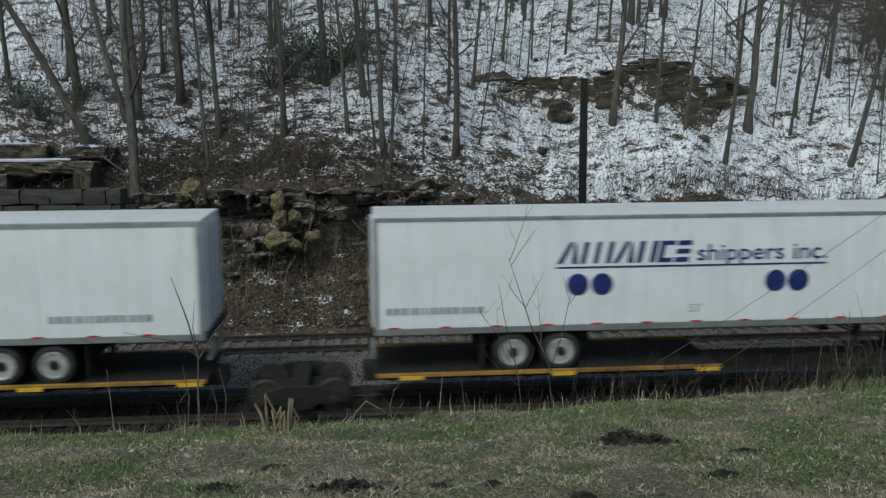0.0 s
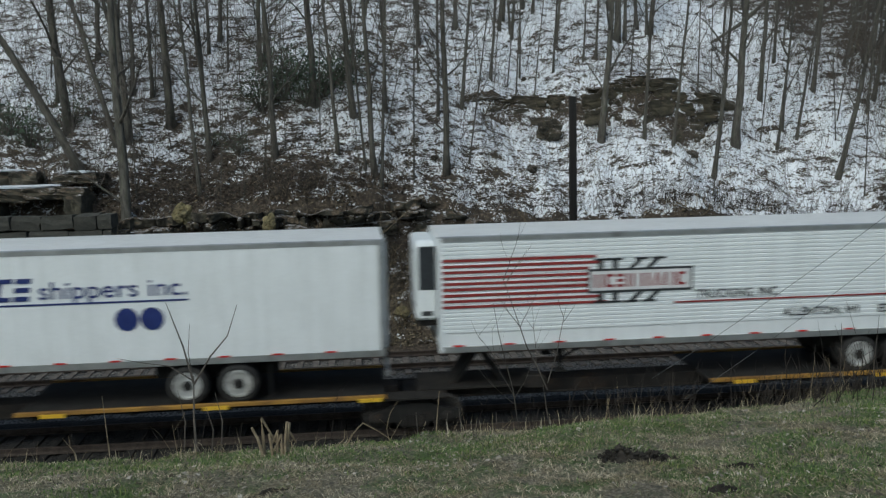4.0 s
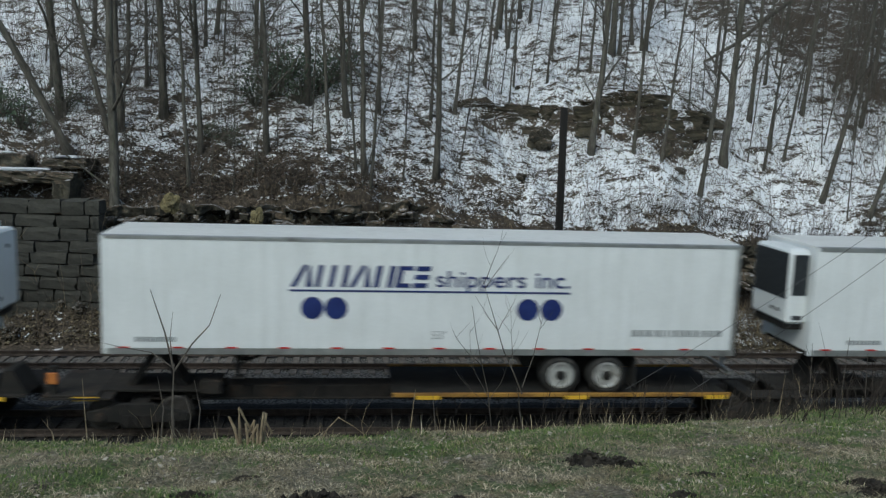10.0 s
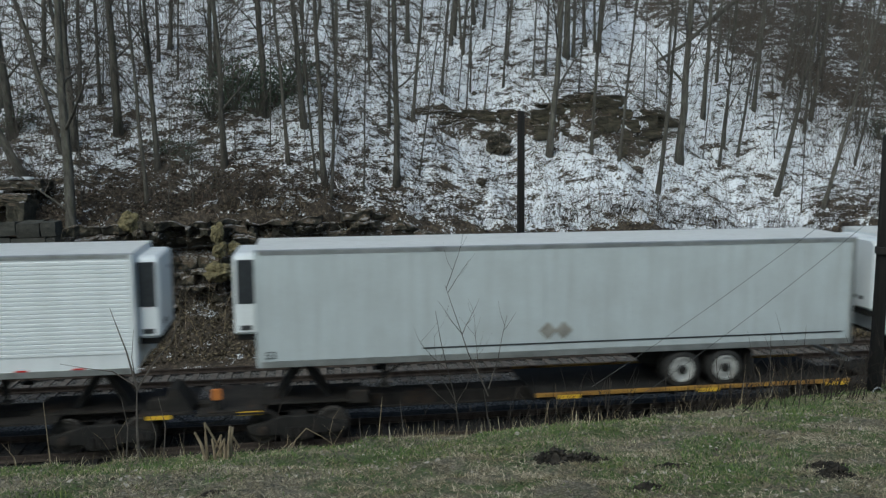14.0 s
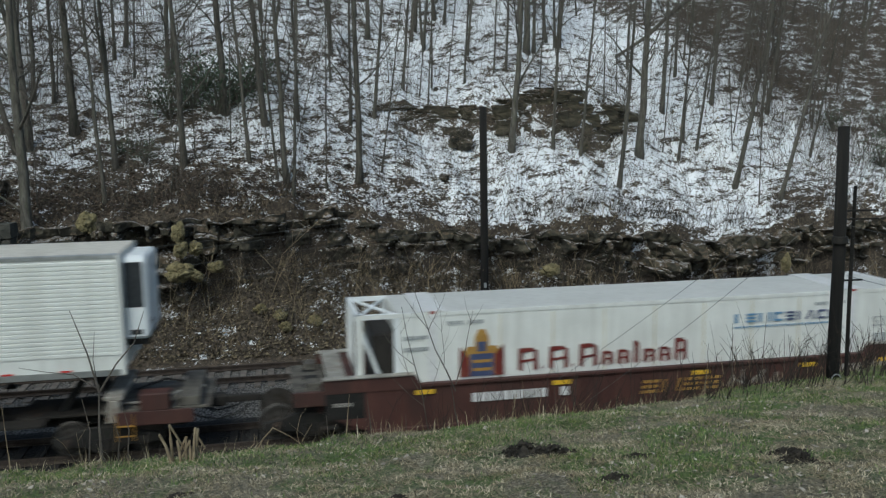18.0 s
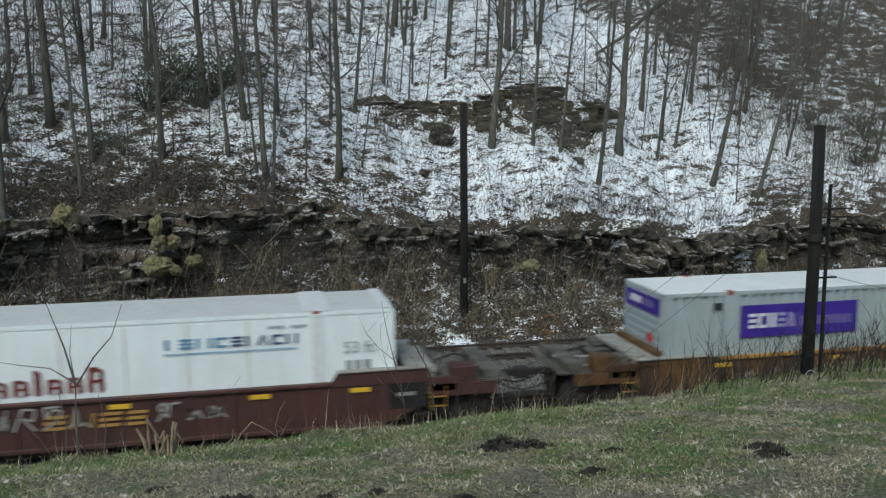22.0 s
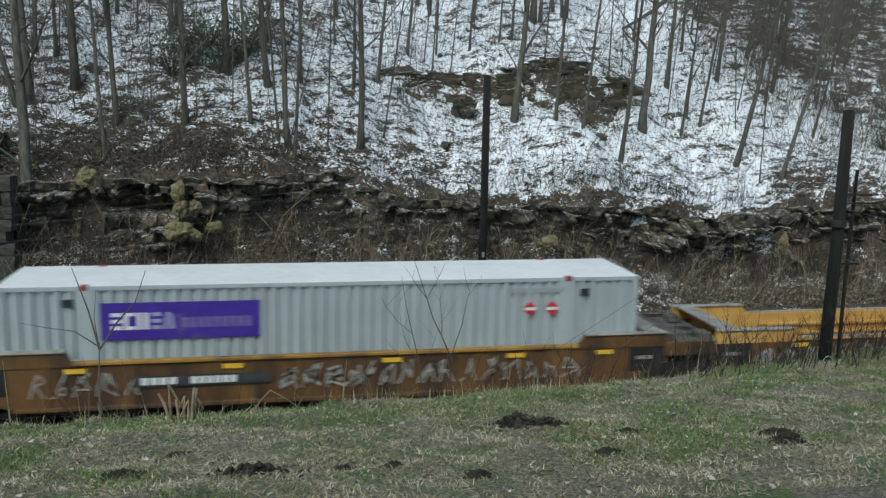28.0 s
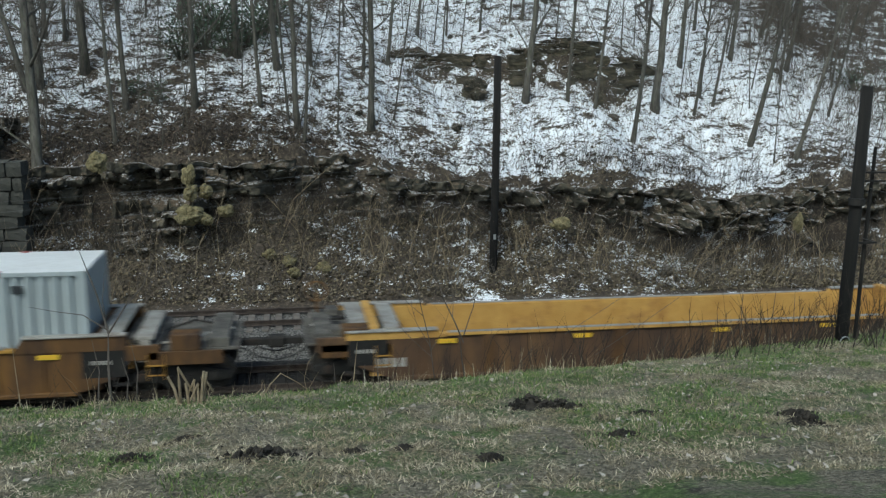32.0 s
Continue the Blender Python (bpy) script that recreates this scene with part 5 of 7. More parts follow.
def coupler(x, z=0.82):
    c = thing("car_coupler", x, "rusty steel coupler and hoses between two cars", "coupler", "couplers of the train")
    part("shank", box(-1.15, 1.15, -0.09, 0.09, z - 0.09, z + 0.09), UNDER_STEEL, c, bevel=0.02)
    part("knuckle", box(-0.24, 0.24, -0.17, 0.17, z - 0.16, z + 0.15), UNDER_STEEL, c, bevel=0.05)
    hose = Shape()
    for y in (-0.35, 0.4):
        hose.tube([(-0.9, y, z - 0.05), (-0.45, y, z - 0.32), (0, y, z - 0.42), (0.45, y, z - 0.32), (0.9, y, z - 0.05)], [0.025] * 5, 6)
    part("air_hose", hose, RUBBER, c)
    return c


def word_blocks(t, x, z, spec, height, material, label, slant=0.0, gap=0.05, y=None, stroke=None, wide=0.0):
    """Plain painted shapes in place of a word: (kind, width) of peak, bar, pair, ring or rows; wide: the length that they fill."""
    y = NEAR if y is None else y
    h, s = height, stroke or 0.2 * height
    if wide:
        k = wide / (sum(w for _, w in spec) + gap * sum(1 for kind, _ in spec if kind != "gap") - gap)
        spec, gap, s = [(kind, w * k) for kind, w in spec], gap * k, s * k
    for kind, w in spec:
        if kind == "gap":
            x += w
            continue
        q = min(s, 0.38 * w)
        if kind == "peak":
            shapes = [[(0, 0), (q, 0), (0.62 * w, h), (0.62 * w - 0.8 * q, h)], [(w - 1.1 * q, 0), (w, 0), (0.7 * w + 0.2 * q, h), (0.66 * w, 0.8 * h)]]
        elif kind == "rows":
            shapes = [[(0, v * h), (w, v * h), (w, v * h + 0.22 * h), (0, v * h + 0.22 * h)] for v in (0.0, 0.39, 0.78)]
        elif kind == "pair":
            shapes = [[(0, 0), (q, 0), (q, h), (0, h)], [(w - q, 0), (w, 0), (w, h), (w - q, h)]]
        elif kind == "ring":
            shapes = [[(0, 0.2 * h), (q, 0.2 * h), (q, 0.8 * h), (0, 0.8 * h)], [(0, 0), (w, 0), (w, 0.2 * h), (0, 0.2 * h)], [(0, 0.8 * h), (w, 0.8 * h), (w, h), (0, h)]]
        else:
            shapes = [[(0, 0), (w, 0), (w, h), (0, h)]]
        m = Shape()
        for shape in shapes:
            m.prism([(x + u + slant * v, z + v) for u, v in shape], y - 0.005, y + 0.002)
        part("letter_block", m, material, t, label)
        x += w + gap


def fitted(text, x, z, wide, tall, material, parent, label, y=None, bold=0.0, slant=0.0):
    """Writing stretched to fill a width; tall is the size of the type."""
    me = lettered(text, tall, 1.0, bold, slant)
    xs = [v.co.x for v in me.vertices]
    me.transform(pose(-min(xs), 0, 0))
    me.transform(Matrix.Diagonal((wide / (max(xs) - min(xs)), 1, 1, 1)))
    me.transform(pose(x, (NEAR if y is None else y) - 0.003, z))
    me.materials.clear()
    me.materials.append(material)
    return part("lettering", me, material, parent, label)


def shippers_marks(t, x, discs):
    """Navy slanted name shapes, plain words, rule, and two pairs of discs; x is the left end of the name."""
    z = FLOOR + 1.74
    word_blocks(t, x + 0.02, z, [("peak", 0.56), ("bar", 0.13), ("gap", 0.14), ("bar", 0.13), ("gap", 0.14), ("bar", 0.13), ("peak", 0.56), ("pair", 0.5), ("ring", 0.4), ("rows", 0.38)], 0.55, NAVY, "slanted navy shapes of the company name", 0.2, 0.07, stroke=0.15, wide=3.4)
    fitted("shippers inc.", x + 3.66, z + 0.03, 3.45, 0.6, NAVY, t, "navy words shippers inc.", bold=0.004)
    part("rule", box(x, x + 7.13, NEAR - 0.004, NEAR + 0.002, z - 0.12, z - 0.075), NAVY, t, "thin navy rule")
    for at in discs:
        part("disc", disc(at, z - 0.54, 0.285, NEAR), NAVY, t, "solid navy disc")


def hauler_marks(t, second=False):
    """The blue ribbon that climbs to an arrow head, and slanted blue name blocks."""
    y = NEAR
    z = FLOOR + 0.72
    s = Shape().prism([(-2.7, z - 0.02), (HALF - 0.12, z - 0.02), (HALF - 0.12, z + 0.12), (-2.5, z + 0.12), (-5.9, z + 1.28), (-6.1, z + 1.0), (-3.0, z)], y - 0.005, y + 0.002)
    part("ribbon", s, BLUE, t, "blue painted ribbon")
    s = Shape().prism([(-3.4, z - 0.13), (HALF - 0.12, z - 0.13), (HALF - 0.12, z - 0.02), (-2.7, z - 0.02), (-3.0, z), (-6.1, z + 1.0), (-6.35, z + 0.8)], y - 0.004, y + 0.002)
    part("ribbon_shade", s, DEEP_BLUE, t, "deep blue lower edge of the ribbon")
    s = Shape().prism([(-6.95, z + 1.2), (-6.3, z + 0.98), (-6.35, z + 0.45), (-6.22, z + 0.45), (-5.95, z + 0.9), (-5.6, z + 1.1), (-5.95, z + 1.25), (-6.0, z + 1.55), (-6.15, z + 1.3)], y - 0.009, y + 0.002)
    part("arrow_head", s, DEEP_BLUE, t, "dark blue pointed arrow head")
    word_blocks(t, 3.36, FLOOR + 0.95, [("pair", 0.56), ("peak", 0.5), ("ring", 0.42), ("bar", 0.22), ("gap", 0.06), ("rows", 0.34), ("pair", 0.5)], 0.84, BLUE, "slanted blue shapes of the company name", 0.2, 0.08, stroke=0.2, wide=3.25)
    if second:
        part("ribbon_gap", Shape().prism([(3.5, z - 0.16), (6.25, z - 0.16), (6.35, z + 0.15), (3.6, z + 0.15)], y - 0.008, y), WHITE_PAINT, t, "white break in the ribbon")
        fitted("INTERMODAL", 3.68, z - 0.13, 2.55, 0.36, NAVY, t, "dark blue word INTERMODAL", y - 0.008, 0.01, 0.2)
    for dx in (-0.1, 0.4):
        part("placard", Shape().prism([(dx - 0.24, FLOOR + 0.34), (dx, FLOOR + 0.12), (dx + 0.24, FLOOR + 0.34), (dx, FLOOR + 0.56)], y - 0.012, y), GREY_DECK, t, "grey diamond placard holder")
    write("53", -HALF + 0.15, y - 0.003, FLOOR + 0.22, 0.28, INK, t, "black number 53")


def shield_marks(t):
    """The black shadowed name shapes, the word beside them and the road shield below."""
    y = NEAR - 0.006
    z = FLOOR + 2.08
    part("shadow_block", Shape().prism([(-2.73, z + 0.08), (-2.56, z), (-0.92, z), (-0.88, z + 0.46), (-1.02, z + 0.64), (-2.73, z + 0.64)], y - 0.005, y + 0.01), INK, t, "black shadow of the company name")
    word_blocks(t, -2.52, z + 0.02, [("ring", 0.3), ("ring", 0.3), ("bar", 0.12), ("pair", 0.42), ("rows", 0.3)], 0.46, WHITE_MARK, "white shapes of the company name", 0.03, 0.06, y - 0.008, 0.14, 1.6)
    fitted("INTERMODAL", -0.7, z + 0.02, 3.36, 0.5, INK, t, "black word INTERMODAL", y, 0.012, 0.22)
    s = [(-0.72, 1.05), (-0.15, 1.16), (0.2, 1.16), (0.8, 1.05), (0.98, 0.98), (0.82, 0.38), (0.5, 0.1), (0.05, -0.02), (-0.4, 0.1), (-0.72, 0.38), (-0.88, 0.98)]
    part("shield", Shape().prism([(x, z - 1.34 + h) for x, h in s][::-1], y - 0.004, y + 0.01), INK, t, "black shield emblem")
    for k, material, lift in ((0.93, WHITE_MARK, 0.006), (0.9, INK, 0.008)):
        part("shield_line", Shape().prism([(0.05 + (x - 0.05) * k, z - 0.77 + (h - 0.57) * k) for x, h in s][::-1], y - lift, y), material, t)
    part("shield_edge_line", Shape().prism([(-0.42, z - 1.12), (-0.36, z - 1.14), (-0.14, z - 0.34), (-0.2, z - 0.34)], y - 0.011, y), WHITE_MARK, t, "pale road edge on the shield")
    for k in range(5):
        part("shield_road_mark", Shape().prism([(0.04 - 0.012 * k, z - 1.22 + 0.19 * k), (0.19 - 0.016 * k, z - 1.22 + 0.19 * k), (0.18 - 0.016 * k, z - 1.1 + 0.19 * k), (0.045 - 0.012 * k, z - 1.1 + 0.19 * k)], y - 0.011, y), WHITE_MARK, t, "pale road dash on the shield")
    for x0, x1, h in ((0.2, 0.5, 0.95), (0.2, 0.5, 0.62), (0.55, 0.68, 0.86), (0.3, 0.62, 0.34)):
        part("shield_panel", box(x0, x1, y - 0.01, y, z - 1.34 + h, z - 1.34 + h + 0.09), FADED_INK, t, "grey panel on the shield")
    bar_parts("web_bar", bars(-0.9, FLOOR + 0.3, [0.09] * 24, 0.09, NEAR, 0, 0.035), FADED_INK, t, "faded small lettering bars")


def web_bars(t, x):
    bar_parts("web_bar", bars(x, FLOOR + 0.52, [0.13, 0.13, 0.13, 0.04, 0.12, 0.05, 0.05, 0.05, 0.12, 0.12, 0.12, 0.12, 0.04, 0.11, 0.12, 0.16], 0.17, NEAR, 0, 0.055), FADED_INK, t, "faded small lettering bars")


def fifty_three(t, x, z=0.42):
    write("53'", x, NEAR - 0.003, FLOOR + z, 0.3, FADED_INK, t, "faded grey number 53")


SHIP = "white box trailer with navy lettering blocks and discs"
t = semi_trailer(-5.2, -1, "dusty white box trailer with faint lettering and rear doors", unit=True)
shippers_marks(t, -5.6, (-5.03, -4.4, 0.18, 0.79))
web_bars(t, 4.4)
platform_car(-5.2, 3.55, -7.0, "black spine car with dirty yellow deck edges")
t = semi_trailer(15.12, 1, SHIP, band=0.1, tandem=3.53)
shippers_marks(t, -3.49, (-2.92, -2.29, 2.29, 2.9))
web_bars(t, -7.76)
fifty_three(t, 0.0)
platform_car(15.12, -3.55, 7.0, "black spine car with dirty yellow deck edges")
t = semi_trailer(33.5, 1, SHIP, rail=DARK_RAIL, band=0.1, tandem=3.16)
shippers_marks(t, -3.43, (-2.9, -2.26, 2.72, 3.31))
web_bars(t, -6.75)
fifty_three(t, 0.0)
platform_car(33.5, -3.55, 7.0, "black spine car with dirty yellow deck edges")
t = semi_trailer(52.96, -1, "white refrigerated trailer with navy lettering blocks", fleet=-7.3, unit="dark")
shippers_marks(t, -3.8, (-3.4, -2.82, 1.85, 2.45))
platform_car(52.96, 3.55, -7.0, "black spine car with dirty yellow deck edges")

t = semi_trailer(70.47, -1, "white ribbed trailer with red stripes and name panel", ribs="corrugated")
for k in range(9):
    part("stripe", box(-7.98, (-3.75, -3.9, -4.22, -4.22, -4.22, -4.22, -4.22, -4.0, -4.05)[k], NEAR - 0.008, NEAR + 0.002, FLOOR + 1.14 + 0.147 * k, FLOOR + 1.21 + 0.147 * k), RED_INK, t, "thin red stripe")
part("thin_rule", box(-1.98, HALF - 0.05, NEAR - 0.008, NEAR + 0.002, FLOOR + 1.06, FLOOR + 1.105), RED_INK, t, "thin red rule")
part("name_panel", box(-4.26, -1.5, NEAR - 0.011, NEAR, FLOOR + 1.4, FLOOR + 2.02), INK, t, "black-edged name panel")
part("name_field", box(-4.2, -1.56, NEAR - 0.014, NEAR, FLOOR + 1.46, FLOOR + 1.96), WHITE_MARK, t)
word_blocks(t, -4.1, FLOOR + 1.54, [("pair", 0.24), ("ring", 0.22), ("rows", 0.2), ("bar", 0.07), ("bar", 0.07), ("gap", 0.1), ("pair", 0.24), ("peak", 0.26), ("pair", 0.28), ("ring", 0.22)], 0.34, RED_INK, "red shapes of the company name", 0, 0.07, NEAR - 0.014, 0.075, 2.4)
for x0, lean in ((-4.0, 0.0), (-3.62, 0.0), (-3.2, 0.5), (-2.75, 0.5)):
    for dz, flip in ((2.02, 1), (1.4, -1)):
        foot, tip = FLOOR + dz, FLOOR + dz + flip * 0.24
        part("emblem_stroke", Shape().prism([(x0, min(foot, tip)), (x0 + 0.14, min(foot, tip)), (x0 + 0.14 + lean * 0.5, max(foot, tip)), (x0 + lean * 0.5, max(foot, tip))], NEAR - 0.009, NEAR), INK, t, "black emblem stroke behind the panel")
        part("emblem_stroke", box(x0 - 0.1 + lean * 0.5 * (flip > 0), x0 + 0.28 + lean * 0.5 * (flip > 0), NEAR - 0.009, NEAR, tip - 0.025, tip + 0.025), INK, t)
fitted("TRUCKING, INC.", -1.4, FLOOR + 1.17, 2.25, 0.32, INK, t, "black words TRUCKING, INC.", NEAR - 0.006, 0.004)
fitted("ALLENTON, WI", 0.94, FLOOR + 0.6, 2.1, 0.3, INK, t, "black words ALLENTON, WI", NEAR - 0.006, 0.004)
fitted("EDISON, NJ", 3.6, FLOOR + 0.6, 1.6, 0.3, INK, t, "black words EDISON, NJ", NEAR - 0.006, 0.004)
platform_car(70.47, 3.55, -7.0, "black spine car with dirty yellow deck edges")

t = semi_trailer(87.75, -1, "white refrigerated trailer with blue ribbon and arrow head", band=0.22, tandem=3.33)
hauler_marks(t)
platform_car(87.75, 3.55, -7.0, "black spine car with dirty yellow deck edges")
t = semi_trailer(105.08, -1, "plain white trailer with side skirt and grey corner post", unit=False, skirt=1.2, band=0.16, marks=(RED_MARK, WHITE_MARK), tandem=3.15)
platform_car(105.08, 3.55, -7.0, "black spine car with dirty yellow deck edges")
t = semi_trailer(123.07, 1, "scuffed off-white trailer with small dark panel", AGED_WHITE, ROOF_TAN, band=0.14, tandem=3.63)
part("sign_panel", box(3.95, 4.9, NEAR - 0.008, NEAR, FLOOR + 1.5, FLOOR + 2.06), ROOF_GREY, t, "small grey sign panel")
bar_parts("sign_bar", bars(4.18, FLOOR + 1.74, [0.07] * 6, 0.13, NEAR - 0.008, 0, 0.03), INK, t)
part("sign_star", Shape().prism([(3.99, FLOOR + 1.72), (4.15, FLOOR + 1.72), (4.15, FLOOR + 1.88), (3.99, FLOOR + 1.88)], NEAR - 0.013, NEAR), RED_INK, t)
bar_parts("fleet_bar", bars(3.9, FLOOR + 0.26, [0.07] * 12, 0.1, NEAR, 0, 0.03), FADED_INK, t, "small faded fleet marking bars")
platform_car(123.07, -3.55, 7.0, "black spine car with dirty yellow deck edges")
t = semi_trailer(142.53, -1, SHIP, unit=False, band=0.1, fleet=-7.3, tandem=3.41)
shippers_marks(t, -3.58, (-3.01, -2.42, 2.46, 3.08))
web_bars(t, 5.25)
fifty_three(t, 0.0)
platform_car(142.53, 3.55, -7.0, "black spine car with dirty yellow deck edges")
t = semi_trailer(160.77, -1, SHIP, fleet=-7.0, unit="dark", tandem=3.42)
shippers_marks(t, -3.36, (-2.93, -2.28, 2.52, 3.14))
web_bars(t, 5.32)
fifty_three(t, 0.0)
platform_car(160.77, 3.55, -7.0, "black spine car with dirty yellow deck edges")
SHIELDED = "white corrugated trailer with black shield emblem and side skirt"
t = semi_trailer(181.2, 1, SHIELDED, ribs="corrugated", skirt=1.45, tandem=2.61, roof=ROOF_SHEET, band=0.1)
shield_marks(t)
platform_car(181.2, -3.55, 7.0, "black spine car with dirty yellow deck edges")
t = semi_trailer(200.21, -1, "plain pale grey refrigerated trailer", GREY_WHITE, band=0.12, marks=None)
for dx in (-0.62, -0.2):
    part("placard", Shape().prism([(dx - 0.24, FLOOR + 0.68), (dx, FLOOR + 0.44), (dx + 0.24, FLOOR + 0.68), (dx, FLOOR + 0.92)], NEAR - 0.012, NEAR), GREY_DECK, t, "grey diamond placard holder")
part("side_stripe", box(-3.9, HALF - 0.3, NEAR - 0.006, NEAR, FLOOR + 0.33, FLOOR + 0.37), INK, t, "thin dark side stripe")
write("53", -HALF + 0.2, NEAR - 0.003, FLOOR + 0.22, 0.28, INK, t, "black number 53")
platform_car(200.21, 3.55, -7.0, "black spine car with dirty yellow deck edges")
t = semi_trailer(217.68, -1, "white refrigerated trailer with blue ribbon and arrow head", band=0.22, tandem=3.42)
hauler_marks(t, True)
platform_car(217.68, 3.55, -7.0, "black spine car with dirty yellow deck edges")
t = semi_trailer(235.7, 1, SHIELDED, AGED_WHITE, ROOF_TAN, ribs="corrugated", skirt=1.45, tandem=3.08, band=0.1)
shield_marks(t)
platform_car(235.7, -3.55, 7.0, "black spine car with dirty yellow deck edges")
for x in (5.1, 24.3, 61.7, 79.1, 96.4, 114.1, 151.7, 209.0, 226.7):
    bogie(x)
for x in (43.3, 132.8, 171.1, 190.7):
    bogie(x - 2.4)
    bogie(x + 2.4)
    coupler(x)
bogie(-15.7)
bogie(243.2)


# ---- well cars and containers ----
def container(x, label, wall, roof=ROOF_SHEET, corrugated=True):
    c = thing("shipping_container", x, label, "container", "containers in the well cars")
    lo, hi = 0.36, 3.25
    body = Shape()
    if corrugated:
        pts = []
        k = -HALF + 0.1
        while k < HALF - 0.3:
            pts += [(k, 0.0), (k + 0.11, 0.0), (k + 0.14, 0.085), (k + 0.27, 0.085)]
            k += 0.30
        pts.append((HALF - 0.06, 0.0))
        for y in (-1, 1):
            v = [(px, y * (WIDE - 0.01 - d), z) for z in (lo + 0.12, hi - 0.1) for px, d in pts]
            m = len(pts)
            body.add(v, [((i, i + 1, m + i + 1, m + i) if y < 0 else (i + 1, i, m + i, m + i + 1)) for i in range(m - 1)])
        body.box(-HALF + 0.02, HALF - 0.02, -WIDE + 0.105, WIDE - 0.105, lo, hi - 0.05)
    else:
        body.box(-7.0, HALF - 0.02, -WIDE + 0.015, WIDE - 0.015, lo, hi - 0.04)
    part("body", body, wall, c)
    part("roof", Shape().across([(-WIDE, hi - 0.05), (WIDE, hi - 0.05), (WIDE - 0.02, hi), (0, hi + 0.015), (-WIDE + 0.02, hi)], -HALF if corrugated else -6.98, HALF), roof, c, "pale roof sheet")
    for y in (-1, 1):
        part("top_rail", box(-HALF, HALF, min(y * (WIDE - 0.06), y * (WIDE + 0.004)), max(y * (WIDE - 0.06), y * (WIDE + 0.004)), hi - 0.1, hi - 0.004), wall, c)
        part("bottom_rail", box(-HALF, HALF, min(y * (WIDE - 0.06), y * (WIDE + 0.004)), max(y * (WIDE - 0.06), y * (WIDE + 0.004)), lo, lo + 0.14), wall, c)
        for px in (-HALF, -6.096, 6.096, HALF):
            px = max(-HALF + 0.09, min(HALF - 0.09, px))
            wide = 0.09 if abs(px) > 7 else 0.2
            part("post", box(px - wide, px + wide, min(y * (WIDE - 0.08), y * (WIDE + 0.006)), max(y * (WIDE - 0.08), y * (WIDE + 0.006)), lo, hi), wall, c)
        for px in (-6.096, 6.096):
            part("corner_casting", box(px - 0.09, px + 0.09, min(y * (WIDE - 0.16), y * (WIDE + 0.012)), max(y * (WIDE - 0.16), y * (WIDE + 0.012)), hi - 0.11, hi + 0.02), RED_INK, c, "red-brown corner casting", bevel=0.01)
    return c


def parcel_marks(c, placards=(5.06,)):
    y = NEAR
    part("panel", box(-5.75, -1.98, y - 0.008, y + 0.01, 1.9, 2.83), PURPLE, c, "purple name panel")
    word_blocks(c, -5.5, 2.16, [("rows", 0.26), ("ring", 0.26), ("pair", 0.28)], 0.42, WHITE_MARK, "white shapes of the company name", 0, 0.05, y - 0.008, 0.13, 0.86)
    word_blocks(c, -4.57, 2.16, [("rows", 0.26), ("peak", 0.32)], 0.42, PALE_LILAC, "pale faded shapes of the company name", 0, 0.05, y - 0.008, 0.13, 0.55)
    bar_parts("faded_bar", bars(-3.85, 2.18, [0.14] * 9, 0.26, y - 0.008, 0, 0.05), PURPLE_FADED, c, "faded second word")
    for dx in placards:
        part("placard", Shape().prism([(dx - 0.2, 2.42), (dx, 2.22), (dx + 0.2, 2.42), (dx, 2.62)], y - 0.012, y + 0.03), RED_MARK, c, "red diamond placard")
        part("placard_bar", box(dx - 0.17, dx + 0.17, y - 0.015, y - 0.01, 2.38, 2.46), WHITE_MARK, c)
    bar_parts("number_bar", bars(4.45, 2.86, [0.1, 0.1, 0.1, 0.1, -0.1, 0.1, 0.1, 0.1, 0.1, 0.1, 0.1], 0.13, y, 0, 0.04), FADED_INK, c, "small dark marking bars")
    # the end doors
    e = -HALF - 0.055
    part("end_sheet", Shape().across([(-1.2, 0.5), (1.2, 0.5), (1.2, 3.15), (-1.2, 3.15)], e + 0.005, e + 0.05), GREY_BOX, c)
    for q in range(9):
        part("end_rib", box(e - 0.02, e + 0.01, -1.15, 1.15, 0.62 + 0.22 * q, 0.72 + 0.22 * q), GREY_BOX, c)
    part("end_name_panel", box(e - 0.03, e + 0.005, -1.08, 1.05, 2.58, 3.06), PURPLE, c, "purple name panel on the end")
    part("end_letter_block", box(e - 0.034, e, -0.75, -0.1, 2.74, 2.94), PURPLE_FADED, c, "faded block on the end panel")
    part("end_letter_block", box(e - 0.034, e, 0.0, 0.75, 2.74, 2.94), WHITE_MARK, c, "white block of the company name")
    part("end_placard", box(e - 0.034, e, -0.7, -0.42, 1.75, 2.0), RED_MARK, c, "small red and white placard")
    part("end_placard", box(e - 0.034, e, 0.3, 0.55, 1.55, 1.75), FADED_INK, c, "small grey placard")
    for dx in (-6.47, 6.55):
        part("vent", box(dx - 0.12, dx + 0.12, y - 0.02, y + 0.03, 2.74, 2.94), GRILLE, c, "small dark side vent", bevel=0.01)


RUST_BROWN = surface("rust_brown_paint", (0.05, 0.03, 0.02), (0.14, 0.075, 0.035), 1.4, 45, 0.75, 0, (0.2, 0.11, 0.04), 0.35, stretch=(1.2, 1, 0.35))
ORANGE = surface("orange_paint", (0.45, 0.14, 0.03), (0.6, 0.22, 0.05), 4, 45, 0.6)
PURPLE_FADED = surface("faded_purple", (0.13, 0.10, 0.3), (0.2, 0.17, 0.36), 3, 60, 0.5)


PALE_LILAC = surface("pale_lilac", (0.3, 0.28, 0.45), (0.42, 0.4, 0.55), 3, 60, 0.5)
PALE_BLUE = surface("pale_blue_lettering", (0.10, 0.24, 0.42), (0.16, 0.32, 0.5), 3, 60, 0.5)


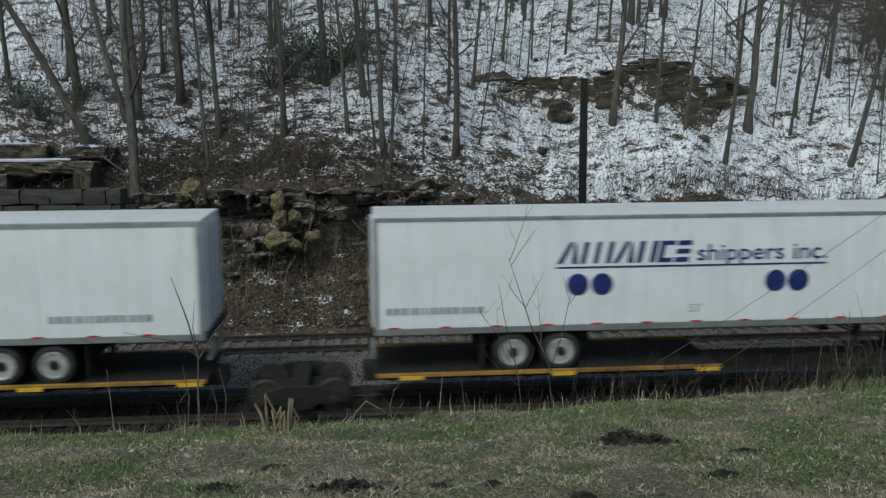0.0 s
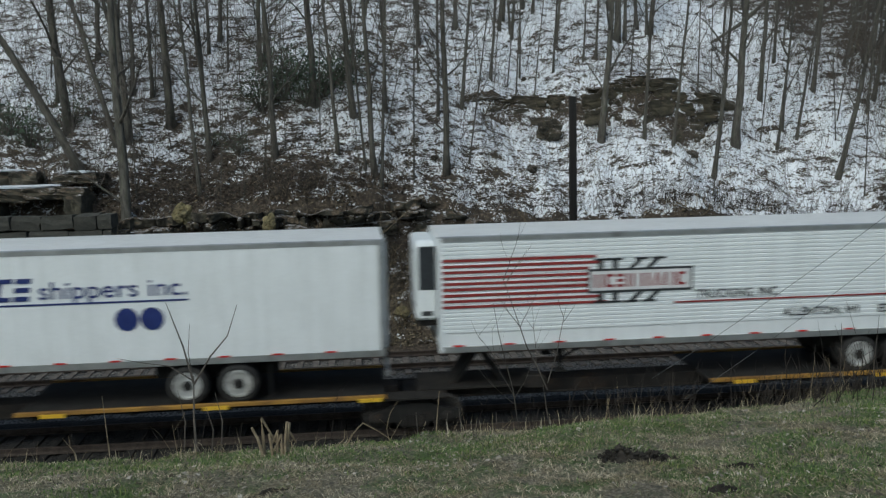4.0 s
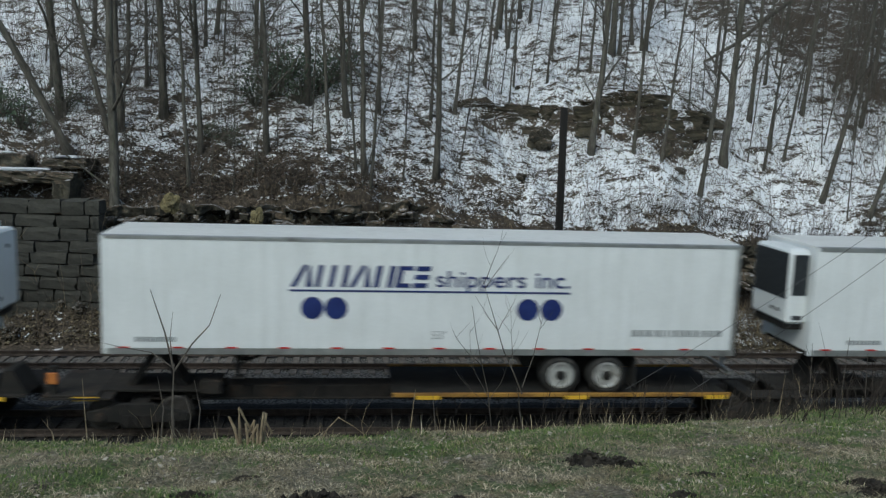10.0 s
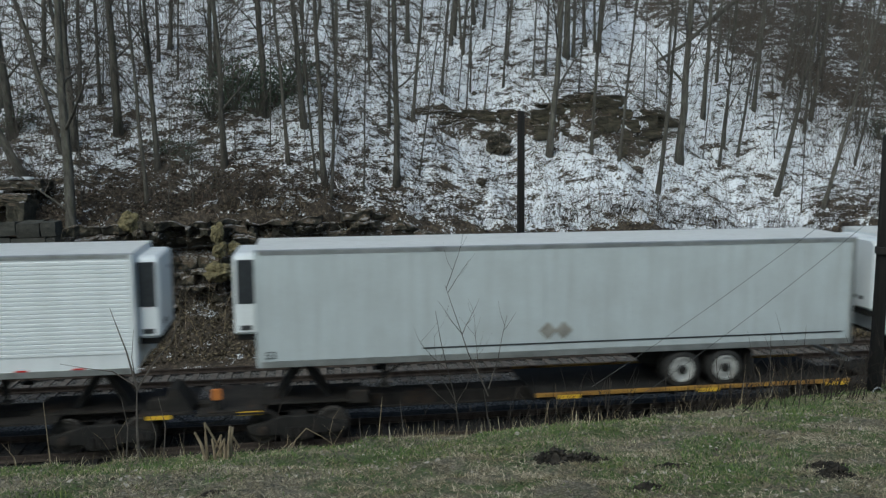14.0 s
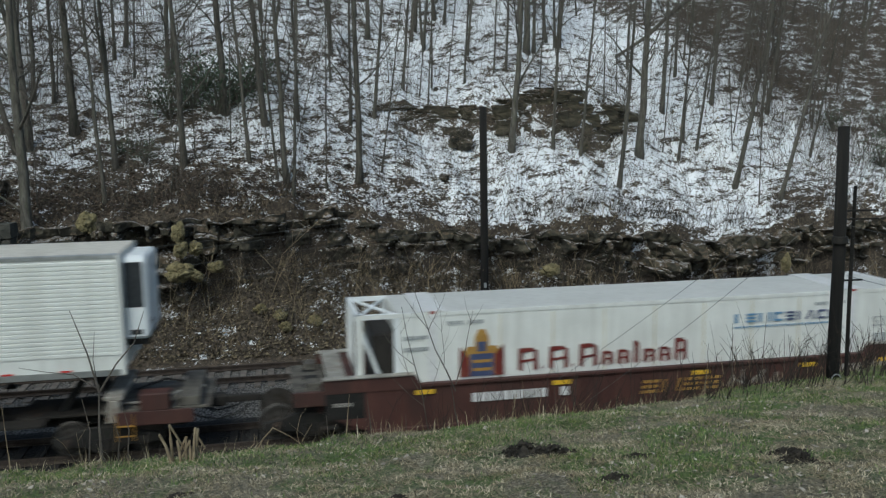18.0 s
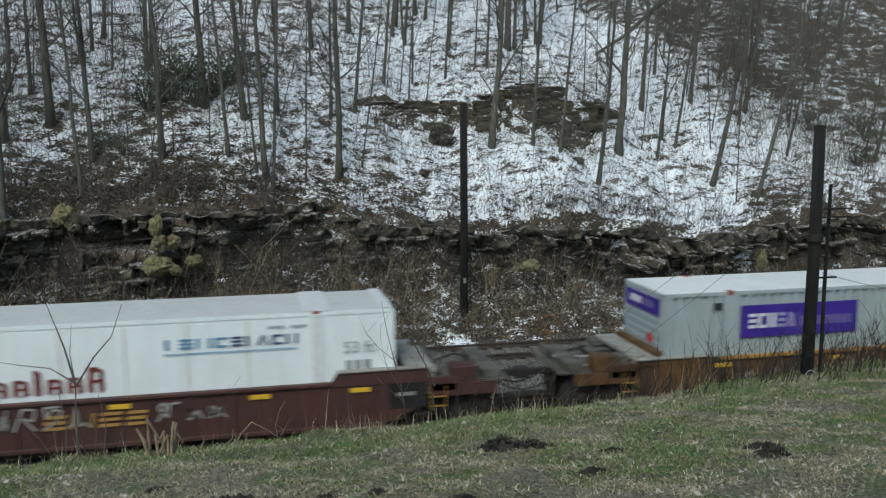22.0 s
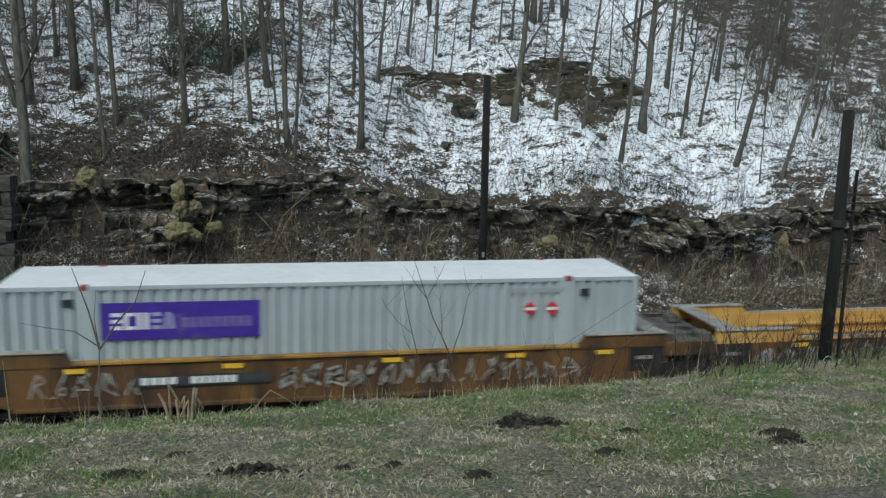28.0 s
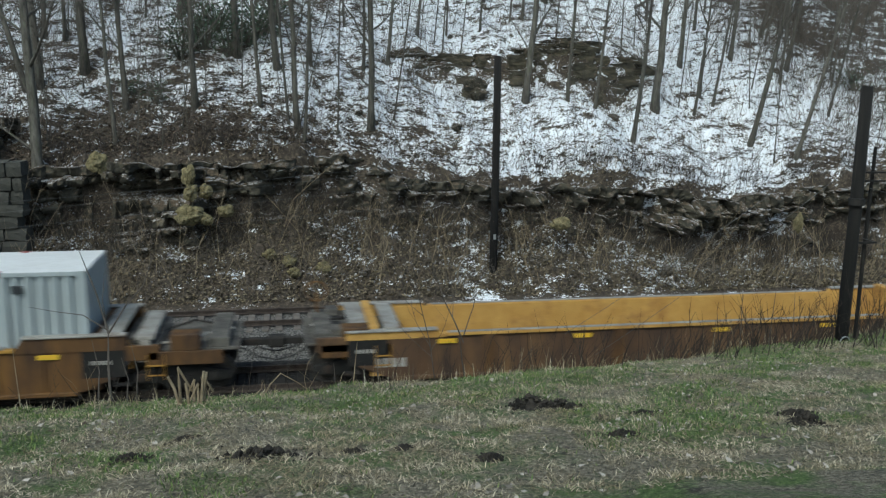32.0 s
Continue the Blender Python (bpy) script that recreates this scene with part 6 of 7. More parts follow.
def cold_marks(c, closed=False, along=0.0):
    y = NEAR
    # open tubular frame round the cooling unit
    for y0 in (-1.3, 1.16):
        part("frame_post", box(-HALF - 0.01, -HALF + 0.14, y0, y0 + 0.14, 0.36, 3.25), WHITE_PAINT, c, "white steel frame post")
        part("frame_rail", box(-HALF + 0.14, -6.98, y0, y0 + 0.12, 3.13, 3.25), WHITE_PAINT, c)
        part("frame_rail", box(-HALF + 0.14, -6.98, y0, y0 + 0.12, 0.36, 0.5), WHITE_PAINT, c)
        part("frame_post", box(-7.1, -6.96, y0, y0 + 0.14, 0.5, 3.13), WHITE_PAINT, c)
        part("diagonal_brace", Shape().tube([(-HALF + 0.1, y0 + 0.07, 2.95), (-7.1, y0 + 0.07, 0.6)], [0.05, 0.05], 6), WHITE_PAINT, c, "white diagonal brace")
    part("frame_header", box(-HALF - 0.01, -HALF + 0.12, -1.16, 1.16, 3.13, 3.25), WHITE_PAINT, c)
    part("frame_sill", box(-HALF - 0.01, -HALF + 0.12, -1.16, 1.16, 0.36, 0.5), WHITE_PAINT, c)
    part("top_brace", Shape().tube([(-HALF + 0.1, -1.2, 3.2), (-7.05, 1.2, 3.2)], [0.045] * 2, 6), WHITE_PAINT, c, "white diagonal roof brace")
    part("top_brace", Shape().tube([(-HALF + 0.1, 1.2, 3.2), (-7.05, -1.2, 3.2)], [0.045] * 2, 6), WHITE_PAINT, c, "white diagonal roof brace")
    if closed:
        unit = part("cooling_unit", box(-HALF + 0.2, -7.0, -1.1, 1.0, 0.52, 3.0), CREAM_PAINT, c, "cream cooling unit with soot marks", bevel=0.03)
        part("unit_hatch", box(-HALF + 0.185, -HALF + 0.21, -0.9, -0.55, 2.4, 2.65), INK, unit)
    else:
        unit = part("cooling_unit", box(-7.6, -7.0, -1.05, 1.05, 0.7, 2.7), UNDER_STEEL, c, "grey cooling unit inside the frame", bevel=0.05)
        part("unit_grille", box(-7.62, -7.595, -0.8, 0.8, 1.5, 2.6), GRILLE, unit, "dark grille")
        part("fuel_tank", Shape().tube([(-7.5, -0.9, 0.8), (-7.5, 0.9, 0.8)], [0.25, 0.25], 12), ALUMINIUM, unit)
    for px in (-6.1, 6.1):
        part("roof_frame", box(px - 0.34, px + 0.34, -1.3, 1.3, 3.262, 3.285), WHITE_MARK, c, "bright white roof frame")
        part("side_post", box(px - 0.12, px + 0.12, y - 0.006, y + 0.01, 0.4, 3.2), WHITE_MARK, c, "white reinforced post")
    part("roof_frame", box(HALF - 0.35, HALF - 0.05, -1.3, 1.3, 3.262, 3.285), WHITE_MARK, c, "bright white roof frame")
    for k in range(7):
        part("panel_seam", box(-4.3 + 1.45 * k - 0.012, -4.3 + 1.45 * k + 0.012, y - 0.001, y + 0.014, 0.5, 3.1), CREAM_PAINT, c)
    bar_parts("small_bar", bars(-6.85, 2.55, [0.1] * 5, 0.1, y, 0, 0.03), FADED_INK, c)
    bar_parts("small_bar", bars(-6.85, 2.25, [0.1] * 5, 0.1, y, 0, 0.03), FADED_INK, c)
    write("53 ft", 6.75, y - 0.003, 2.15, 0.42, FADED_INK, c, "faded grey lettering 53 ft")
    bar_parts("small_bar", bars(6.8, 1.65, [0.18] * 3, 0.3, y, 0, 0.06), FADED_INK, c)
    z = 1.78
    part("crest_mantle", Shape().prism([(-5.4, z - 0.3), (-4.2, z - 0.3), (-4.24, z + 0.25), (-4.4, z + 0.5), (-5.2, z + 0.5), (-5.36, z + 0.25)], y - 0.004, y), GRAFFITI_GOLD, c, "gold mantle of the crest")
    part("crest_crown", Shape().prism([(-5.0, z + 0.5), (-4.6, z + 0.5), (-4.62, z + 0.75), (-4.72, z + 0.95), (-4.88, z + 0.95), (-4.98, z + 0.75)], y - 0.006, y), GRAFFITI_GOLD, c, "gold crown of the crest")
    part("crest_cap", box(-4.92, -4.68, y - 0.009, y, z + 0.36, z + 0.62), FADED_NAVY, c)
    part("crest_shield", Shape().prism([(-5.12, z + 0.3), (-5.12, z - 0.3), (-4.48, z - 0.3), (-4.48, z + 0.3)], y - 0.008, y), FADED_NAVY, c, "dark blue field of the crest")
    for dz in (-0.12, 0.1):
        part("crest_band", box(-5.05, -4.55, y - 0.012, y, z + dz - 0.04, z + dz + 0.04), GRAFFITI_GOLD, c)
    for dx, way in ((-5.27, -1), (-4.33, 1)):
        part("crest_bearer", Shape().prism([(dx - 0.13, z - 0.3), (dx + 0.13, z - 0.3), (dx + 0.12, z + 0.2), (dx + way * 0.12, z + 0.52), (dx - 0.13, z + 0.25)], y - 0.01, y), DARK_RED_INK, c, "dark red bearer of the crest")
    # blackletter name as uneven dark red strokes
    x0 = -3.82 + along
    for w, h in ((0.56, 0.62), (0.1, 0.12), (0.56, 0.62), (0.1, 0.12), (0.54, 0.64), (0.36, 0.4), (0.36, 0.42), (0.2, 0.64), (0.36, 0.4), (0.36, 0.42), (0.38, 0.64)):
        s = Shape()
        q, lo = min(0.13, w * 0.4), z - 0.24
        s.prism([(x0, lo + 0.05), (x0 + q, lo - 0.02), (x0 + q * 1.1, lo - 0.03 + h), (x0 + 0.02, lo + h)], y - 0.005, y)
        if w > 0.15:
            s.prism([(x0 + w - q, lo - 0.02), (x0 + w, lo + 0.05), (x0 + w - 0.02, lo + h * 0.86), (x0 + w - q, lo + h * 0.94)], y - 0.005, y)
            s.prism([(x0 + q * 0.9, lo + h * 0.78), (x0 + w - q * 0.9, lo + h * 0.84), (x0 + w - q, lo + h * 0.98), (x0 + q, lo + h)], y - 0.0045, y)
        if w > 0.3:
            s.prism([(x0 + q * 0.9, lo + h * 0.36), (x0 + w - q * 0.9, lo + h * 0.42), (x0 + w - q, lo + h * 0.52), (x0 + q, lo + h * 0.46)], y - 0.0045, y)
        x0 += w + 0.095
        part("letter_block", s, DARK_RED_INK, c, "dark red shape of the company name")
    word_blocks(c, 2.42, 2.48, [("bar", 0.1), ("gap", 0.16), ("rows", 0.3), ("pair", 0.36), ("ring", 0.3)], 0.25, PALE_BLUE, "pale blue name shapes", 0, 0.08, None, 0.08, 1.5)
    word_blocks(c, 4.0, 2.48, [("rows", 0.32), ("bar", 0.1), ("gap", 0.12), ("peak", 0.36), ("ring", 0.32), ("pair", 0.34)], 0.25, FADED_NAVY, "dark blue name shapes", 0, 0.08, None, 0.09, 1.62)
    bar_parts("small_bar", bars(2.42, 2.33, [0.06] * 32, 0.05, y, 0, 0.04), PALE_BLUE, c)
    bar_parts("small_bar", bars(-5.7, 2.9, [0.1, 0.1, 0.1, -0.1, 0.1, 0.1, 0.1], 0.09, y, 0, 0.04), FADED_INK, c)
    bar_parts("small_bar", bars(4.9, 2.88, [0.1, 0.1, 0.1, -0.1, 0.1, 0.1, 0.1], 0.07, y, 0, 0.04), FADED_INK, c)


def scrawl(c, x0, x1, z0, z1, material, seed, y=-1.47, width=0.07, label="spray-painted scrawl"):
    """Unreadable loops of spray paint as a flat ribbon."""
    rng = random.Random(seed)
    x = x0
    while x < x1:
        s = Shape()
        w = rng.uniform(0.35, 0.6)
        pts = [(x + w * rng.uniform(0.0, 1.0), rng.uniform(z0, z1)) for _ in range(5)]
        pts = [(x, z0), *sorted(pts, key=lambda p: p[0] * rng.choice((-1, 1))), (x + w * 0.9, z1 if rng.random() < 0.5 else z0)]
        for (ax, az), (bx, bz) in zip(pts, pts[1:]):
            d = max(0.02, math.hypot(bx - ax, bz - az))
            nx, nz = -(bz - az) / d * width / 2, (bx - ax) / d * width / 2
            s.add([(ax + nx, y, az + nz), (ax - nx, y, az - nz), (bx - nx, y, bz - nz), (bx + nx, y, bz + nz)], [(0, 1, 2, 3)])
        part("spray_stroke", s, material, c, label)
        x += w + 0.1


def spray_fill(c, x0, x1, z0, z1, n, fill, rim, seed, y=-1.43):
    """Tall, angular spray-painted shapes that lean on one another, with a rim; no letters."""
    rng = random.Random(seed)
    w = (x1 - x0) / n
    for k in range(n):
        cx, lean = x0 + w * (k + 0.5), rng.uniform(-0.12, 0.12)
        lo, hi = z0 + rng.uniform(0, 0.12), z1 - rng.uniform(0, 0.15)
        half, q = w * 0.49, rng.uniform(0.1, 0.3)
        ring = [(-half, lo + 0.05), (-half * 0.25, lo), (0, lo + (q if k % 4 == 1 else 0.02)), (half * 0.35, lo), (half * (0.75 if k % 4 == 0 else 1), lo + 0.06), (half * (1.0 if k % 4 != 3 else 0.7), (lo + hi) / 2), (half * (0.8 if k % 4 == 0 else 1.02), hi - 0.07), (half * 0.2, hi), (-half * 0.3, hi - (q if k % 4 == 2 else 0.03)), (-half, hi - 0.03), (-half * (0.75 if k % 4 == 3 else 0.97), (lo + hi) / 2)]
        mid = (lo + hi) / 2
        ring = [(u + lean * (v - mid) * 2, v) for u, v in ring]
        dy = 0.0012 * k
        part("spray_shape", Shape().prism([(cx + u * 1.06, mid + (v - mid) * 1.07) for u, v in ring], y - 0.046 - dy, y + 0.01), rim, c, "spray-painted rim")
        part("spray_shape", Shape().prism([(cx + u * 0.84, mid + (v - mid) * 0.86) for u, v in ring], y - 0.056 - dy, y + 0.01), fill, c, "spray-painted shape")
        part("spray_stroke", Shape().prism([(cx - half * 0.2, mid - 0.12), (cx + half * 0.15, mid - 0.16), (cx + half * 0.25, mid + 0.2), (cx - half * 0.15, mid + 0.16)], y - 0.066 - dy, y), rim, c)
        part("spray_shade", Shape().prism([(cx - half * 0.8, lo + 0.07), (cx + half * 0.8, lo + 0.07), (cx + half * 0.75, lo + 0.24), (cx - half * 0.78, lo + 0.2)], y - 0.06 - dy, y), GRAFFITI_PALE, c, "pale lower part of the spray paint")


def well_car(x, label, paint, top_paint=None, inside=None, patches=True, ledge=False, high=1.66, panels=True):
    """A well car unit: side sills with a top chord, raised ends with caps, floor, cross plates and end platforms."""
    c = thing("well_car", x, label, "railcar", "railway cars of the train")
    top_paint, inside = top_paint or paint, inside or paint
    for y in (-1, 1):
        a, b = sorted((y * 1.36, y * 1.42))
        part("side_sill", Shape().prism([(-7.9, 0.28), (7.9, 0.28), (8.9, 0.7), (8.9, 1.36), (-8.9, 1.36), (-8.9, 0.7)], a, b), paint, c)
        a, b = sorted((y * 1.34, y * 1.5))
        part("top_chord", box(-6.4, 6.4, a, b, 1.34, 1.43), top_paint, c, "worn yellow top chord" if top_paint is not paint else "", bevel=0.012)
        part("bottom_chord", box(-7.8, 7.8, a, b, 0.2, 0.3), paint, c, bevel=0.012)
        a, b = sorted((y * 1.31, y * 1.36))
        part("inner_wall", box(-8.3, 8.3, a, b, 0.3, 1.4), inside, c)
        if ledge:
            a, b = sorted((y * 1.18, y * 1.31))
            part("inner_ledge", box(-6.0, 6.0, a, b, 1.02, 1.09), inside, c)
            part("inner_ledge", box(-6.0, 6.0, a, b, 0.72, 0.78), inside, c)
        for k in range(15):
            px = -7.0 + k
            a, b = sorted((y * 1.42, y * 1.465))
            part("stiffener", box(px - 0.045, px + 0.045, a, b, 0.3, 1.34), paint, c)
        for end in (-1, 1):
            a, b = sorted((end * 6.35, end * 8.95))
            y0, y1 = sorted((y * 1.33, y * 1.45))
            part("raised_sill", Shape().prism([(a, 1.3), (b, 1.3), (b - (0.25 if end < 0 else 0), high), (a + (0.25 if end > 0 else 0), high)] if end > 0 else [(a, 1.3), (b, 1.3), (b - 0.25, high), (a, high)], y0, y1), top_paint if inside is not paint else paint, c)
            part("sill_cap", box(a + (0.25 if end > 0 else 0), b - (0.25 if end < 0 else 0), y0 - 0.05, y1 + 0.05, high, high + 0.05), GREY_DECK, c, "scuffed grey sill cap", bevel=0.01)
            px0, px1 = sorted((end * 7.9, end * 8.9))
            if not panels:
                continue
            part("end_panel", box(px0, px1, min(y * 1.42, y * 1.436), max(y * 1.42, y * 1.436), 0.62, 1.3), BLACK_STEEL, c, "black stencil panel")
            if y < 0:
                bar_parts("stencil_bar", bars(px0 + 0.2, 0.95, [0.07] * 5, 0.1, -1.437, 0, 0.03), GRAFFITI_PALE, c)
    for end in (-1, 1):
        a, b = sorted((end * 8.35, end * 8.85))
        part("cross_plate", Shape().across([(-1.4, high), (1.4, high), (1.4, high + 0.07), (-1.4, high + 0.07)], a, b), GREY_DECK, c, "worn pale grey cross plate", bevel=0.015)
        a, b = sorted((end * 8.1, end * 8.35))
        part("bulkhead", Shape().prism([(a, 0.5), (b, 0.5), (b, 1.64), (a, 1.64)], -1.3, 1.3), inside, c, bevel=0.02)
        a, b = sorted((end * 8.8, end * 9.7))
        part("end_platform", box(a, b, -1.3, 1.3, 1.3, 1.37), DUSTY_STEEL, c, "dusty grey end platform", bevel=0.015)
        part("platform_edge", box(a, b, -1.42, -1.3, 1.0, 1.38), paint, c, bevel=0.015)
        for y0 in (-0.95, -0.2, 0.55):
            part("deck_opening", box(min(end * 9.0, end * 9.4), max(end * 9.0, end * 9.4), y0, y0 + 0.4, 1.365, 1.374), DECK_BLACK, c, "dark opening in the platform")
        part("end_beam", box(a, b, -0.4, 0.4, 0.7, 1.15), BLACK_STEEL, c, bevel=0.03)
        for y in (-1, 1):
            part("grab_iron", Shape().tube([(end * 8.97, y * 1.3, 0.8), (end * 9.03, y * 1.38, 0.8), (end * 9.03, y * 1.38, 1.5), (end * 8.97, y * 1.3, 1.5)], [0.014] * 4, 5), top_paint, c)
            part("step", box(min(end * 8.6, end * 9.0), max(end * 8.6, end * 9.0), min(y * 1.3, y * 1.5), max(y * 1.3, y * 1.5), 0.4, 0.44), UNDER_STEEL, c)
            part("step_hanger", box(min(end * 8.62, end * 8.66), max(end * 8.62, end * 8.66), min(y * 1.42, y * 1.46), max(y * 1.42, y * 1.46), 0.42, 0.75), UNDER_STEEL, c)
            part("hand_box", box(min(end * 9.0, end * 9.35), max(end * 9.0, end * 9.35), min(y * 0.7, y * 1.2), max(y * 0.7, y * 1.2), 1.37, 1.55), DUSTY_STEEL, c, bevel=0.02)
    for k in range(6):
        px = -6.5 + 2.6 * k
        part("cross_bearer", box(px - 0.12, px + 0.12, -1.36, 1.36, 0.2, 0.32), inside, c)
    part("well_floor", box(-7.6, 7.6, -1.3, 1.3, 0.19, 0.22), UNDER_STEEL, c)
    if patches:
        for px in (-6.6, -2.9, 1.1, 4.4, 6.9):
            part("reflector_patch", box(px, px + 0.5, -1.472, -1.464, 1.14, 1.26), BRIGHT_YELLOW, c)
    return c


COLD = "white refrigerated container with red name blocks and crest"
for k, x in enumerate((257.41, 277.2, 297.0)):
    c = container(x, COLD, (AGED_WHITE, CREAM_PAINT, WHITE_PAINT)[k], (ROOF_PALE, ROOF_GREY, ROOF_PALE)[k], False)
    cold_marks(c, k == 2, 0.35 if k == 1 else 0.0)
    w = well_car(x, "dark brown-red well car with spray paint", MAROON)
    scrawl(w, 2.2, 3.8, 0.75, 1.2, GRAFFITI_PALE, 50 + k, width=0.06)
    word_blocks(w, -0.4, 0.72, [("rows", 0.5), ("pair", 0.5), ("rows", 0.5), ("rows", 0.45)], 0.36, GRAFFITI_GOLD, "faded gold blocks of the railway name", 0.2, 0.12, -1.468)
    if k == 2:
        write("53", -7.3, -1.47, 0.6, 0.55, WHITE_MARK, w, "white number 53", 1.1)
        scrawl(w, -4.2, 0.2, 0.75, 1.3, GRAFFITI_PALE, 58, y=-1.476, width=0.05)
        continue
    bar_parts("number_bar", bars(-5.1, 0.84, [0.16, 0.16, 0.16, 0.14, 0.17, 0.17, 0.17, 0.1, 0.17, 0.17, -0.3, 0.22], 0.24, -1.468, 0, 0.05), WHITE_MARK, w, "white number bars")
    bar_parts("marking_bar", bars(5.7, 0.95, [0.12, 0.12, 0.12, 0.12, -0.1, 0.12, 0.12, 0.12, 0.12, 0.12], 0.2, -1.475, 0, 0.05), GRAFFITI_PALE, w, "pale marking bars")
PARCEL = "pale grey corrugated container with purple name panel"
for k, x in enumerate((320.72, 359.09, 382.67, 421.49)):
    c = container(x, PARCEL, GREY_BOX)
    parcel_marks(c, ((5.06,), (), (5.04, 5.66), ())[k])
    if k in (1, 3):
        at = 5.25 if k == 1 else 5.5
        part("placard", Shape().prism([(at - 0.17, 2.3), (at, 2.18), (at + 0.17, 2.3), (at + 0.17, 2.46), (at, 2.6), (at - 0.17, 2.46)], NEAR - 0.012, NEAR + 0.03), WHITE_MARK, c, "weathered white placard")
    w = well_car(x, "weathered yellow-brown well car with spray paint", RUSTY_YELLOW, YELLOW_SILL, high=1.66 if k > 1 else 1.46, panels=k > 1)
    if k < 2:
        # small pale scrawls, one in each bay between the posts
        for q in range(14):
            if (q * 7 + k) % 5:
                scrawl(w, -6.8 + q, -6.3 + q, 0.68, 1.0, GRAFFITI_PALE, 70 + 20 * k + q, width=0.04, y=-1.425)
        continue
    scrawl(w, -7.4, -5.2, 0.55, 1.15, GRAFFITI_PALE, 70 + k, width=0.045)
    if k == 3:
        scrawl(w, -4.8, -0.7, 0.45, 1.2, GRAFFITI_TEAL, 80, width=0.15, label="teal spray-painted scrawl")
        scrawl(w, -4.6, -0.9, 0.6, 1.15, GRAFFITI_TEAL, 81, width=0.1, label="teal spray-painted scrawl")
        for x0, x1 in ((-5.9, -4.9), (-3.3, -1.6), (-0.7, 1.3), (2.2, 3.8), (4.7, 6.2)):
            part("worn_edge", box(x0, x1, -1.51, -1.34, 1.432, 1.48), GREY_DECK, w, "scuffed pale top edge", bevel=0.01)
    else:
        scrawl(w, -1.5, 6.4, 0.55, 1.2, GRAFFITI_PALE, 90 + k, width=0.05)
        scrawl(w, -1.5, 0.3, 0.6, 1.1, GRAFFITI_PALE, 96 + k, width=0.07)
    at, long = (2.2, 2.8) if k == 3 else (-5.0, 3.25)
    part("number_plate", box(at, at + long, -1.484, -1.466, 0.74, 1.02), INK, w, "black number panel")
    bar_parts("number_bar", bars(at + 0.15, 0.79, [0.17, 0.17, 0.17, 0.17, -0.25, 0.14, 0.14, 0.14, 0.14, 0.14, 0.14], 0.18, -1.484, 0.1, 0.05), WHITE_MARK, w, "white number bars")
for k, x in enumerate((339.9, 402.1, 444.7)):
    w = well_car(x, "empty yellow well car, paint worn and scrawled", RUSTY_YELLOW if k == 1 else RUST_BROWN, YELLOW_PAINT, inside=YELLOW_PAINT, ledge=k == 1, high=1.66 if k == 1 else 1.5)
    if k == 1:
        spray_fill(w, -3.9, -1.6, 0.4, 1.25, 4, GRAFFITI_PALE, INK, 100)
        spray_fill(w, 1.1, 6.1, 0.42, 1.34, 4, GRAFFITI_TEAL, INK, 101)
        scrawl(w, -7.8, -4.3, 0.5, 1.2, GRAFFITI_PALE, 103, y=-1.475, width=0.09)
        scrawl(w, -7.6, -4.5, 0.55, 1.15, FADED_INK, 105, y=-1.478, width=0.07)
        scrawl(w, -1.3, 0.7, 0.6, 1.2, GRAFFITI_PALE, 104, y=-1.475, width=0.07)
    else:
        bar_parts("number_bar", bars(-8.2, 0.55, [0.12, 0.16, 0.16, 0.16], 0.24, -1.437, 0, 0.06), GRAFFITI_PALE, w, "pale number bars")
        for px in (-5.2, -1.6, 2.0, 5.6):
            part("rib_plate", box(px - 0.16, px + 0.16, -1.49, -1.42, 0.3, 1.36), RUSTY_YELLOW, w, "brown-yellow side post", bevel=0.01)
    for y in (-1.42, 1.42):
        part("worn_edge", box(-6.3, 6.3, y - 0.075, y + 0.075, 1.431, 1.445), GREY_DECK, w, "scuffed pale top edge")
for x in (248.2, 267.3, 287.1, 306.6, 311.2, 330.2, 349.7, 368.7, 373.2, 392.4, 411.8, 431.6, 436.2, 454.8):
    bogie(x, 0.46)
for x in (245.8, 308.9, 370.9, 434.0):
    coupler(x, 0.95)


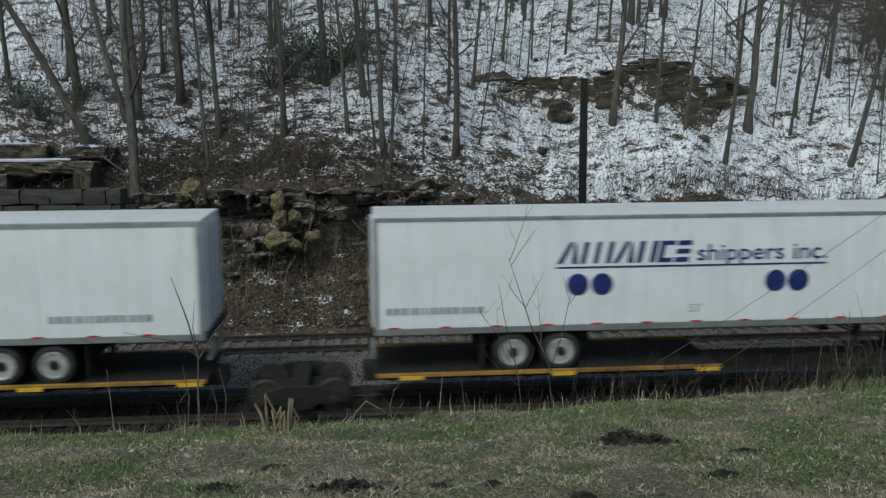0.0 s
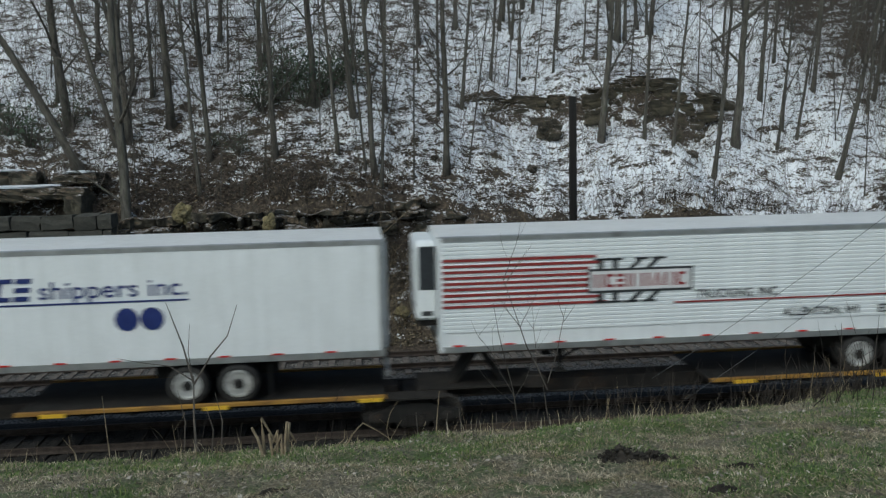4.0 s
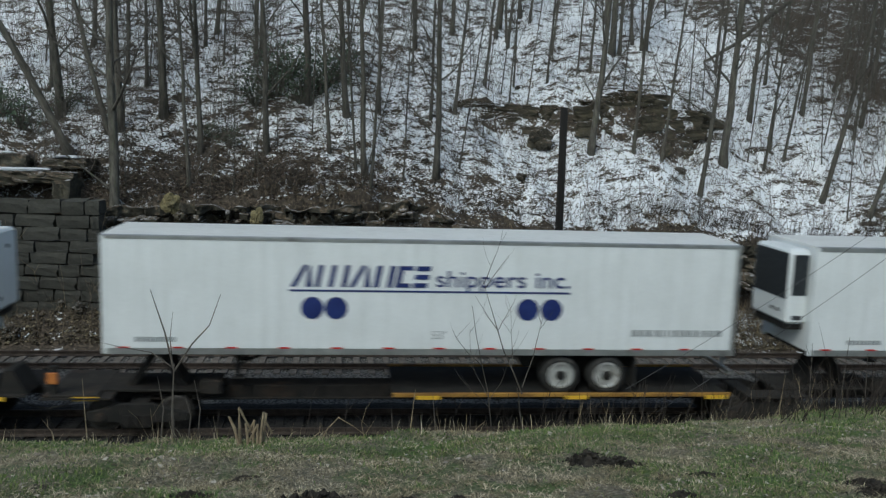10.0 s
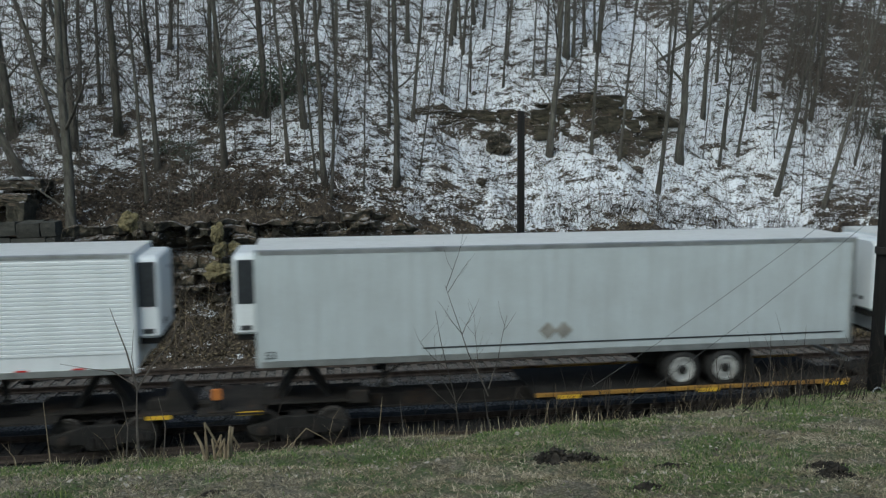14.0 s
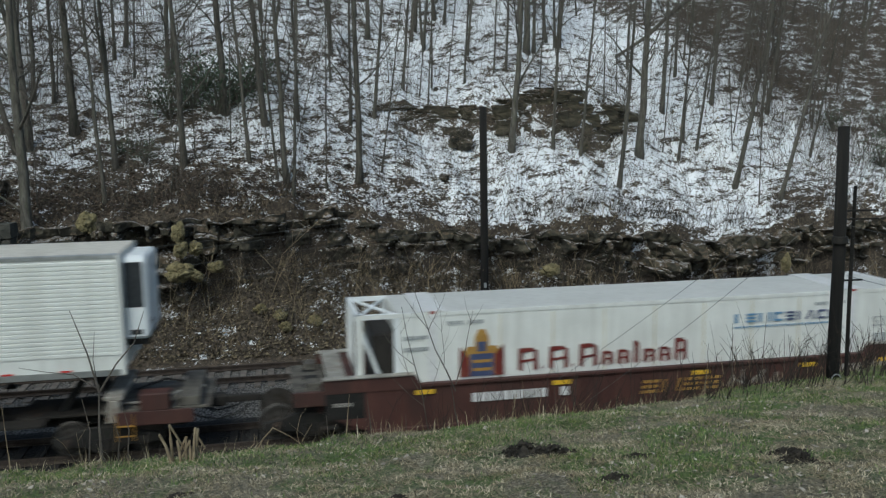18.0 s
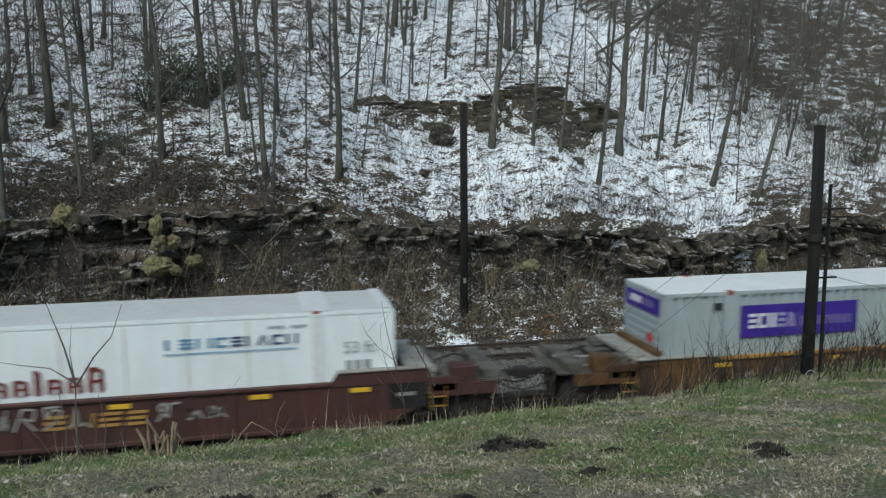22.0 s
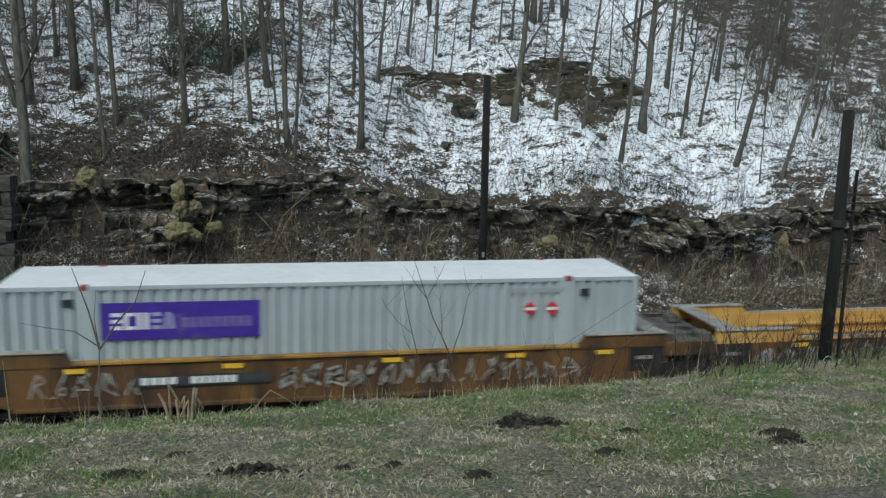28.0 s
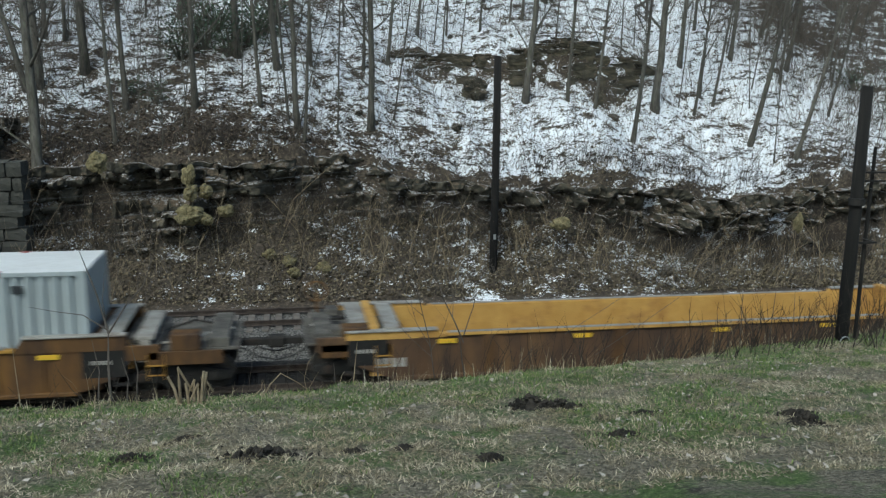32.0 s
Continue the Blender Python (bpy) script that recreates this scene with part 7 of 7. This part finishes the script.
def car_end(x, way, paint, wheel=True):
    """The bare end of a car: grey platform plates, brake wheel on a post, ladder rungs."""
    c = thing("car_end_platform", x, "grimy dark end platform of a railcar with brake wheel", "platform", "car end platforms")
    part("deck_plate", box(-1.3, 1.3, -1.2, 1.2, 1.12, 1.2), DUSTY_STEEL, c, "dusty steel deck plate", bevel=0.015)
    part("side_plate", box(-0.9, 0.9, -1.42, -1.36, 0.85, 1.2), paint, c, bevel=0.01)
    part("upright", box(-0.35, 0.35, -1.4, -0.9, 1.2, 1.62), paint, c, bevel=0.02)
    part("cross_box", box(way * 0.8 - 0.25, way * 0.8 + 0.25, -1.2, 1.2, 1.2, 1.45), DUSTY_STEEL, c, bevel=0.02)
    if wheel:
        part("mast", Shape().tube([(way * 0.9, 0.9, 1.2), (way * 0.9, 0.9, 2.0)], [0.04, 0.04], 6), paint, c)
        part("brake_wheel", Shape().tube([(way * 0.9 + 0.28 * math.cos(q), 0.86, 2.05 + 0.28 * math.sin(q)) for q in np.linspace(0, 6.283, 17)], [0.025] * 17, 6), paint, c, "round hand brake wheel")
    part("ladder", Shape().tube([(-way * 0.9, -1.44, 0.5), (-way * 0.9, -1.44, 1.15)], [0.015] * 2, 5).tube([(-way * 0.5, -1.44, 0.5), (-way * 0.5, -1.44, 1.15)], [0.015] * 2, 5).box(min(-way * 0.9, -way * 0.5), max(-way * 0.9, -way * 0.5), -1.455, -1.425, 0.6, 0.63).box(min(-way * 0.9, -way * 0.5), max(-way * 0.9, -way * 0.5), -1.455, -1.425, 0.85, 0.88), YELLOW_SILL, c)
    part("valve", box(0.3, 0.7, -1.3, -1.0, 0.75, 1.05), UNDER_STEEL, c, bevel=0.03)
    part("cross_plate", Shape().across([(-1.35, 1.5), (1.1, 1.5), (1.1, 1.6), (-1.35, 1.6)], -way * 0.95 - 0.22, -way * 0.95 + 0.22), GREY_DECK, c, "pale worn cross plate", bevel=0.015)
    part("cross_post", Shape().prism([(-way * 0.95 - 0.2, 0.95), (-way * 0.95 + 0.2, 0.95), (-way * 0.95 + 0.12, 1.5), (-way * 0.95 - 0.12, 1.5)], -1.38, -1.24), GREY_DECK, c, bevel=0.01)
    part("air_pipe", Shape().tube([(-0.8, -0.9, 1.28), (0.2, -0.9, 1.3), (0.45, -0.7, 1.42), (way * 1.1, -0.2, 1.4)], [0.035] * 4, 7), GREY_DECK, c, "pale air pipe")
    part("air_pipe", Shape().tube([(-0.7, 0.3, 1.26), (0.1, 0.35, 1.5), (way * 1.0, 0.2, 1.34)], [0.03] * 3, 7), UNDER_STEEL, c)


for x, way in ((306.9, 1), (310.9, -1), (369.0, 1), (372.8, -1), (431.8, 1), (436.0, -1), (244.4, 1)):
    car_end(x, way, RUSTY_YELLOW if x > 308 else MAROON, way < 0)


def crossover(x):
    """Hitch-end deck between two trailers: folded plates, post, hoses."""
    c = thing("crossover_platform", x, "dirty steel crossover plates between two spine cars", "platform", "crossover platforms")
    part("plate", box(-1.5, -0.2, -1.25, 1.0, 0.98, 1.04), UNDER_STEEL, c, bevel=0.01)
    part("plate", box(0.2, 1.5, -1.25, 1.0, 0.98, 1.04), UNDER_STEEL, c, bevel=0.01)
    part("tilted_plate", Shape().prism([(-0.9, 1.04), (-0.2, 1.04), (-0.55, 1.62), (-0.75, 1.62)], -1.1, -0.2), BLACK_STEEL, c)
    part("marker_post", box(0.32, 0.5, -1.15, -1.0, 1.04, 1.75), BLACK_STEEL, c, bevel=0.01)
    part("orange_lever", box(0.28, 0.54, -1.2, -1.16, 1.3, 1.6), ORANGE, c, "orange rusty lever plate", bevel=0.02)
    part("yellow_patch", box(-1.3, -0.7, -1.27, -1.25, 0.9, 1.0), BRIGHT_YELLOW, c)
    part("yellow_patch", box(0.9, 1.5, -1.27, -1.25, 0.9, 1.0), BRIGHT_YELLOW, c)


for x in (43.3, 132.8, 171.1, 190.7):
    crossover(x)


def motions():
    """The train runs to the left at about 13.4 m/s."""
    times = (0, 1, 2, 2.4, 4.6, 5, 6, 7, 8, 9, 10, 11, 12, 13, 13.4, 15.6, 16, 17, 18, 19, 20, 21, 22, 23, 24, 24.4, 26.5, 27, 28, 29, 30, 31, 32)
    run = (-0.27, 13.09, 26.4, 31.65, 61.37, 66.66, 80.05, 93.33, 106.6, 119.86, 133.14, 146.59, 159.92, 173.17, 178.37, 207.79, 213.21, 226.6, 240.13, 253.68, 267.2, 280.84,
           294.35, 307.81, 321.09, 326.4, 353.82, 360.51, 373.81, 386.93, 400.3, 413.69, 427.02)
    for ob, x in moving:
        walk(ob, [(t, pose(x - s, 0, 0)) for t, s in zip(times, run)])




# ---- the grass bank: blades, mole hills, stalks along its edge ----
def blade_material(name, dark, middle, light, tint, scale):
    """Blades that differ one from another and drift in tone from patch to patch."""
    m, tree, bsdf = shader(name)
    pick = tree.nodes.new("ShaderNodeNewGeometry").outputs["Random Per Island"]
    co = tree.nodes.new("ShaderNodeTexCoord").outputs["Object"]
    colour = ramp(tree, pick, ((0.0, dark), (0.5, middle), (1.0, light)))
    colour = blend(tree, ramp(tree, noise_of(tree, co, scale, 5, 0.7), ((0.42, (0, 0, 0)), (0.62, (0.8, 0.8, 0.8)))), colour, tint, "MULTIPLY")
    finish(tree, bsdf, colour, 0.85)
    return m


GREEN_BLADE = blade_material("green_blade", (0.03, 0.06, 0.014), (0.09, 0.155, 0.035), (0.22, 0.29, 0.09), (0.95, 0.8, 0.6), 1.6)
STRAW_BLADE = blade_material("straw_blade", (0.045, 0.035, 0.02), (0.26, 0.22, 0.135), (0.76, 0.67, 0.48), (0.5, 0.46, 0.32), 2.4)
DEAD_LEAF = island_material("dead_leaf", (0.06, 0.04, 0.025), (0.55, 0.5, 0.42))


def blades(name, count, material, label, seed, tall, wide, flat, keep):
    """Grass blades as thin bent triangles, thick where keep(x, y) is near 1."""
    g = np.random.RandomState(seed)
    x, y = g.uniform(2.0, 20, count * 3), g.uniform(-17.2, -6.5, count * 3)
    ok = (y < bank_edge(x) + 0.7) & (g.rand(count * 3) < keep(x, y)) & (np.hypot(x - 7.2, y + 22.2) > 2.5)
    x, y = x[ok][:count], y[ok][:count]
    n = len(x)
    z = bank_height(x, y)
    a, h, lean = g.uniform(0, 6.283, n), g.uniform(*tall, n), g.uniform(*flat, n)
    dx, dy = np.cos(a), np.sin(a)
    side = np.stack([-dy, dx, 0 * dx], 1) * (g.uniform(*wide, n) / 2)[:, None]
    base = np.stack([x, y, z - 0.01], 1)
    mid = base + np.stack([dx * h * lean * 0.5, dy * h * lean * 0.5, h * (0.62 * (1.05 - lean) + 0.06)], 1)
    tip = base + np.stack([dx * h * lean, dy * h * lean, h * (1.05 - lean)], 1)
    v = np.stack([base - side, base + side, mid + side * 0.8, mid - side * 0.8, tip], 1).reshape(-1, 3)
    i = np.arange(n)[:, None] * 5
    faces = (i + np.array([[0, 1, 2, 3]])).tolist() + (i + np.array([[3, 2, 4]])).tolist()
    me = bpy.data.meshes.new(name)
    me.from_pydata(v.tolist(), [], faces)
    me.materials.append(material)
    return tagged(new(name, me), label, "grass", kind="stuff")


SCRAPES = ((5.3, -14.9, 0.20), (6.55, -14.1, 0.17), (7.1, -15.35, 0.31), (7.75, -14.9, 0.12), (8.35, -15.1, 0.16), (8.7, -14.6, 0.10), (9.3, -15.0, 0.12), (9.6, -15.6, 0.15), (10.5, -14.9, 0.16), (11.15, -15.4, 0.14),
           (11.9, -14.5, 0.12), (12.2, -15.1, 0.25), (12.7, -14.4, 0.14), (10.9, -13.4, 0.10), (8.0, -13.4, 0.11), (6.1, -15.6, 0.15), (13.4, -14.2, 0.15), (9.9, -13.75, 0.55), (13.9, -13.2, 0.11), (11.6, -13.6, 0.09))


def worn(x, y):
    """Where the turf is scraped to bare soil, from 0 to 1."""
    hole = 0.0 * x
    for sx, sy, r in SCRAPES:
        hole = np.maximum(hole, 1 - ease(0.55, 1.15, np.hypot(x - sx, (y - sy) * 1.2) / r + 0.35 * rough(x, y, 0.16, 47)))
    return hole


def lush(x, y):
    near_edge = np.exp(-((y - bank_edge(x) + 0.7) / 0.9) ** 2)
    return (1 - 0.9 * worn(x, y)) * np.clip(0.02 + 0.8 * ease(0.12, 0.5, rough(x, y, 1.1, 41) + 0.5 * rough(x, y, 0.4, 42)) + 1.0 * near_edge * ease(-0.7, 0.0, rough(x, y, 1.5, 44)), 0, 1)


blades("green_grass", 125000, GREEN_BLADE, "short fresh green grass in patches on the bank", 1, (0.03, 0.1), (0.006, 0.012), (0.35, 0.95), lush)
blades("dry_grass", 340000, STRAW_BLADE, "flattened dry straw-coloured grass on the bank", 2, (0.035, 0.13), (0.004, 0.0085), (0.72, 1.02), lambda x, y: np.clip(0.5 + 0.35 * rough(x, y, 0.6, 45) + 0.6 * rough(x, y, 0.2, 46), 0.12, 1) * (1.0 - 0.45 * lush(x, y)) * (1 - 0.85 * worn(x, y)))
blades("edge_grass", 15000, STRAW_BLADE, "taller dry grass along the edge of the bank", 3, (0.12, 0.34), (0.004, 0.008), (0.15, 0.7), lambda x, y: np.exp(-((y - bank_edge(x) - 0.15) / 0.35) ** 2))
blades("dead_leaves", 8000, DEAD_LEAF, "scattered pale dead leaves on the bank", 4, (0.04, 0.1), (0.03, 0.065), (0.75, 0.97), lambda x, y: np.clip(0.2 + 0.5 * rough(x, y, 0.8, 43), 0.03, 1))


def mole_hill(x, y, w, d, h, seed):
    rng = random.Random(seed)
    s = Shape()
    rings, sides = 7, 22
    v, f = [], []
    for i in range(rings + 1):
        k = i / rings
        for j in range(sides):
            a = 2 * math.pi * j / sides
            wob = 1 + 0.3 * noise.noise(Vector((math.cos(a) * 1.6, math.sin(a) * 1.6, seed * 3.1)))
            px, py = k * wob * w / 2 * math.cos(a), k * wob * d / 2 * math.sin(a)
            lump = 0.4 + 1.1 * noise.noise(Vector((px * 7, py * 7, seed))) + 0.9 * noise.noise(Vector((px * 15, py * 17, seed)))
            v.append((px, py, float(bank_height(x + px, y + py)) + 0.6 * h * (1 - k ** 2) * lump - 0.02 * k))
    f = [(i * sides + j, i * sides + (j + 1) % sides, (i + 1) * sides + (j + 1) % sides, (i + 1) * sides + j) for i in range(rings) for j in range(sides)]
    s.add(v, f)
    for q in range(230):
        big = q < 60
        a, r = rng.uniform(0, 6.283), abs(rng.gauss(0, 0.24)) if big else rng.gauss(0.36, 0.22)
        px, py, c = r * w * math.cos(a), r * d * math.sin(a), rng.uniform(0.018, 0.05) * min(1.0, w * 1.5) if big else rng.uniform(0.008, 0.022)
        z = float(bank_height(x + px, y + py)) + max(0.0, h * (1 - (2 * r) ** 2)) * rng.uniform(0.0, 0.75)
        f = [rng.uniform(0.6, 1.25) for _ in range(6)]
        s.add([(px - c * f[0], py, z), (px, py - c * f[1], z + c * 0.2), (px + c * f[2], py, z), (px, py + c * f[3], z - c * 0.2), (px + c * 0.3, py, z + c * f[4]), (px, py, z - c * f[5])],
              [(0, 1, 4), (1, 2, 4), (2, 3, 4), (3, 0, 4), (1, 0, 5), (2, 1, 5), (3, 2, 5), (0, 3, 5)])
    m = tagged(new("mole_hill"), "heap of fresh dark crumbly soil in the grass", "mole hill", "mole hills")
    m.location = (x, y, 0)
    part("soil", s, DARK_SOIL, m)


for k, row in enumerate(((9.9, -13.75, 0.72, 0.55, 0.2), (10.15, -13.95, 0.5, 0.4, 0.16), (12.0, -15.6, 0.4, 0.3, 0.1), (7.0, -15.4, 0.8, 0.55, 0.1), (6.2, -14.3, 0.36, 0.28, 0.06), (10.8, -14.6, 0.26, 0.2, 0.05), (5.9, -15.3, 0.34, 0.3, 0.06), (12.3, -14.95, 0.34, 0.24, 0.06), (10.2, -15.5, 0.3, 0.24, 0.06), (8.9, -15.9, 0.22, 0.2, 0.06), (8.2, -15.5, 0.16, 0.14, 0.05), (7.8, -15.2, 0.16, 0.14, 0.05))):
    mole_hill(*row, 10 + k)


def stem(points, r0, material=TWIG, sides=5):
    n = len(points)
    return Shape().tube(points, [r0 * (1 - 0.75 * i / (n - 1)) for i in range(n)], sides)


# forked saplings and a Y-shaped shrub at the edge
rng = random.Random(33)


def twiggy(parent, base, way, long, r, depth, name="stem", material=TWIG):
    """A stem that wanders upward and throws finer side shoots."""
    base, way = Vector(base), Vector(way).normalized()
    pts = [base]
    for k in range(5):
        way = (way + Vector((rng.gauss(0, 0.09), rng.gauss(0, 0.09), 0.07))).normalized()
        pts.append(pts[-1] + way * long / 5)
    part(name, stem(pts, r, sides=5 if depth > 1 else 4), material, parent)
    if depth:
        for k in range(rng.randint(3, 5) if depth > 1 else rng.randint(2, 3)):
            i = rng.randint(1, 4)
            side = rng.choice((-1, 1))
            w2 = (way * 0.8 + Vector((side * rng.uniform(0.4, 0.8), rng.uniform(-0.5, 0.5), 0.25))).normalized()
            twiggy(parent, pts[i].lerp(pts[i + 1], rng.random()), w2, long * rng.uniform(0.3, 0.5), r * 0.45, depth - 1, "branch", material)


z0 = float(bank_height(9.8, -10.9))
sapling = tagged(new("sapling"), "thin bare forked sapling at the edge of the bank", "sapling")
twiggy(sapling, (9.8, -10.9, z0 - 0.15), (-0.07, 0, 1), 1.1, 0.018, 0)
twiggy(sapling, (9.72, -10.9, z0 + 0.75), (-0.22, 0, 1), 1.75, 0.012, 2)
twiggy(sapling, (9.72, -10.9, z0 + 0.85), (0.35, 0.1, 1), 1.1, 0.009, 1)
second = tagged(new("sapling"), "slender bare sapling with fine upright twigs on the bank", "sapling")
twiggy(second, (9.35, -11.0, z0 - 0.1), (-0.08, 0, 1), 2.5, 0.011, 2)

z1 = float(bank_height(5.04, -11.6))
shrub = tagged(new("sapling"), "pale bare shrub with a wide fork on the bank edge", "sapling")
part("stem", stem([(5.04, -11.6, z1 - 0.2), (5.03, -11.6, z1 + 0.45), (5.06, -11.6, z1 + 1.0)], 0.022), TWIG, shrub)
part("branch", stem([(5.06, -11.6, z1 + 0.9), (4.95, -11.6, z1 + 1.4), (4.78, -11.6, z1 + 1.95)], 0.016), TWIG, shrub)
part("branch", stem([(5.06, -11.6, z1 + 0.9), (5.28, -11.6, z1 + 1.25), (5.5, -11.6, z1 + 1.5), (5.64, -11.6, z1 + 1.9)], 0.014), TWIG, shrub)
part("branch", stem([(5.05, -11.6, z1 + 0.95), (5.0, -11.55, z1 + 1.3), (5.03, -11.5, z1 + 1.65)], 0.008), TWIG, shrub)
part("branch", stem([(5.04, -11.6, z1 + 0.95), (4.75, -11.5, z1 + 1.12), (4.4, -11.4, z1 + 1.15), (4.1, -11.4, z1 + 1.22)], 0.009), TWIG, shrub)
for bx, h in ((4.86, 0.8), (5.2, 0.55), (5.32, 0.75)):
    part("stem", stem([(bx, -11.55, z1 - 0.15), (bx + 0.05, -11.55, z1 + h * 0.5), (bx - 0.03, -11.5, z1 + h)], 0.011), TWIG, shrub)

# broken reed stumps
reeds = tagged(new("reed_clump"), "clump of broken pale dry reed stumps", "reeds")
zr = float(bank_height(6.1, -12.2))
for k in range(9):
    bx, by = 6.1 + rng.uniform(-0.22, 0.22), -12.2 + rng.uniform(-0.12, 0.12)
    h, lx = rng.uniform(0.22, 0.46), rng.gauss(0, 0.05)
    fold = [(bx + lx + rng.choice((-1, 1)) * h * 0.35, by + 0.05, zr + h * 0.25)] if k % 2 else []
    pts = [(bx, by, zr - 0.05), (bx + lx * 0.5, by, zr + h * 0.6), (bx + lx, by, zr + h), *fold]
    part("reed", Shape().tube(pts, [0.019, 0.018, 0.016, 0.012][:len(pts)], 6), PALE_STALK, reeds)
bent = tagged(new("bent_stalk"), "pale dry stalk bent over to the ground", "stalk")
part("stalk", stem([(6.85, -11.2, 3.5), (7.0, -11.2, 3.78), (7.14, -11.2, 3.93), (7.35, -11.2, 3.8), (7.6, -11.2, 3.6)], 0.014), PALE_STALK, bent)
for k, (x, y, h) in enumerate(((8.1, -11.2, 0.75), (8.48, -11.2, 0.65), (8.25, -11.1, 0.5), (3.9, -11.3, 1.25), (7.9, -11.1, 0.6), (9.0, -10.9, 0.55), (10.6, -10.6, 0.5), (15.6, -9.2, 1.3), (15.0, -9.3, 1.2), (14.4, -9.4, 0.9), (13.2, -9.9, 0.7), (16.2, -9.0, 1.0))):
    zk = float(bank_height(x, y))
    s = tagged(new("dry_stalk"), "single upright dry weed stalk", "stalk", "dry stalks on the bank")
    lx = rng.gauss(0, 0.1)
    part("stalk", stem([(x, y, zk - 0.1), (x + lx * 0.5, y, zk + h * 0.5), (x + lx, y, zk + h)], 0.011), TWIG if k % 3 else PALE_STALK, s)


def edge_spot(g):
    x = g.choice((g.uniform(2, 12), g.uniform(11, 22), g.uniform(11, 22)))
    return x, float(bank_edge(x)) + g.gauss(0.45, 0.3)


brush("edge_weeds", 300, edge_spot, (0.15, 0.75), 0.006, PALE_STALK, "dry weed stalks along the edge of the bank", 12, 1, bank_height, 0.1)
brush("edge_twigs", 240, edge_spot, (0.25, 1.0), 0.006, DARK_TWIG, "thin dark twigs along the edge of the bank", 13, 2, bank_height)
brush("bank_brush", 3200, lambda g: (g.uniform(-3, 24), g.uniform(-10.5, -4.0)), (0.3, 1.1), 0.009, DARK_TWIG, "dead brush on the drop below the bank", 14, 2, bank_height)


motions()
